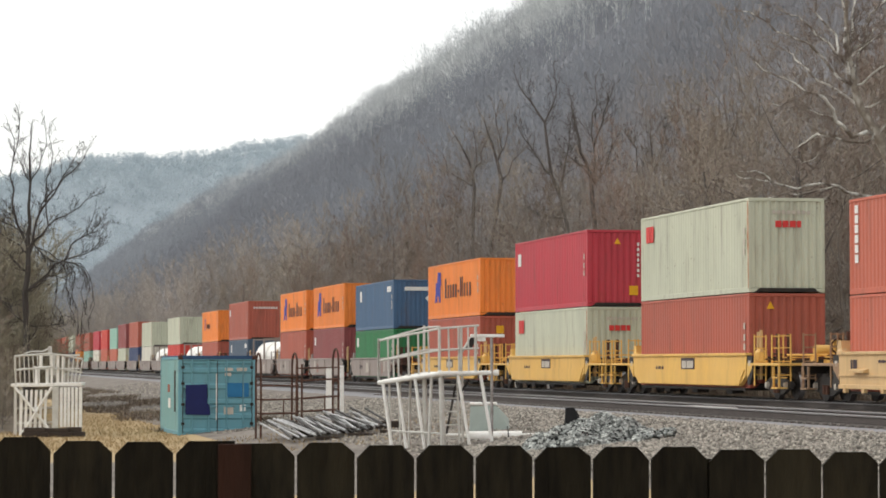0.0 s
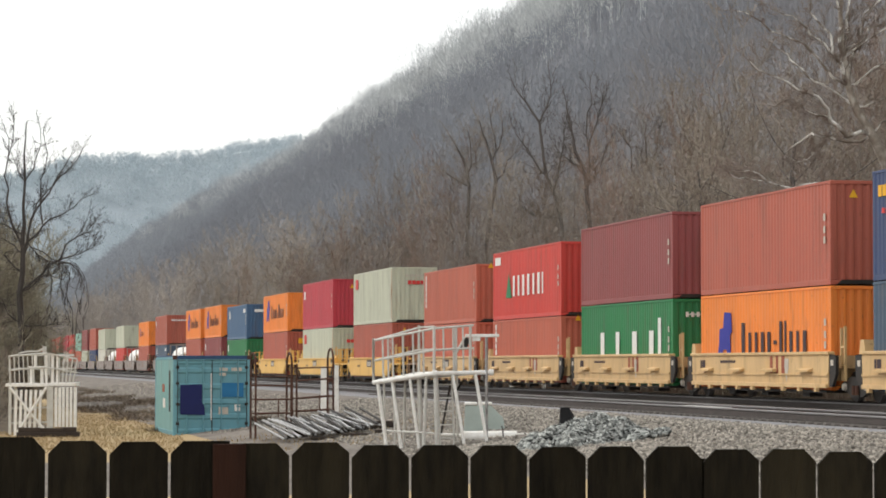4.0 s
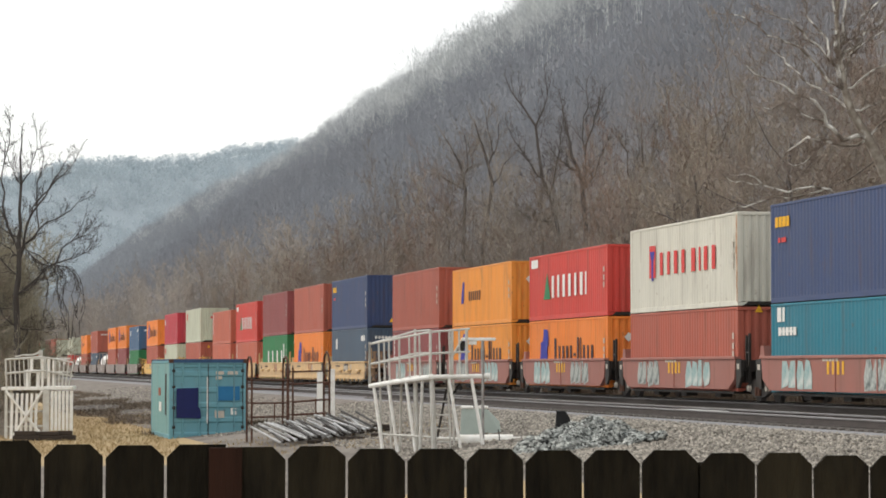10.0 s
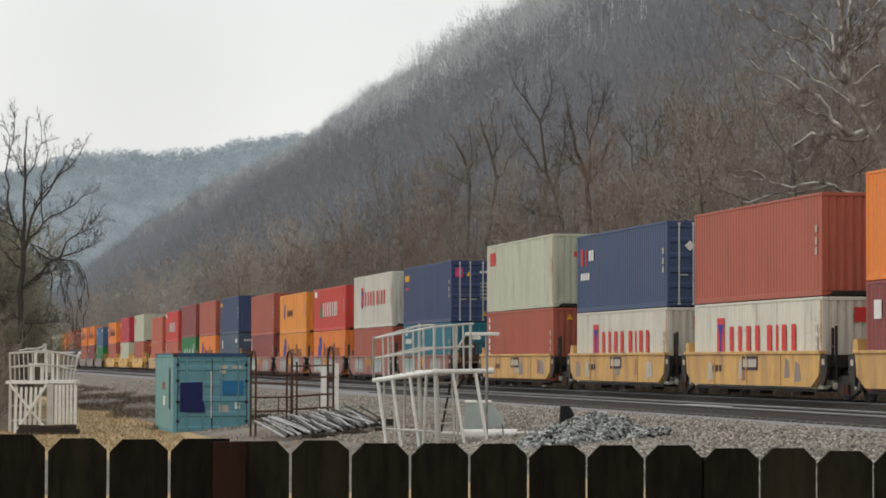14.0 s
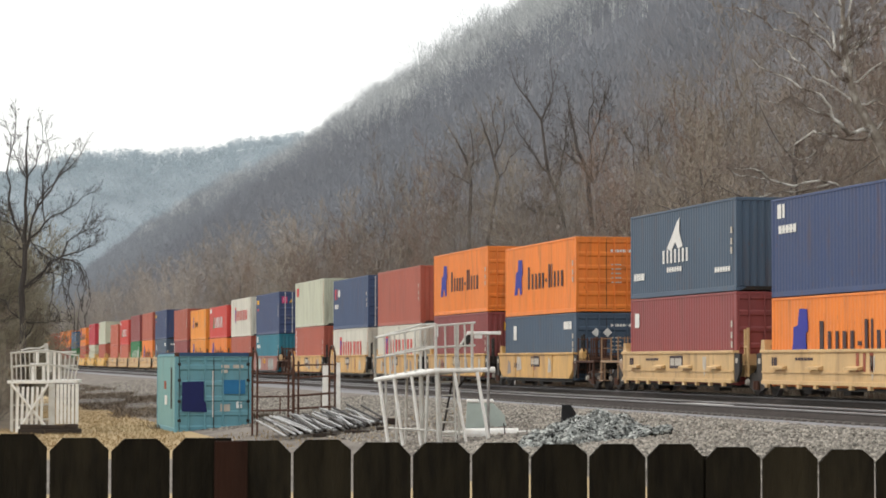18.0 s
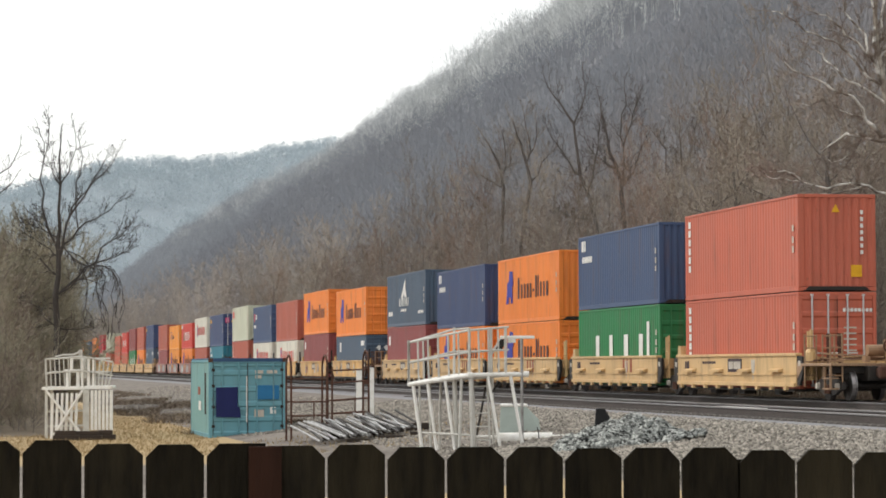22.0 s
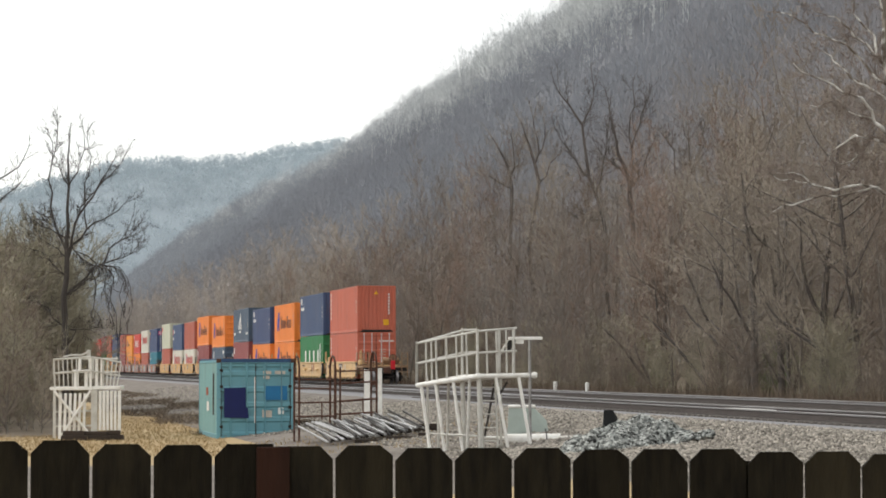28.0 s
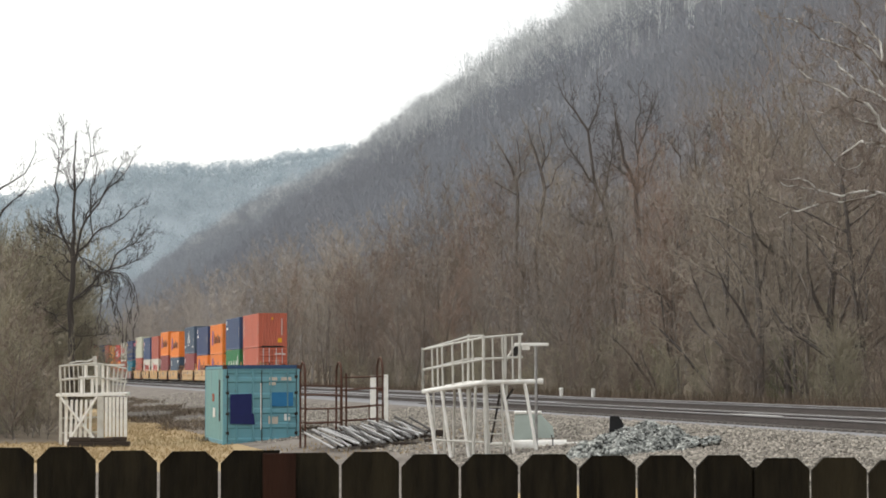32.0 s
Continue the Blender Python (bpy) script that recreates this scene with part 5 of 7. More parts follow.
# ---- the train, last car first: place along the track at 12 s, car, lower and upper container ----
TRAIN = [
    (-67.96, "tan", (OXIDE, HIGH, "upright", "", True), (OXIDE, HIGH, "upright", "oxide_end", False)),
    (-52.39, "tan", (GREEN, HIGH, "four_letters", "", True), (MARINE, HIGH, "corner_white", "code_column", False)),
    (-36.76, "tan", (ORANGE, LOW, "lloyd", "", True), (ORANGE, HIGH, "lloyd", "", False)),
    (-21.47, "tan", (ORANGE, LOW, "lloyd", "diamonds", True), (NAVY, HIGH, "corner_white", "", False)),
    (-5.87, "tan", (MAROON, HIGH, "square", "", True), (SLATE, HIGH, "white_bird", "", False)),
    (14.17, "old", (SLATE, LOW, "white_round", "diamonds", True), (ORANGE, HIGH, "lloyd", "", True)),
    (29.94, "old", (MAROON, HIGH, "square", "yellow_square", False), (ORANGE, HIGH, "lloyd", "", True)),
    (45.6, "old", (WHITE, LOW, "red_word", "red_square", False), (RED_BROWN, HIGH, "", "", False)),
    (60.97, "old", (WHITE, LOW, "red_word", "red_square", False), (MARINE, HIGH, "side_logo", "diamonds", True)),
    (76.98, "old", (RED_BROWN, HIGH, "upright", "triangle", False), (PALE, HIGH, "pale_mark", "pale_end", False)),
    (97.01, "brown", (TEAL, LOW, "corner_white", "", False), (NAVY, HIGH, "corner_yellow", "pink_square", True)),
    (112.37, "brown", (RED_BROWN, LOW, "", "triangle", False), (WHITE, HIGH, "red_word", "", False)),
    (127.66, "brown", (ORANGE, LOW, "lloyd", "diamonds", False), (RED, LOW, "triangle", "green_triangle", False)),
    (143.1, "brown", (AMBER, LOW, "lloyd", "diamonds", False), (AMBER, LOW, "lloyd_small", "diamonds", False)),
    (158.47, "brown", (MAROON, LOW, "upright", "code_row", False), (RED_BROWN, HIGH, "", "", False)),
    (178.4, "tan", (SLATE, HIGH, "white_round", "code_row", False), (NAVY, HIGH, "corner_yellow", "code_column", False)),
    (193.87, "tan", (ORANGE, HIGH, "lloyd", "", False), (RED_BROWN, HIGH, "", "triangle", False)),
    (209.28, "tan", (GREEN, HIGH, "four_letters", "code_row", False), (MAROON, HIGH, "", "", False)),
    (224.63, "tan", (OXIDE, LOW, "upright", "triangle", False), (RED, HIGH, "triangle", "green_triangle", False)),
    (240.37, "tan", (OXIDE, LOW, "", "", False), (OXIDE, LOW, "upright", "triangle", False)),
    (261.41, "yellow", (RED_BROWN, HIGH, "", "triangle", False), (PALE, HIGH, "pale_mark", "pale_end", False)),
    (281.15, "yellow", (PALE, HIGH, "pale_mark", "pale_end", False), (CRIMSON, HIGH, "square", "oxide_end", False)),
    (300.45, "yellow", (RED_BROWN, HIGH, "", "yellow_square", False), (ORANGE, LOW, "lloyd", "", False)),
    (322.3, "grey", (GREEN, LOW, "square", "", False), (BLUE, LOW, "white_round", "stripe", False)),
    (338.66, "grey", (MAROON, HIGH, "square", "", False), (ORANGE, LOW, "lloyd", "", False)),
    (354.08, "grey", (RED_BROWN, HIGH, "", "", False), (ORANGE, LOW, "lloyd", "", False)),
    (384.46, "grey", (SLATE, LOW, "white_round", "", False), (RED_BROWN, HIGH, "square", "code_row", False)),
    (404.57, "grey", (RED_BROWN, LOW, "", "", False), (ORANGE, LOW, "lloyd_small", "", False)),
    (436.57, "grey", (RED, LOW, "", "", False), (PALE, LOW, "", "", False)),
    (467.0, "grey", (WHITE, LOW, "", "", False), (PALE, LOW, "", "", False)),
    (484.6, "grey", (NAVY, LOW, "", "", False), (RED_BROWN, HIGH, "", "", False)),
    (501.7, "grey", (PALE, LOW, "", "", False), (MAROON, HIGH, "", "", False)),
    (516.0, "grey", (OXIDE, LOW, "", "", False), (MINT, LOW, "", "", False)),
    (532.5, "grey", (OXIDE, LOW, "", "", False), (RED, LOW, "square", "", False)),
    (547.8, "grey", (WHITE, LOW, "", "", False), (CRIMSON, LOW, "", "", False)),
    (568.5, "grey", (MINT, LOW, "", "", False), (RED_BROWN, LOW, "", "", False)),
    (589.0, "grey", (AMBER, LOW, "", "", False), (RED_BROWN, LOW, "", "", False)),
    (608.0, "grey", (NAVY, LOW, "", "", False), (PALE, LOW, "", "", False)),
    (627.0, "grey", (MAROON, LOW, "", "", False), (OXIDE, LOW, "", "", False)),
    (646.0, "grey", (OXIDE, LOW, "", "", False), (RED_BROWN, LOW, "", "", False)),
    (665.0, "grey", (RED, LOW, "", "", False), (MAROON, LOW, "", "", False)),
]
TANKS = [369.2, 420.5, 452.5]   # wells that carry pale tank containers only


def tank_container():
    c = thing("tank_container", "white cylindrical tank container in an open frame", "tank container", group="tank containers on the train")
    part("tank", Shape().tube((1.22, 0.4, 1.3), (1.22, 5.7, 1.3), 1.05, n=20).tube((1.22, 0.1, 1.3), (1.22, 0.4, 1.3), 0.6, 1.05, 20)
         .tube((1.22, 5.7, 1.3), (1.22, 6.0, 1.3), 1.05, 0.6, 20).mesh("tank", WHITE_METAL), c)
    for y in (0.0, 5.95):
        part("end_frame", Shape().box(0, y, 0, 0.1, y + 0.1, 2.59).box(2.34, y, 0, 2.44, y + 0.1, 2.59).box(0, y, 0, 2.44, y + 0.1, 0.1)
             .box(0, y, 2.49, 2.44, y + 0.1, 2.59).mesh("end_frame", GREY_CAR), c)
    return c


MOVING = []
for i, (s, kind, low, up) in enumerate(TRAIN):
    gap_near = s - TRAIN[i - 1][0] if i else 99
    gap_far = TRAIN[i + 1][0] - s if i + 1 < len(TRAIN) else 99
    car = well_car(kind, "deck" if gap_near > 18 else "link", "deck" if gap_far > 18 else "link", i)
    MOVING.append((car, 0.0, s, RAIL_TOP))
    a = container(low[0], low[1], low[2], low[3], low[4])
    b = container(up[0], up[1], up[2], up[3], up[4])
    MOVING.append((a, 0.0, s, RAIL_TOP + 0.34))
    MOVING.append((b, 0.0, s, RAIL_TOP + 0.34 + low[1] + 0.03))
for i, s in enumerate(TANKS):
    car = well_car("grey", "link", "link", 50 + i)
    MOVING.append((car, 0.0, s, RAIL_TOP))
    for y in (0.0, 6.1):
        MOVING.append((tank_container(), 0.0, s + y, RAIL_TOP + 0.34))
marker = thing("end_marker", "red end-of-train marker box hung on the last coupler", "marker light")
part("case", Shape().box(-0.13, -0.12, 0.9, 0.13, 0.08, 1.45, 0.03).mesh("case", LENS_RED), marker)
part("bracket", Shape().box(-0.05, 0.08, 0.8, 0.05, 0.2, 1.1).mesh("bracket", BLACK_STEEL), marker)
MOVING.append((marker, CENTRE + 0.35, -67.96 - 4.1, RAIL_TOP))


def gone(t):
    """Metres that the train has run since 12 s."""
    return 14.881 * (t - 12) - 0.00322 * (t - 12) ** 2


def motions():
    times = (0, 4, 8, 12, 16, 20, 24, 28, 32)
    for ob, o, s, z in MOVING:
        walk(ob, [(t, TRACK @ pose(o, s + gone(t), z)) for t in times])
    # the wheels roll with the train; those in the same place on their bogies share the same turning
    first = {}
    for w, y in WHEELSETS:
        if y not in first:
            walk(w, [(k / 30, pose(0, y, 0.445, -math.degrees(gone(k / 30) / 0.445) % 360)) for k in range(0, 961)])
            first[y] = w.animation_data
        else:
            w.rotation_mode = "QUATERNION"
            keys = w.animation_data_create()
            keys.action = first[y].action
            keys.action_slot = first[y].action_slot


# ---- the yard ----
def yard(u, depth, z=None):
    """A place in the yard: u across in thousandths of the depth."""
    p = Vector((u * depth / 1000, depth, 0))
    q = TRACK_BACK @ p
    p.z = float(land(np.array(q.x), np.array(q.y))) if z is None else z
    return p


# the faded blue container with its doors toward the fence
def storage_container():
    p = yard(-102.0, 82.2, -0.02)
    c = thing("storage_container", "faded blue twenty-foot container with patched doors and tarpaulin roof", "container", Matrix.Translation(p) @ pose(0, 0, 0, 0, 0, 11.465))
    h, length = 2.5, 6.06
    part("side_panel", corrugated(0.16, length - 0.16, 0.16, h - 0.075, 0.278, 0.036).mesh("side_panel", BOX_SIDE, fix=False), c, "faded teal side", pose(0.012, 0, 0))
    part("side_panel", corrugated(0.16, length - 0.16, 0.16, h - 0.075, 0.278, 0.036).mesh("side_panel", BOX_SIDE, fix=False), c, "", pose(WIDE - 0.012, length, 0, 0, 0, 180))
    part("end_panel", Shape().box(0.1, length - 0.08, 0.1, WIDE - 0.1, length - 0.03, h - 0.1).mesh("end_panel", BOX_BLUE), c)
    part("roof", Shape().box(0.05, 0.05, h - 0.06, WIDE - 0.05, length - 0.05, h - 0.03).mesh("roof", BOX_BLUE), c)
    part("roof_sheet", Shape().box(0.02, 0.02, h - 0.03, WIDE - 0.02, length - 0.02, h + 0.012, 0.01).box(0.13, -0.012, h - 0.1, WIDE - 0.13, -0.002, h + 0.01).mesh("roof_sheet", TARP_BLUE), c, "dark blue tarpaulin over the roof")
    part("floor", Shape().box(0.05, 0.05, 0.05, WIDE - 0.05, length - 0.05, 0.12).mesh("floor", BLACK_STEEL), c)
    post = Shape().box(0, 0, 0, 0.13, 0.16, h - 0.02, 0.015).mesh("corner_post", BOX_BLUE)
    for x in (0, WIDE - 0.13):
        for y in (0, length - 0.16):
            part("corner_post", post, c, m=pose(x, y, 0))
            part("corner_casting", Shape().box(-0.004, -0.006, h - 0.12, 0.15, 0.165, h + 0.014, 0.012).mesh("corner_casting", RUST), c, "rusted corner casting", pose(x if x == 0 else WIDE - 0.146, y if y == 0 else y - 0.002, 0))
        part("bottom_rail", Shape().box(0, 0.16, 0, 0.06, length - 0.16, 0.16, 0.01).mesh("bottom_rail", BOX_BLUE), c, m=pose(x if x == 0 else WIDE - 0.06, 0, 0))
        part("top_rail", Shape().box(0, 0.16, h - 0.12, 0.06, length - 0.16, h - 0.04, 0.01).mesh("top_rail", BOX_BLUE), c, m=pose(x if x == 0 else WIDE - 0.06, 0, 0))
    for z in (0.0, h - 0.14):
        part("end_header", Shape().box(0.13, 0.0, z, WIDE - 0.13, 0.09, z + 0.12, 0.01).mesh("end_header", BOX_BLUE), c)
    for k, x in enumerate((0.14, 1.225)):
        line = [(0.1, h - 0.15), (0.1, 0.13), (0.025, 0.13)]
        for a, b in zip((0.15, 0.62, 1.08, 1.55, 2.05), (0.62, 1.08, 1.55, 2.05, h - 0.17)):
            line += [(0.025, a + 0.05), (0.06, a + 0.1), (0.06, b - 0.1), (0.025, b - 0.05)]
        sh = Shape().prism(line + [(0.025, h - 0.15)], 0, 0, 1.07)
        d = part("door", sh.mesh("door", BOX_BLUE), c, "faded blue corrugated door", pose(x, 0, 0))
        for r in (0.28, 0.8):
            part("lock_rod", Shape().tube((r, 0.0, 0.1), (r, 0.0, h - 0.1), 0.022, n=8).box(r - 0.05, -0.01, 0.9, r + 0.25, 0.02, 0.95)
                 .box(r - 0.05, -0.01, 0.2, r + 0.05, 0.05, 0.27).box(r - 0.05, -0.01, h - 0.3, r + 0.05, 0.05, h - 0.23).mesh("lock_rod", BOX_BLUE), d)
        for z in (0.35, 0.95, 1.6, 2.1):
            part("hinge", Shape().box(-0.06 if k == 0 else 1.02, 0.0, z, 0.05 if k == 0 else 1.13, 0.05, z + 0.09, 0.006).mesh("hinge", BLACK_STEEL), d)
    gas = Shape().box(1.205, 0.012, 0.13, 1.228, 0.06, h - 0.15)
    part("gasket", gas.mesh("gasket", BLACK_STEEL), c)
    for x in (0.127, WIDE - 0.145):
        part("gasket", Shape().box(x, 0.004, 0.1, x + 0.018, 0.06, h - 0.12).mesh("gasket", BLACK_STEEL), c, "black perished door seal")
    sign = Shape().prism([(0.22, 0.68), (1.0, 0.66), (0.96, 0.98), (0.9, 1.02), (0.9, 1.62), (0.22, 1.6)], 1, -0.034, -0.028)
    part("patch", sign.mesh("patch", PATCH_BLUE), c, "deep blue painted patch")
    part("patch", Shape().box(1.48, 0.006, 1.22, 2.2, 0.022, 1.66).mesh("patch", PATCH_MID), c, "mid blue painted patch")
    part("label_plate", Shape().box(1.92, 0.004, 0.78, 2.1, 0.02, 0.98).mesh("label_plate", MARK_WHITE), c, "white square label")
    for x0, z0, w, hh in ((1.45, 2.03, 0.25, 0.1), (1.82, 2.03, 0.32, 0.1), (1.45, 1.88, 0.2, 0.1)):
        part("code_row", Shape().box(x0, 0.004, z0, x0 + w, 0.02, z0 + hh).mesh("code_row", MARK_PALE), c)
    part("rust_patch", Shape().box(1.42, 0.008, 0.68, 1.72, 0.02, 0.92).mesh("rust_patch", MARK_PALE), c)
    part("weather_strip", Shape().box(1.17, -0.006, 0.5, 1.2, 0.01, 1.95).mesh("weather_strip", MARK_WHITE), c)
    part("label_plate", Shape().box(-0.004, 2.6, 0.85, 0.012, 3.3, 1.15).mesh("label_plate", MARK_WHITE), c)
    part("label_plate", Shape().box(-0.004, 2.9, 1.35, 0.012, 3.5, 1.6).mesh("label_plate", MARK_DULL), c)
    part("vent_slot", Shape().box(-0.008, 1.0, 0.75, 0.012, 1.3, 2.05).mesh("vent_slot", BLACK_STEEL), c, "dark open slot in the side")


storage_container()


# right-hand platform: tubular rails, legs splayed under it
def tube_platform():
    p = yard(-3.3, 58.8)
    z = 2.0 - p.z
    t = thing("signal_platform", "white tubular steel signal platform with guard rails on splayed legs", "platform", Matrix.Translation(p) @ pose(0, 0, 0, 0, 0, 5))
    corner = {"a": (-1.28, 1.2, -0.19), "b": (0.0, 0.0, 0.02), "c": (1.3, 0.35, 0.04), "d": (-0.22, 1.55, 0.0), "e": (0.9, 0.24, 0.035), "f": (0.12, 1.5, 0.0)}
    tall = {"a": 0.95, "b": 1.0, "d": 1.06, "e": 1.06, "f": 1.08}

    def at(k, h):
        return (corner[k][0], corner[k][1], h + corner[k][2])

    def along(a, b, k, h=0.0):
        return Vector(at(a, z + h)).lerp(Vector(at(b, z + h)), k)
    names = "abcd"
    part("deck", Shape().add([at(k, z - 0.02) for k in names] + [at(k, z + 0.02) for k in names],
                             [(0, 1, 2, 3), (4, 5, 6, 7), (0, 1, 5, 4), (1, 2, 6, 5), (2, 3, 7, 6), (3, 0, 4, 7)]).mesh("deck", ALUMINIUM), t)
    for a, b in zip(names, names[1:] + names[0]):
        part("edge_tube", Shape().tube(at(a, z), at(b, z), 0.052, n=12).mesh("edge_tube", WHITE_METAL), t)
    for k in "bc":
        part("end_cap", Shape().tube(along("b", "c", 0.0 if k == "b" else 1.0) - Vector((0.04, 0, 0)), along("b", "c", 0.0 if k == "b" else 1.0) + Vector((0.06, 0, 0)), 0.07, n=12).mesh("end_cap", WHITE_METAL), t)
    for a, b, n in (("a", "b", 6), ("b", "e", 4), ("d", "f", 1), ("a", "d", 3)):
        for f in (0.52, 1.0):
            part("guard_rail", Shape().tube(at(a, z + tall[a] * f), at(b, z + tall[b] * f), 0.025, n=8).mesh("guard_rail", ALUMINIUM), t)
        for i in range(n):
            k = i / n
            foot = along(a, b, k)
            top = foot + Vector((-0.02 if i else 0, 0, tall[a] + (tall[b] - tall[a]) * k + (0.05 if i == 0 else 0)))
            part("baluster", Shape().tube(foot, top, 0.03 if i == 0 else 0.021, n=8).mesh("baluster", ALUMINIUM), t)
    for k in (0.92, 0.55):
        part("baluster", Shape().tube(along("b", "e", k), along("b", "e", k, 1.06), 0.034, n=8).mesh("baluster", ALUMINIUM), t)
    part("baluster", Shape().tube(at("f", z), at("f", z + 1.08), 0.03, n=8).mesh("baluster", ALUMINIUM), t)
    # white legs that lean, grey legs that stand
    for a, b, k, lean, r0 in (("a", "b", 0.07, 0.2, 0.04), ("a", "b", 0.31, 0.2, 0.036), ("a", "b", 0.6, 0.21, 0.036), ("b", "c", 0.72, 0.28, 0.04), ("b", "c", 0.32, 0.27, 0.036)):
        q = along(a, b, k)
        part("leg", Shape().tube(q, (q.x + lean, q.y - 0.1, -0.03), r0, n=12).mesh("leg", WHITE_METAL), t)
    for x, y, lean, r0 in ((0.03, 0.06, 0.04, 0.048), (-0.16, 0.2, -0.06, 0.035), (-0.3, 0.5, 0.05, 0.055), (-0.55, 1.3, -0.03, 0.03), (-0.82, 1.0, 0.02, 0.028), (-1.05, 1.1, 0.03, 0.026), (0.62, 1.2, 0.02, 0.028)):
        part("leg", Shape().tube((x, y, z - 0.02), (x + lean, y, -0.03), r0, n=10).mesh("leg", ALUMINIUM), t)
    for x in (0.1, 0.42):
        part("ladder_rail", Shape().tube((x + 0.06, 0.3, 0), (x, 0.35, z), 0.022, n=6).mesh("ladder_rail", ALUMINIUM), t)
    for i in range(5):
        h = 0.2 + i * 0.3
        part("ladder_rung", Shape().tube((0.15 - 0.013 * i, 0.31, h), (0.47 - 0.013 * i, 0.31, h), 0.016, n=6).mesh("ladder_rung", ALUMINIUM), t)
    part("brace", Shape().tube((0.2, 0.5, 0.3), (0.42, 0.5, z - 0.15), 0.026, n=6).mesh("brace", BLACK_STEEL), t, "dark steel brace")
    part("brace", Shape().tube((0.5, 0.6, z - 0.45), (0.72, 0.6, z - 0.12), 0.026, n=6).mesh("brace", BLACK_STEEL), t)
    part("cross_bar", Shape().tube((-1.0, 0.9, 0.36), (0.0, 0.05, 0.32), 0.022, n=6).mesh("cross_bar", ALUMINIUM), t)
    part("bracket_bar", Shape().box(0.72, 0.2, z + 0.83, 1.48, 0.34, z + 0.9, 0.01).mesh("bracket_bar", WHITE_METAL), t, "white bracket arm")
    part("terminal_box", Shape().box(0.88, 0.22, z + 0.74, 1.06, 0.32, z + 0.83, 0.01).mesh("terminal_box", WHITE_METAL), t)
    part("bracket_strut", Shape().tube((0.74, 0.27, z + 0.84), (0.52, 0.27, z + 0.5), 0.03, n=8).mesh("bracket_strut", ALUMINIUM), t)
    part("hood", Shape().prism([(0.6, z + 0.58), (0.72, z + 0.82), (0.86, z + 0.82), (0.76, z + 0.6)], 1, 0.24, 0.3).mesh("hood", BLACK_STEEL), t, "dark signal backing sheet")
    part("mast", Shape().tube((1.2, 0.3, 0), (1.2, 0.3, z + 0.9), 0.034, n=8).mesh("mast", GALVANISED), t)
    return t


tube_platform()


def slat_platform():
    p = yard(-164.2, 82.5, 0.0)
    t = thing("signal_platform", "white steel signal platform with slatted legs and cross brace", "platform", Matrix.Translation(p) @ pose(0, 0, 0, 0, 0, 4))
    z, d = 1.58, 1.9
    part("deck", Shape().box(-0.1, -0.02, z - 0.06, 1.22, d, z + 0.04, 0.01).mesh("deck", WHITE_METAL), t)
    part("side_deck", Shape().box(1.22, 0.1, z - 0.04, 2.08, d, z + 0.06, 0.01).mesh("side_deck", WHITE_METAL), t)
    for x, y, w in ((0.0, 0.0, 0.09), (1.18, 0.02, 0.2), (0.0, d - 0.1, 0.09), (1.9, d - 0.1, 0.09)):
        part("leg", Shape().box(x, y, 0, x + w, y + 0.09, z - 0.06, 0.01).mesh("leg", ALUMINIUM), t)
    part("brace", Shape().tube((0.04, -0.05, z - 0.08), (1.08, -0.05, 0.22), 0.042, n=8).mesh("brace", WHITE_METAL), t)
    part("brace", Shape().tube((1.18, -0.12, z - 0.08), (0.22, -0.12, 0.0), 0.042, n=8).mesh("brace", WHITE_METAL), t)
    for zz in (0.38, 0.84):
        part("cross_bar", Shape().tube((0.05, 0.16, zz), (1.25, 0.16, zz + 0.03), 0.028, n=8).mesh("cross_bar", ALUMINIUM), t)
    for i in range(6):
        x = 0.16 + i * 0.15
        part("slat", Shape().add([(x + 0.04, 0.02, z - 0.16), (x + 0.12, 0.02, z - 0.16), (x + 0.12, 0.1, z - 0.16), (x + 0.04, 0.1, z - 0.16), (x, 0.02, 0.06 * (i % 2)), (x + 0.08, 0.02, 0.06 * (i % 2)), (x + 0.08, 0.1, 0.06 * (i % 2)), (x, 0.1, 0.06 * (i % 2))],
                                 [(0, 1, 2, 3), (7, 6, 5, 4), (0, 4, 5, 1), (1, 5, 6, 2), (2, 6, 7, 3), (3, 7, 4, 0)]).mesh("slat", WHITE_METAL), t)
    for i, w in enumerate((0.09, 0.09, 0.08, 0.08, 0.08, 0.1)):
        x = 1.42 + i * 0.118
        part("slat", Shape().box(x, 0.02, 0.26, x + w, 0.1, z - 0.08, 0.01).mesh("slat", WHITE_METAL), t)
    for h in (0.5, 0.93):
        part("guard_rail", Shape().tube((0.0, 0, z + h - 0.04), (1.15, 0.0, z + h + 0.05), 0.032, n=8).mesh("guard_rail", ALUMINIUM), t)
        part("guard_rail", Shape().tube((1.15, 0, z + h + 0.05), (2.1, 0.3, z + h - 0.12), 0.026, n=8).mesh("guard_rail", ALUMINIUM), t)
        part("guard_rail", Shape().tube((0.05, d, z + h), (1.9, d, z + h), 0.025, n=8).mesh("guard_rail", ALUMINIUM), t)
    for i in range(6):
        x = 0.02 + i * 0.14
        part("baluster", Shape().tube((x + 0.04, 0, z), (x, 0, z + 0.92), 0.022 if i else 0.035, n=6).mesh("baluster", ALUMINIUM), t)
    for x, w in ((1.12, 0.07), (1.3, 0.09), (1.46, 0.06)):
        part("baluster", Shape().box(x, 0.12, z + 0.04, x + w, 0.17, z + 0.92, 0.008).mesh("baluster", WHITE_METAL), t)
    for i in range(5):
        x = 1.55 + i * 0.105
        part("baluster", Shape().tube((x, 0.14, z), (x + 0.035 * i, 0.16, z + 0.86 - 0.02 * i), 0.024, n=6).mesh("baluster", ALUMINIUM), t)
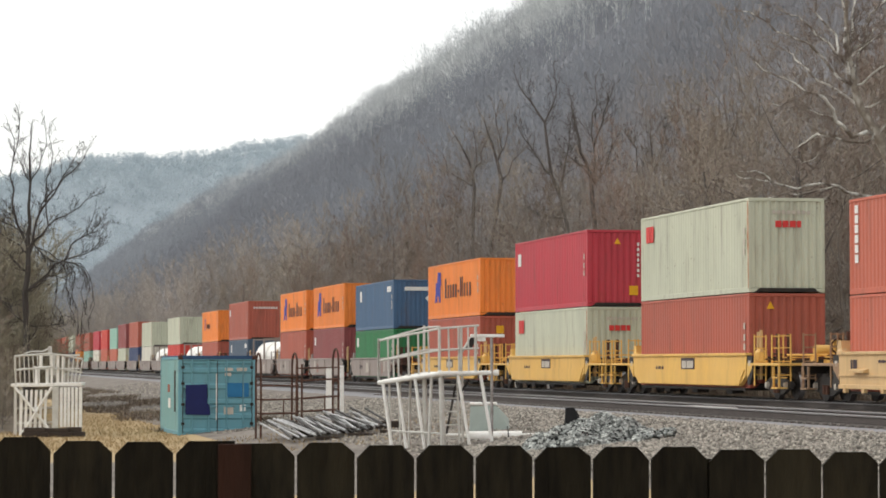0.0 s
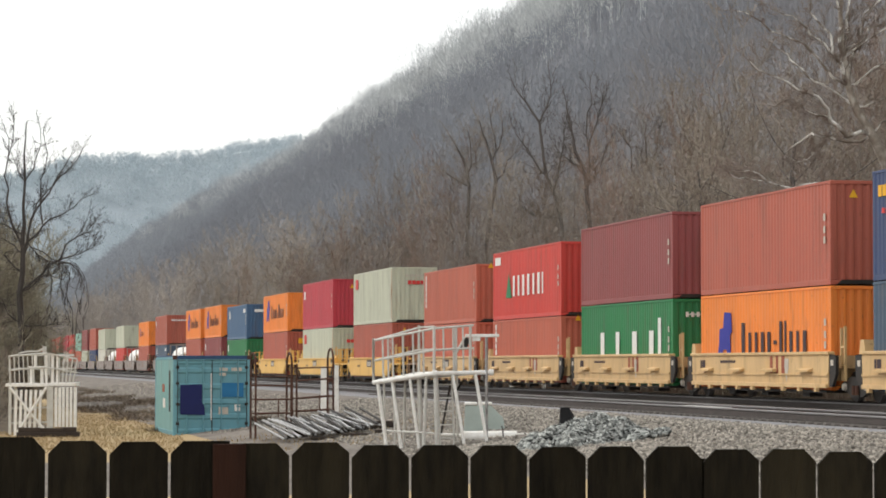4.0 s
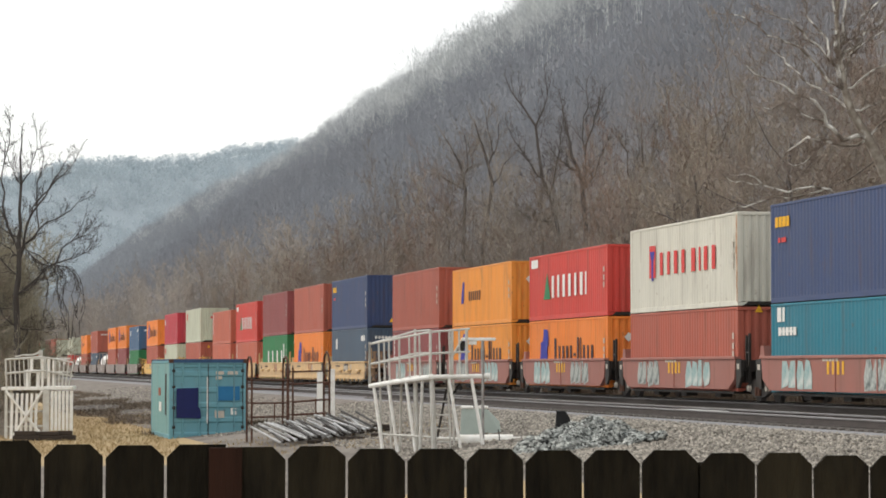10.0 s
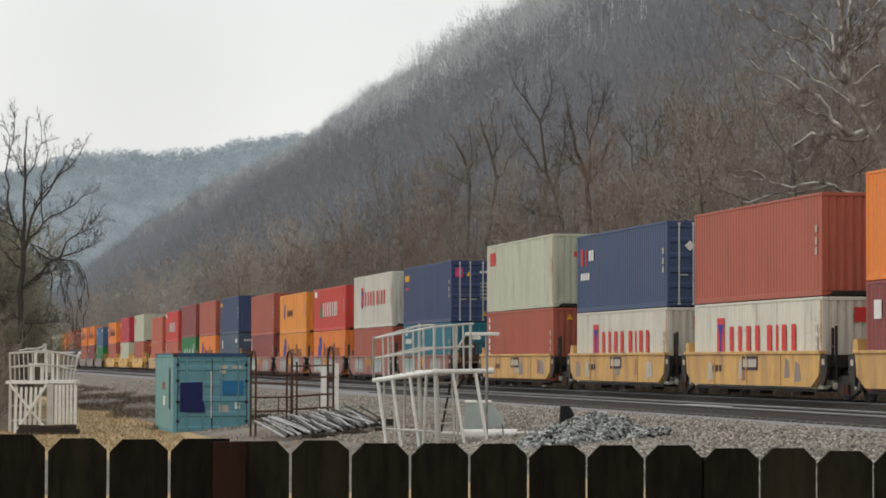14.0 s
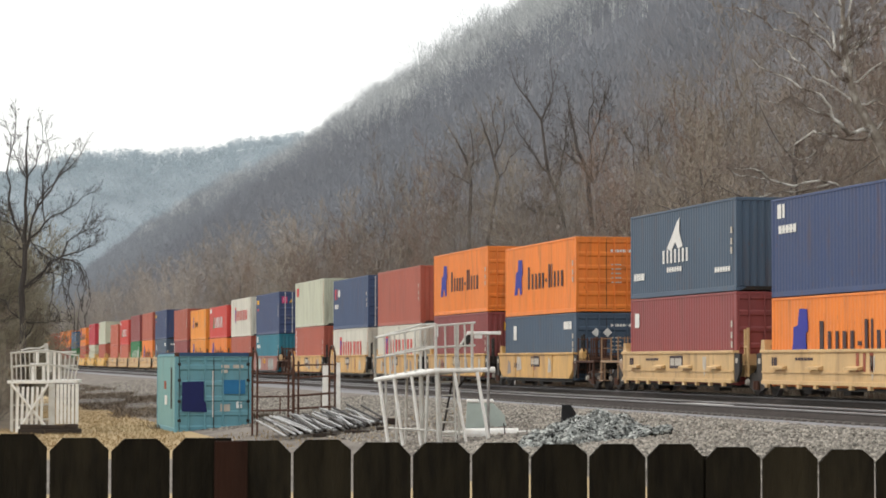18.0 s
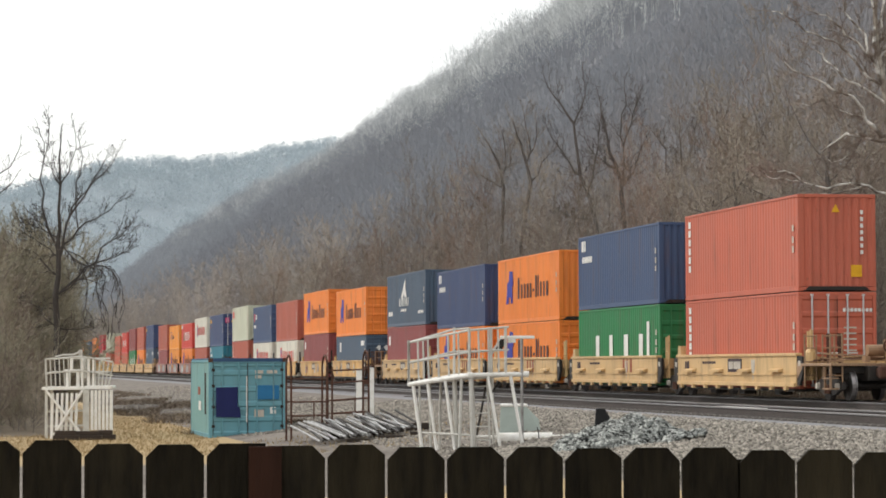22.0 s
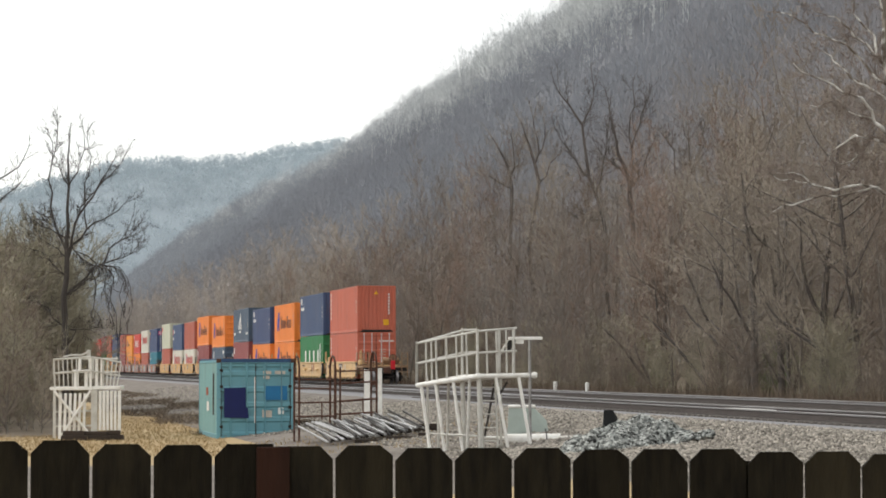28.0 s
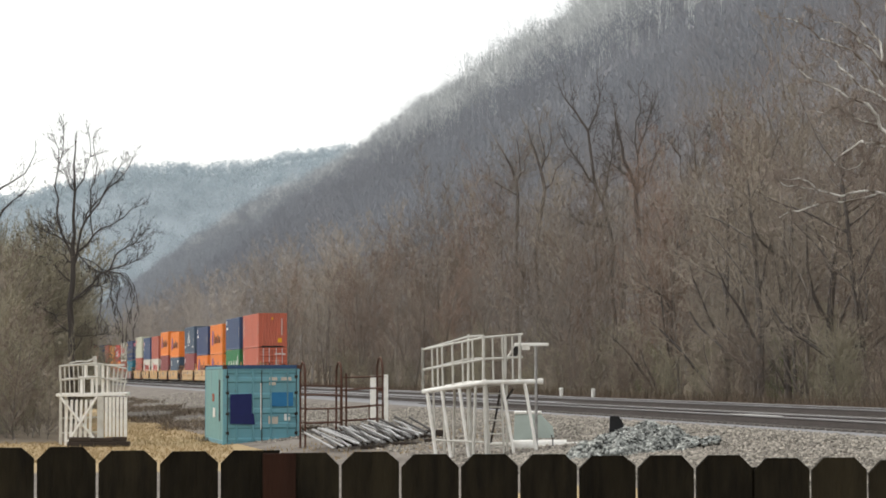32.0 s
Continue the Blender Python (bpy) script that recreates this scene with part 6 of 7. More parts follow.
    part("signal_arm", Shape().box(0.62, 0.3, z + 0.02, 0.76, 0.45, z + 0.5, 0.02).box(0.58, 0.3, z + 0.5, 1.1, 0.42, z + 0.58, 0.01).tube((0.8, 0.36, z + 0.58), (0.8, 0.36, z + 0.95), 0.05).box(0.95, 0.3, z + 0.02, 1.05, 0.42, z + 0.5, 0.01).mesh("signal_arm", WHITE_METAL), t)
    part("junction_box", Shape().box(1.08, 0.2, z + 0.3, 1.26, 0.4, z + 0.95, 0.015).box(1.02, 0.24, z + 0.95, 1.14, 0.36, z + 1.2, 0.01).mesh("junction_box", ALUMINIUM), t)
    part("cable_coil", Shape().bent([(0.3, 0.2, z + 0.98), (0.55, 0.2, z + 1.04), (0.85, 0.2, z + 1.04), (1.05, 0.2, z + 1.12)], 0.03, 6).mesh("cable_coil", ALUMINIUM), t)


slat_platform()

for u, depth, w, h in ((-156.0, 80.5, 0.8, 0.3), (-148.0, 80.7, 0.9, 0.28), (-141.0, 80.9, 0.6, 0.3)):
    p = yard(u, depth)
    b = thing("timber_baulk", "old dark timber baulk lying in dry grass", "timber", Matrix.Translation(p) @ pose(0, 0, 0, 0, 0, random.uniform(-6, 6)))
    part("beam", Shape().box(-w / 2, -0.13, 0, w / 2, 0.13, h * 0.55, 0.015).mesh("beam", TIMBER), b)
    part("beam", Shape().box(-w / 2 + 0.05, -0.1, h * 0.55 + 0.002, w / 2 - 0.1, 0.12, h, 0.015).mesh("beam", TIMBER), b)


# rusty pipe racks beside the container
def pipe_rack(p, turn, length, label, ends, heights):
    """Rails between two ends, each a tall hoop (one tube or two) or a plain pair of posts."""
    t = thing("pipe_rack", label, "rack", Matrix.Translation(p) @ pose(0, 0, 0, 0, 0, turn))
    for k, kind in enumerate(ends):
        x = k * length
        for j in range(kind):
            arc = [(x + 0.07 * j, 0.4 - 0.4 * math.cos(a) + 0.05 * j, 1.98 - 0.06 * j + 0.4 * math.sin(a)) for a in np.linspace(0, math.pi, 11)]
            part("hoop", Shape().bent([(x + 0.07 * j, 0.05 * j, 0)] + arc + [(x + 0.07 * j, 0.8 + 0.05 * j, 0)], 0.03, 8).mesh("hoop", RUST), t, "rusty round-topped hoop")
        if kind == 0:
            for y in (0.0, 0.8):
                part("upright", Shape().tube((x, y, 0), (x, y, 1.95), 0.028, n=8).mesh("upright", RUST), t)
    for i, (za, zb) in enumerate(heights):
        for y in (0, 0.8):
            part("rail", Shape().tube((-0.03, y, za), (length + 0.04, y, zb), 0.019, n=8).mesh("rail", RUST), t)
        part("end_bar", Shape().tube((length, 0, zb), (length, 0.8, zb), 0.02, n=6).mesh("end_bar", RUST), t)
    part("hanging_rod", Shape().tube((length * 0.62, -0.03, heights[-1][1] - 0.1), (length * 0.62, -0.03, heights[-2][1] + 0.02), 0.018, n=6).mesh("hanging_rod", RUST), t)
    return t


pipe_rack(yard(-70.8, 73.0), 14, 1.02, "rusty pipe rack with tall hooped ends beside the container", (1, 1), ((1.73, 1.73), (1.48, 1.48), (1.09, 1.1), (0.7, 0.72)))
pipe_rack(yard(-55.3, 73.6), 14, 1.04, "second rusty pipe rack with one hooped end", (0, 1), ((1.83, 1.86), (1.48, 1.54), (0.98, 1.06), (0.62, 0.68)))
p = yard(-46.2, 77.0)
t = thing("white_cabinet_frame", "pair of white upright boards behind the rusty racks", "boards", Matrix.Translation(p))
part("board", Shape().box(0.0, 0, 0, 0.2, 0.08, 1.75, 0.01).mesh("board", WHITE_METAL), t)
part("board", Shape().box(0.34, 0.02, 0, 0.52, 0.1, 1.78, 0.01).mesh("board", WHITE_METAL), t)
part("cross_piece", Shape().box(0.2, 0.03, 1.3, 0.34, 0.07, 1.42).mesh("cross_piece", RUST), t)

# a heap of steel pipes
pipe_mesh = Shape().tube((0, 0, 0), (0, 4.2, 0), 0.03, n=10).mesh("steel_pipe", GALVANISED)
# black copy of the pipe, for the dark shade between the grey ones
shade_pipe = Shape().tube((0, 0, 0), (0, 4.2, 0), 0.03, n=10).mesh("steel_pipe", BLACK_STEEL)
r = random.Random(3)
for i in range(44):
    row = i // 24
    u = (-59.5 if row == 0 else -52.0) + (i % 24) * (1.3 if row == 0 else 1.6) + r.uniform(-0.6, 0.6)
    base = yard(u, 68.4 + 0.05 * (i % 24) + r.uniform(-0.4, 0.4))
    m = Matrix.Translation(base + Vector((0, 0, 0.1 + 0.075 * row + r.uniform(0, 0.05)))) @ pose(0, 0, 0, 4.2 + r.uniform(-0.8, 0.8), 0, 13 + r.uniform(-6, 6))
    # two in five are drawn black as painted shade, not rust
    rusty = i % 5 in (1, 3)
    o = tagged(new("steel_pipe", shade_pipe if rusty else pipe_mesh), "long pipe coloured black for the shade between pipes in the heap" if rusty else "long grey galvanised pipe in a heap on the ground", "pipe", "heap of pipes")
    o.matrix_basis = m
for i in range(4):
    p = yard(-54 + i * 10.5, 71.4)
    b = thing("timber_bearer", "dark timber bearer under the heap of pipes", "timber", Matrix.Translation(p) @ pose(0, 0, 0, 0, 0, 4))
    for z in (0.0, 0.115):
        part("beam", Shape().box(-0.35 + z, -0.1, z - 0.02, 0.35, 0.1, z + 0.09, 0.01).mesh("beam", TIMBER), b)
for i in range(3):
    p = yard(-44 + i * 12, 68.6)
    b = thing("timber_bearer", "dark timber bearer under the heap of pipes", "timber", Matrix.Translation(p) @ pose(0, 0, 0, 0, 0, 4))
    part("beam", Shape().box(-0.4, -0.08, -0.02, 0.4, 0.08, 0.07, 0.01).mesh("beam", TIMBER), b)

# white pole lying on the ground, and the casing behind it
p = yard(-1.2, 60.5)
t = thing("gate_mast", "white painted crossing-gate mast lying on the gravel", "pole", Matrix.Translation((p.x, p.y, p.z + 0.13)))
part("shaft", Shape().tube((0, 0, 0.06), (0.75, 0, 0.04), 0.04, 0.05, 12).tube((1.6, 0, 0.06), (2.05, 0.03, 0.07), 0.035, 0.035, 10).mesh("shaft", WHITE_METAL), t)
part("sleeve", Shape().tube((0.5, 0, 0.0), (1.76, 0.0, 0.01), 0.15, 0.145, 18).mesh("sleeve", WHITE_METAL), t)
part("strap", Shape().bent([(1.4, -0.17, -0.12), (1.45, -0.18, 0.0), (1.44, -0.14, 0.16), (1.42, -0.05, 0.26)], 0.014, 6).mesh("strap", BLACK_STEEL), t, "black hanging strap")
p = yard(8.0, 64.2)
t = thing("plastic_casing", "grey-green plastic casing with white lids", "casing", Matrix.Translation(p))
part("shell", Shape().add([(0, 0, 0), (1.0, 0, 0), (1.0, 0.7, 0), (0, 0.7, 0), (0.03, 0.05, 0.66), (0.66, 0.05, 0.66), (0.6, 0.6, 0.66), (0.06, 0.6, 0.66), (0.95, 0.1, 0.36), (0.95, 0.6, 0.36)],
                          [(0, 3, 2, 1), (0, 1, 8, 5, 4), (1, 2, 9, 8), (2, 3, 7, 6, 9), (3, 0, 4, 7), (4, 5, 6, 7), (5, 8, 9, 6)]).mesh("shell", GREEN_PLASTIC), t)
for x in (0.02, 0.38):
    part("lid", Shape().box(x, 0.02, 0.665, x + 0.3, 0.5, 0.74, 0.02).mesh("lid", WHITE_METAL), t, "white lid")


# rubble heap: loose angular stones, piled
def stone_mesh(seed):
    """An angular broken stone: a block with its corners knocked about."""
    q = random.Random(seed)
    sh = Shape().box(-1, -0.8, -0.65, 1, 0.8, 0.65)
    vs = np.array(sh.v) * np.array([[q.uniform(0.5, 1.1) for _ in range(3)] for _ in range(8)])
    fs = np.array([t for f in sh.f for t in ((f[0], f[1], f[2]), (f[0], f[2], f[3]))])
    return vs, fs


STONES = [stone_mesh(i) for i in range(8)]


def scatter(name, label, spots, mat, seed):
    q = random.Random(seed)
    vs, fs, k = [], [], 0
    for x, y, z, size in spots:
        v, f = STONES[q.randrange(8)]
        rot = np.array(Euler((q.uniform(0, 6), q.uniform(0, 6), q.uniform(0, 6))).to_matrix())
        vs.append(v * size @ rot.T + np.array((x, y, z)))
        fs.append(f + k)
        k += len(v)
    ob = new(name, fast_mesh(name, np.concatenate(vs), np.concatenate(fs), mat))
    return tagged(ob, label, "stones", kind="stuff")


r = random.Random(21)
spots = []
centre = yard(54.5, 54.5)
for _ in range(7000):
    a, k = r.uniform(0, 6.283), r.random() ** 0.6
    x, y = 1.5 * k * math.cos(a), 1.3 * k * math.sin(a)
    lump = 0.5 * max(0, 1 - k ** 1.7) + 0.06 * math.sin(x * 4 + y * 3) + 0.05 * math.sin(x * 9 - y * 5)
    q = TRACK_BACK @ Vector((centre.x + x, centre.y + y, 0))
    z = float(bank(np.array(q.x))) + max(0, lump) - 0.03
    spots.append((centre.x + x, centre.y + y, z, r.uniform(0.025, 0.068)))
for _ in range(380):
    x, y = r.uniform(0.6, 1.6), r.uniform(-1.5, -0.6)
    q = TRACK_BACK @ Vector((centre.x + x, centre.y + y, 0))
    k = max(0, 1 - ((x - 1.5) / 0.8) ** 2 - ((y + 1.1) / 0.6) ** 2)
    spots.append((centre.x + x, centre.y + y, float(bank(np.array(q.x))) + 0.16 * k, r.uniform(0.025, 0.06)))
core = Shape()
ring = 18
pts, fcs = [(0, 0, 0.45)], []
for j, k in enumerate((0.25, 0.5, 0.75, 1.0)):
    for i in range(ring):
        a = 6.283 * i / ring
        q = TRACK_BACK @ Vector((centre.x + 1.7 * k * math.cos(a), centre.y + 1.45 * k * math.sin(a), 0))
        pts.append((1.45 * k * math.cos(a), 1.25 * k * math.sin(a), 0.46 * (1 - k ** 1.7) + float(bank(np.array(q.x))) - centre.z - 0.05))
fcs += [(0, 1 + i, 1 + (i + 1) % ring) for i in range(ring)]
for j in range(3):
    fcs += [(1 + j * ring + i, 1 + (j + 1) * ring + i, 1 + (j + 1) * ring + (i + 1) % ring, 1 + j * ring + (i + 1) % ring) for i in range(ring)]
heap = scatter("rubble_heap", "heap of broken blue-grey stone on the ballast bank", spots, STONE, 4)
core_ob = part("heap_core", Shape().add(pts, fcs).mesh("heap_core", STONE), heap, m=Matrix.Translation(centre))
p = yard(46.6, 60.5)
t = thing("covered_bundle", "black sheet-covered bundle standing behind the rubble", "bundle", Matrix.Translation(p) @ Matrix.Scale(0.7, 4))
part("cover", Shape().add([(-0.22, -0.2, 0), (0.3, -0.2, 0), (0.36, 0.25, 0), (-0.25, 0.25, 0), (-0.2, -0.12, 0.72), (0.08, -0.16, 0.74), (0.24, -0.05, 0.5), (0.1, 0.15, 0.73), (-0.18, 0.15, 0.75)],
                          [(0, 3, 2, 1), (0, 1, 6, 5, 4), (1, 2, 6), (2, 3, 8, 7, 6), (3, 0, 4, 8), (4, 5, 7, 8), (5, 6, 7)]).mesh("cover", BLACK_CLOTH), t)

# loose ballast stones on the near shoulder and between the tracks
spots = []
for _ in range(24000):
    o, s = -10.8 + 3.6 * r.random(), 40 + 62 * r.random() ** 1.3
    q = on_track(o, s)
    spots.append((q.x, q.y, float(bank(np.array(o))) + 0.01, r.uniform(0.018, 0.042)))
for _ in range(7000):
    o, s = r.uniform(-14.5, -10.8), 55 + 60 * r.random()
    q = on_track(o, s)
    spots.append((q.x, q.y, float(bank(np.array(o))), r.uniform(0.02, 0.05)))
for _ in range(9000):
    o, s = r.uniform(-13.6, -10.6), 42 + 20 * r.random()
    q = on_track(o, s)
    spots.append((q.x, q.y, float(bank(np.array(o))), r.uniform(0.018, 0.045)))
for _ in range(8000):
    o, s = r.uniform(-16.0, -9.0), 85 + 110 * r.random() ** 1.3
    q = on_track(o, s)
    spots.append((q.x, q.y, float(bank(np.array(o))), r.uniform(0.02, 0.045)))
scatter("ballast_stones", "loose grey-brown ballast stones beside the track", spots, BALLAST_STONE, 6)

for u in (26.1, 38.1):
    s0 = (25.57 + 1.02 * 5.0) / (u / 1000 + 0.2028)
    p = yard(u, s0)
    t = thing("marker_post", "short white marker post beyond the tracks", "post", Matrix.Translation(p), "marker posts")
    part("post", Shape().tube((0, 0, -0.05), (0, 0, 0.52), 0.1, 0.1, 12).mesh("post", MARK_WHITE), t)
    part("cap", Shape().tube((0, 0, 0.52), (0, 0, 0.56), 0.11, 0.05, 12).mesh("cap", MARK_WHITE), t)

# dry grass on the left of the yard
spots = []
gv, gf = [], []
for _ in range(26000):
    k = r.random()
    u, depth = (r.uniform(-215, -98), 66 + 50 * r.random()) if k < 0.85 else (r.uniform(-100, 20), r.uniform(64, 76))
    q = yard(u, depth)
    o = (TRACK_BACK @ q).x
    if (o > -16.5 and r.random() < 0.6) or (o < -20 and (TRACK_BACK @ q).y > 92):
        continue
    a, h = r.uniform(0, 6.28), r.uniform(0.02, 0.09) * (1.8 if r.random() < 0.06 else 1)
    k = len(gv)
    gv += [(q.x - 0.02 * math.cos(a), q.y - 0.02 * math.sin(a), q.z - 0.02), (q.x + 0.02 * math.cos(a), q.y + 0.02 * math.sin(a), q.z - 0.02),
           (q.x + r.uniform(-0.08, 0.08), q.y + r.uniform(-0.08, 0.08), q.z + h)]
    gf.append((k, k + 1, k + 2))
ob = new("dry_grass", fast_mesh("dry_grass", np.array(gv), np.array(gf), DRY_GRASS))
tagged(ob, "straw-coloured dry grass on the yard's edge", "grass", kind="stuff")

# dead weeds on the bank and along the far side of the railway
gv, gf = [], []
for _ in range(26000):
    if r.random() < 0.4:
        o, s0, tall = r.uniform(-16.8, -12.5) - 0.6 * r.random(), 92 + 120 * r.random() ** 1.4, 0.22
        if math.sin(s0 * 0.3) + math.sin(o * 1.9 + s0 * 0.11) < -0.2:
            continue
    else:
        o, s0, tall = r.uniform(4.9, 9.5), 50 + 190 * r.random() ** 1.3, 0.9
    q = on_track(o, s0, float(bank(np.array(o))))
    for _ in range(2):
        a, h = r.uniform(0, 6.28), r.uniform(0.25, 1.0) * tall
        k = len(gv)
        gv += [(q.x - 0.022 * math.cos(a), q.y - 0.022 * math.sin(a), q.z - 0.03), (q.x + 0.022 * math.cos(a), q.y + 0.022 * math.sin(a), q.z - 0.03),
               (q.x + r.uniform(-0.3, 0.3), q.y + r.uniform(-0.3, 0.3), q.z + h)]
        gf.append((k, k + 1, k + 2))
ob = new("dead_weeds", fast_mesh("dead_weeds", np.array(gv), np.array(gf), WEEDS))
tagged(ob, "brown dead weeds on the railway bank", "weeds", kind="stuff")

# ---- trees that stand out ----
g = Growth(203, levels=4, spread=0.85, limbs=6, twig=0.0095, kink=0.26)
g.path(((0.2, -0.3), (0.15, 2.0), (0.08, 5.5), (0.23, 7.3), (0.28, 8.6), (0.3, 10.6), (0.33, 12.7)), 0.2, 0.03, 10, 0.9, 0.03)
for k, r0 in ((((0.13, 7.0), (-0.35, 8.7), (-0.56, 10.3), (-0.63, 11.8), (-0.86, 13.1)), 0.09), (((-0.63, 11.8), (-0.43, 13.6)), 0.035),
              (((0.25, 10.6), (-0.1, 11.2), (-0.35, 11.7)), 0.04), (((0.3, 10.3), (0.76, 11.2), (0.96, 11.8), (1.1, 13.1)), 0.045),
              (((0.2, 7.0), (-0.2, 7.7), (-0.8, 8.05), (-1.4, 8.4)), 0.055), (((0.23, 8.05), (-0.56, 8.6), (-1.36, 9.0)), 0.05),
              (((0.28, 7.4), (0.45, 8.05), (0.83, 9.3), (1.46, 10.1), (2.2, 11.0), (3.0, 12.1)), 0.09), (((0.83, 9.3), (1.0, 9.8), (1.6, 10.45), (2.0, 11.2), (2.3, 11.8)), 0.055),
              (((0.45, 7.75), (1.1, 8.6), (1.84, 9.06), (2.5, 9.5), (3.1, 10.0)), 0.07), (((1.1, 8.6), (0.96, 9.8), (1.14, 11.1), (1.06, 12.7)), 0.05),
              (((0.2, 5.5), (1.1, 6.4), (1.84, 7.04), (2.5, 8.05), (3.0, 8.9)), 0.085), (((1.84, 7.0), (2.7, 7.3), (3.5, 7.7)), 0.05), (((2.35, 7.9), (3.0, 8.3), (3.4, 8.8)), 0.035),
              (((0.1, 6.3), (-0.4, 7.0), (-0.9, 7.55), (-1.6, 7.7)), 0.06), (((0.13, 5.0), (0.7, 5.8), (1.3, 6.3), (2.1, 6.1)), 0.05), (((-0.3, 8.6), (-0.56, 9.2), (-1.06, 9.3)), 0.035),
              (((0.1, 4.2), (-0.7, 5.0), (-1.6, 5.4)), 0.045), (((0.15, 3.4), (0.9, 4.0), (1.7, 4.1)), 0.04)):
    g.path(k, r0 * 0.78, 0.014, 15, 0.85, 0.06)
# vines that hang over the lower limb
g.droop, g.lift, g.kink, g.twig = 2.6, -0.12, 0.4, 0.0105
for k in (((0.45, 7.9), (1.1, 7.4), (1.7, 7.0), (2.5, 6.9), (2.9, 6.3), (3.0, 5.4), (2.8, 4.3)), ((1.7, 7.0), (2.35, 6.85), (2.8, 6.3), (2.7, 5.0), (2.7, 3.9)),
          ((0.7, 7.8), (1.3, 7.0), (1.6, 6.0), (1.8, 4.5)), ((2.0, 7.0), (2.2, 6.0), (2.2, 4.5)), ((1.3, 7.2), (2.0, 6.3), (2.1, 5.5), (2.4, 4.0)), ((0.5, 7.6), (1.0, 7.1), (1.3, 6.7), (1.9, 6.9), (2.6, 6.6)),
          ((2.3, 7.0), (2.7, 6.7), (2.95, 6.0), (2.9, 5.0))):
    g.path(k, 0.026, 0.01, 13, 0.5, 0.12)
p = yard(-161.0, 118.0)
place_tree("bare_tree", g.meshes(BARK_DARK, BARK_DARK), "tall dark leafless tree with drooping vines at the yard's edge", p.x, p.y, p.z, 0, 0.98)
g = Growth(219, levels=4, spread=0.85, limbs=6, twig=0.0095, kink=0.26)
g.path(((0.0, -0.3), (0.05, 3.0), (-0.05, 6.4), (0.0, 8.5), (-0.2, 11.0), (-0.3, 13.0)), 0.17, 0.03, 10, 0.9, 0.03)
for k in (((0.0, 6.4), (0.7, 8.4), (1.5, 9.6), (1.9, 10.0), (2.5, 10.5)), ((0.0, 8.5), (0.9, 10.0), (1.5, 10.6), (2.2, 11.0), (2.9, 11.9)), ((0.0, 8.5), (-0.8, 10.0), (-1.6, 11.5)),
          ((0.0, 5.5), (1.0, 6.6), (1.9, 7.0)), ((-0.2, 11.0), (0.4, 12.0), (0.7, 13.2))):
    g.path(k, 0.07, 0.018, 12, 0.9, 0.06)
p = yard(-199.0, 118.0)
place_tree("bare_tree", g.meshes(BARK_DARK, BARK_DARK), "dark leafless tree standing in the thicket", p.x, p.y, p.z)
BRUSH = [tree_meshes(300 + i, BARK_LIMB, (BARK_BROWN, OLIVE_TWIG, BARK_TAN, OLIVE_TWIG)[i], 6.0, 0.055, levels=3, spread=0.85, crown=0.05, limbs=12, twig=0.01, kink=0.28) for i in range(4)]
r = random.Random(8)
for i in range(46):
    u, depth = -200 + 46 * r.random() ** 1.2, r.uniform(100, 140)
    depth = max(depth, 121) if u > -176 else depth
    p = yard(u, depth)
    place_tree("bare_shrub", BRUSH[i % 4], "tangled bare brown shrub in the thicket", p.x, p.y, p.z - 0.1, r.uniform(0, 360), r.uniform(0.55, 1.1) * (1.0 if u < -172 else 0.7), "thicket at the yard's edge")
for i in range(34):
    p = yard(-208 + 50 * r.random(), r.uniform(121, 142))
    place_tree("bare_shrub", BRUSH[1 + 2 * (i % 2)], "tall tangled olive-grey shrub in the thicket", p.x, p.y, p.z - 0.1, r.uniform(0, 360), r.uniform(0.95, 1.4), "thicket at the yard's edge")
for i in range(26):
    p = yard(-214 + 47 * r.random(), 88 + 16 * r.random())
    place_tree("bare_shrub", BRUSH[i % 4], "low tangled brown shrub at the thicket's edge", p.x, p.y, p.z - 0.1, r.uniform(0, 360), r.uniform(0.35, 0.8), "thicket at the yard's edge")
for i in range(90):
    o, s0 = r.uniform(6.6, 10.5), 40 + 200 * r.random() ** 1.3
    p = on_track(o, s0)
    place_tree("bare_shrub", BRUSH[i % 4], "bare reddish shrub along the railway", p.x, p.y, height_at(o, s0) - 0.05, r.uniform(0, 360), r.uniform(0.25, 0.55), "lineside shrubs")
for i in range(110):
    o, s0 = r.uniform(11, 30), 55 + 230 * r.random() ** 1.2
    p = on_track(o, s0)
    place_tree("bare_shrub", BRUSH[i % 4], "bare brown undergrowth shrub among the lineside trees", p.x, p.y, height_at(o, s0) - 0.05, r.uniform(0, 360), r.uniform(0.45, 0.85), "lineside shrubs")
LEAFING = tree_meshes(320, BARK_LIMB, EVERGREEN, 4.0, 0.05, levels=3, spread=0.9, crown=0.05, limbs=12, twig=0.014, kink=0.28)
for u, o, size in ((0.0625, 12.0, 0.75), (0.11, 12.5, 0.8), (0.1165, 13.5, 0.6), (0.133, 12.8, 0.55)):
    so = (25.57 + 1.02 * o) / (u + 0.2028) * 1.0204 - 0.2028 * o
    p = on_track(o, so)
    place_tree("leafing_shrub", LEAFING, "low shrub in first green leaf among the lineside trees", p.x, p.y, height_at(o, so) - 0.05, 40 * o, size, "lineside shrubs")
g = Growth(411, levels=4, spread=0.8, limbs=7, twig=0.0105, kink=0.32)
g.lift = 0.02
g.stem([(0.2, 0, -0.3), (-0.5, 0, 4.0), (-1.5, 0, 7.6), (-2.1, 0, 9.0), (-2.5, 0, 9.8), (-3.1, 0, 10.8), (-3.3, 0, 11.5), (-3.45, 0, 12.5), (-3.55, 0.1, 14.0), (-3.4, 0, 17.0)], 0.27)
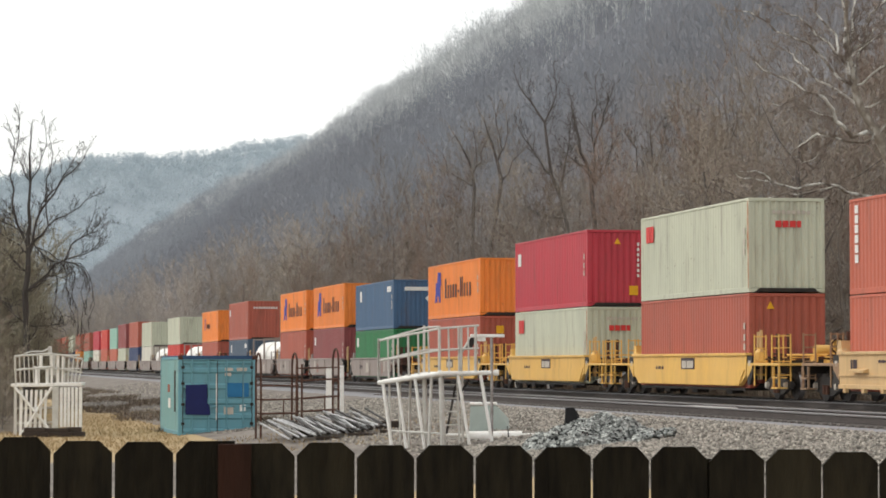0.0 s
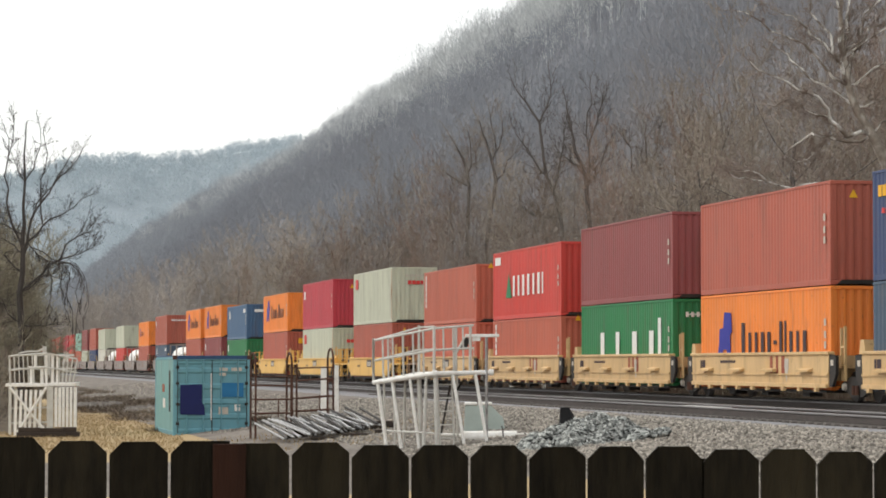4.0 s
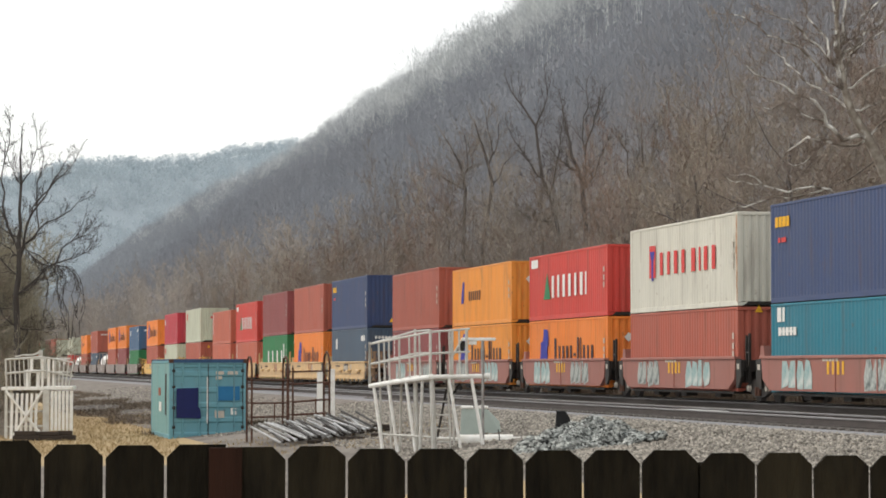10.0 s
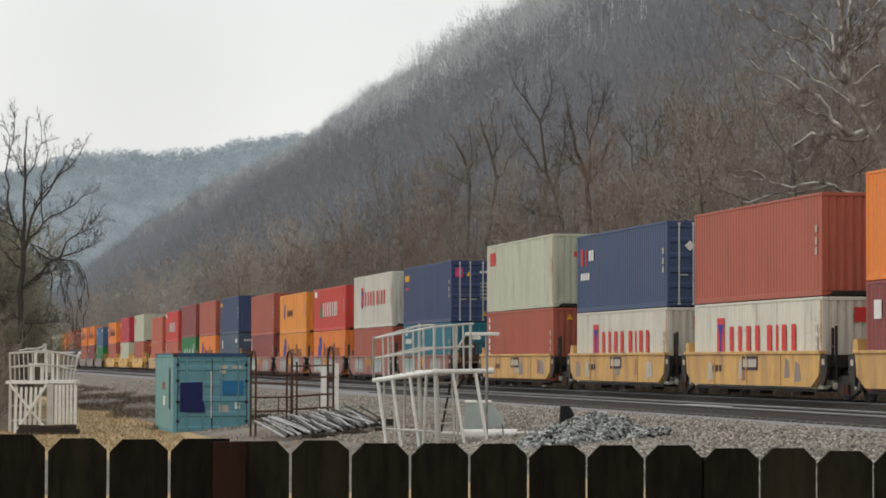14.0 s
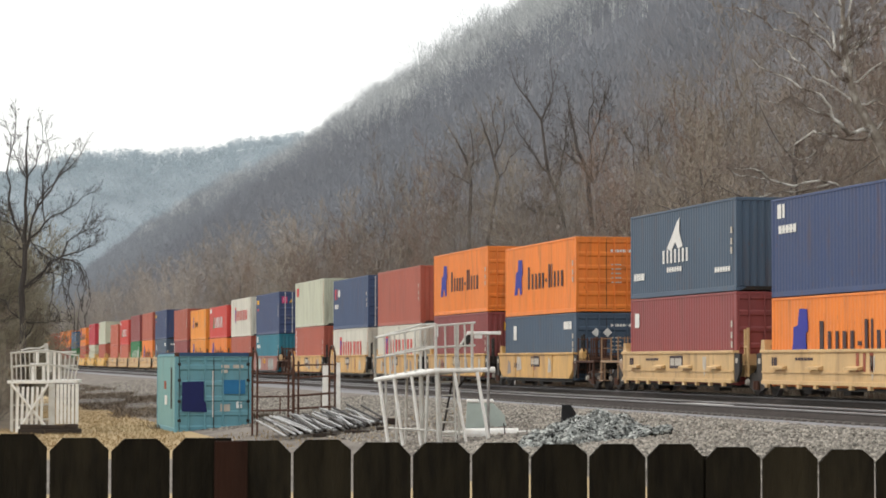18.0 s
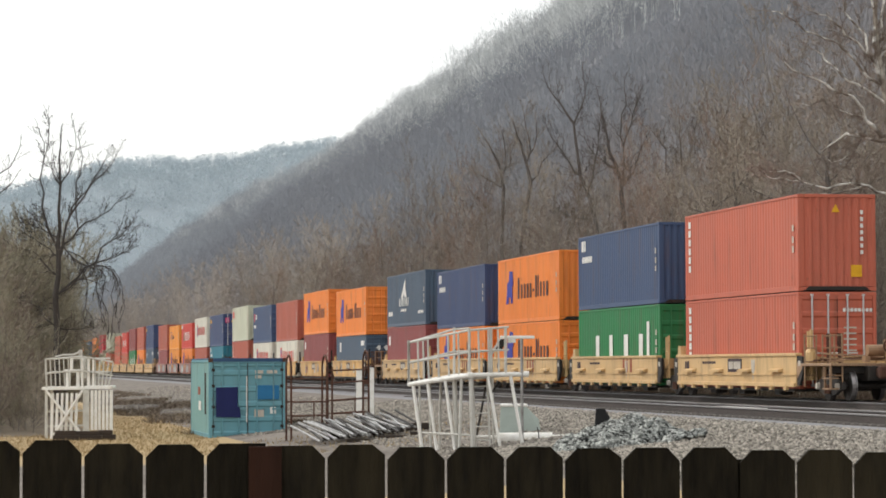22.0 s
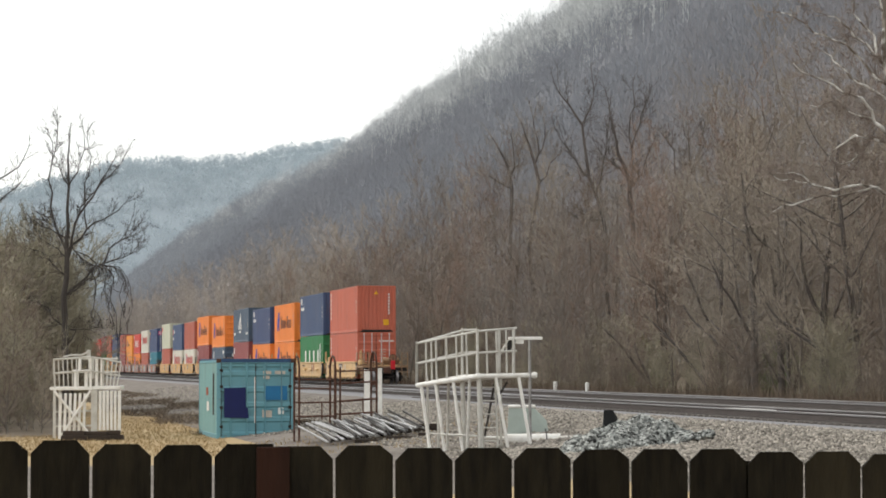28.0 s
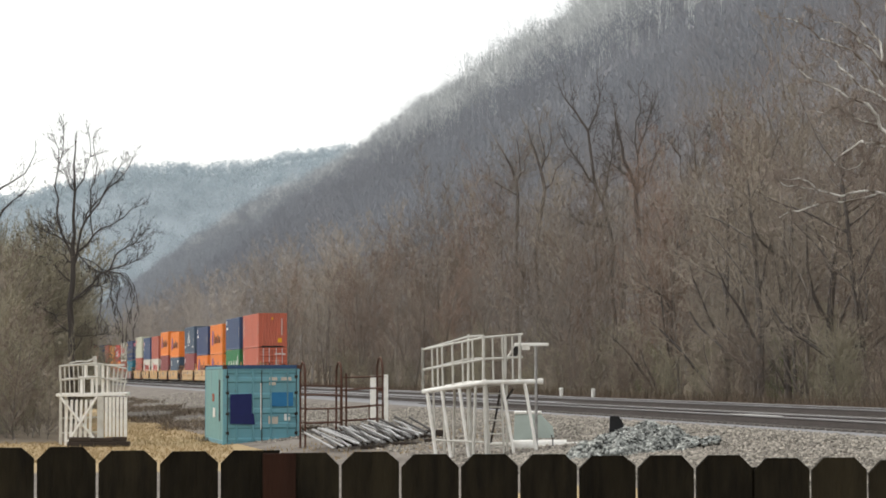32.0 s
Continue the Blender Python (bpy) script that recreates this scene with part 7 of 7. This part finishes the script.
for k, r0 in ((((-2.5, 9.6), (-3.4, 9.7), (-4.0, 10.25), (-4.3, 10.85), (-4.9, 11.2), (-5.5, 11.5), (-6.3, 11.8), (-6.9, 12.2)), 0.11), (((-4.9, 11.2), (-5.3, 10.9), (-5.85, 10.8), (-6.4, 10.8)), 0.035),
              (((-4.0, 10.25), (-4.6, 10.45), (-5.1, 10.7)), 0.04), (((-2.6, 9.5), (-3.4, 9.57), (-4.0, 9.8), (-4.5, 9.9), (-4.9, 9.6), (-5.3, 9.3), (-5.4, 9.0)), 0.075), (((-5.3, 9.25), (-5.0, 8.9), (-4.4, 9.2)), 0.025),
              (((-3.3, 11.4), (-3.5, 12.1), (-4.0, 12.7), (-4.4, 13.1), (-4.8, 13.5), (-5.3, 13.9), (-6.0, 14.1)), 0.08), (((-3.3, 11.1), (-4.2, 11.6), (-4.7, 11.9), (-5.0, 12.3), (-5.3, 12.7), (-5.7, 12.95)), 0.065),
              (((-3.4, 12.3), (-3.6, 13.3), (-3.7, 14.5), (-3.8, 15.7)), 0.1), (((-3.4, 11.9), (-3.3, 13.3), (-3.2, 14.5), (-3.0, 15.7)), 0.1),
              (((-3.3, 12.3), (-2.9, 13.0), (-2.6, 13.5), (-2.0, 13.9), (-1.4, 14.5)), 0.08), (((-3.4, 12.5), (-2.8, 13.0), (-2.0, 13.5)), 0.05), (((-3.15, 11.3), (-2.7, 11.9), (-2.0, 12.3), (-1.2, 12.9)), 0.06),
              (((-3.0, 10.45), (-2.5, 10.9), (-2.0, 11.1), (-1.2, 11.3)), 0.05), (((-2.6, 9.8), (-2.0, 10.35), (-1.2, 10.65)), 0.06), (((-3.5, 11.5), (-4.4, 12.5), (-4.9, 13.0), (-5.65, 13.3), (-6.3, 13.7), (-7.2, 14.1)), 0.07),
              (((-1.5, 7.5), (-2.2, 7.6), (-3.7, 7.75), (-4.3, 8.0), (-5.1, 7.95), (-6.0, 7.93), (-6.8, 8.07), (-7.4, 8.1), (-7.9, 8.4)), 0.085), (((-6.4, 8.0), (-6.65, 8.3), (-7.0, 8.4), (-7.6, 8.37)), 0.045),
              (((-3.4, 7.74), (-4.9, 7.75), (-5.8, 7.7), (-6.5, 7.5), (-7.2, 7.36), (-7.8, 7.0)), 0.06), (((-3.4, 12.1), (-3.9, 13.3), (-4.6, 14.1), (-5.0, 15.1)), 0.07), (((-3.4, 11.5), (-2.8, 13.3), (-2.2, 14.5), (-1.6, 15.3)), 0.08)):
    g.path(k, r0 * 0.78, 0.018, 13, 0.85, 0.09)
p = yard(190.0, 92.0)
place_tree("sycamore_tree", g.meshes(BARK_STEM, BARK_TWIG, BARK_PALE), "leaning sycamore with mottled white branches beyond the railway", p.x, p.y, p.z)


# ---- the board fence in front ----
def fence():
    a, b = Vector((-0.986, 6.19, 2.24 - 0.177)), Vector((0.857, 6.46, 2.24 - 0.2117))
    d = b - a
    t = thing("board_fence", "dark weathered dog-ear board fence, one board reddish", "fence", Matrix.Translation((a.x, a.y, 0)) @ pose(0, 0, 0, 0, 0, math.degrees(math.atan2(d.y, d.x))))
    run = math.hypot(d.x, d.y)
    slope = d.z / run
    w = 0.1368
    wood = random.Random(12)
    n0 = -14
    for i in range(n0, 30):
        x = 0.062 + (i - 1) * 0.1432
        top = a.z + slope * x + wood.uniform(-0.004, 0.004)
        cut = 0.03
        left, right = x, x + w
        if i == 3:
            outline = [(left, -0.2), (right + 0.002, -0.2), (right + 0.002, top), (left + cut, top), (left, top - cut)]
        elif i == 4:
            outline = [(left, -0.2), (right, -0.2), (right, top - cut), (right - cut, top), (left, top)]
        else:
            outline = [(left, -0.2), (right, -0.2), (right, top - cut * wood.uniform(0.8, 1.1)), (right - cut, top), (left + cut, top), (left, top - cut)]
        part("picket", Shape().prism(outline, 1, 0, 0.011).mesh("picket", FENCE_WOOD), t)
        if i == 11:
            part("batten", Shape().box(right - 0.01, 0.0125, -0.2, right + 0.02, 0.03, top - 0.03).mesh("batten", FENCE_WOOD), t)
    x = 0.062 + 3 * 0.1432 - 0.045
    top = a.z + slope * x - 0.004
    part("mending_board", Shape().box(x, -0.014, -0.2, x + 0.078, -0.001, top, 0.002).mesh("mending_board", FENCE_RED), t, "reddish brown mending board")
    for z in (0.35, 1.1, 1.72):
        part("rail", Shape().box(-2.0, 0.018, z, 4.3, 0.055, z + 0.085, 0.004).mesh("rail", FENCE_WOOD), t)


fence()

motions()
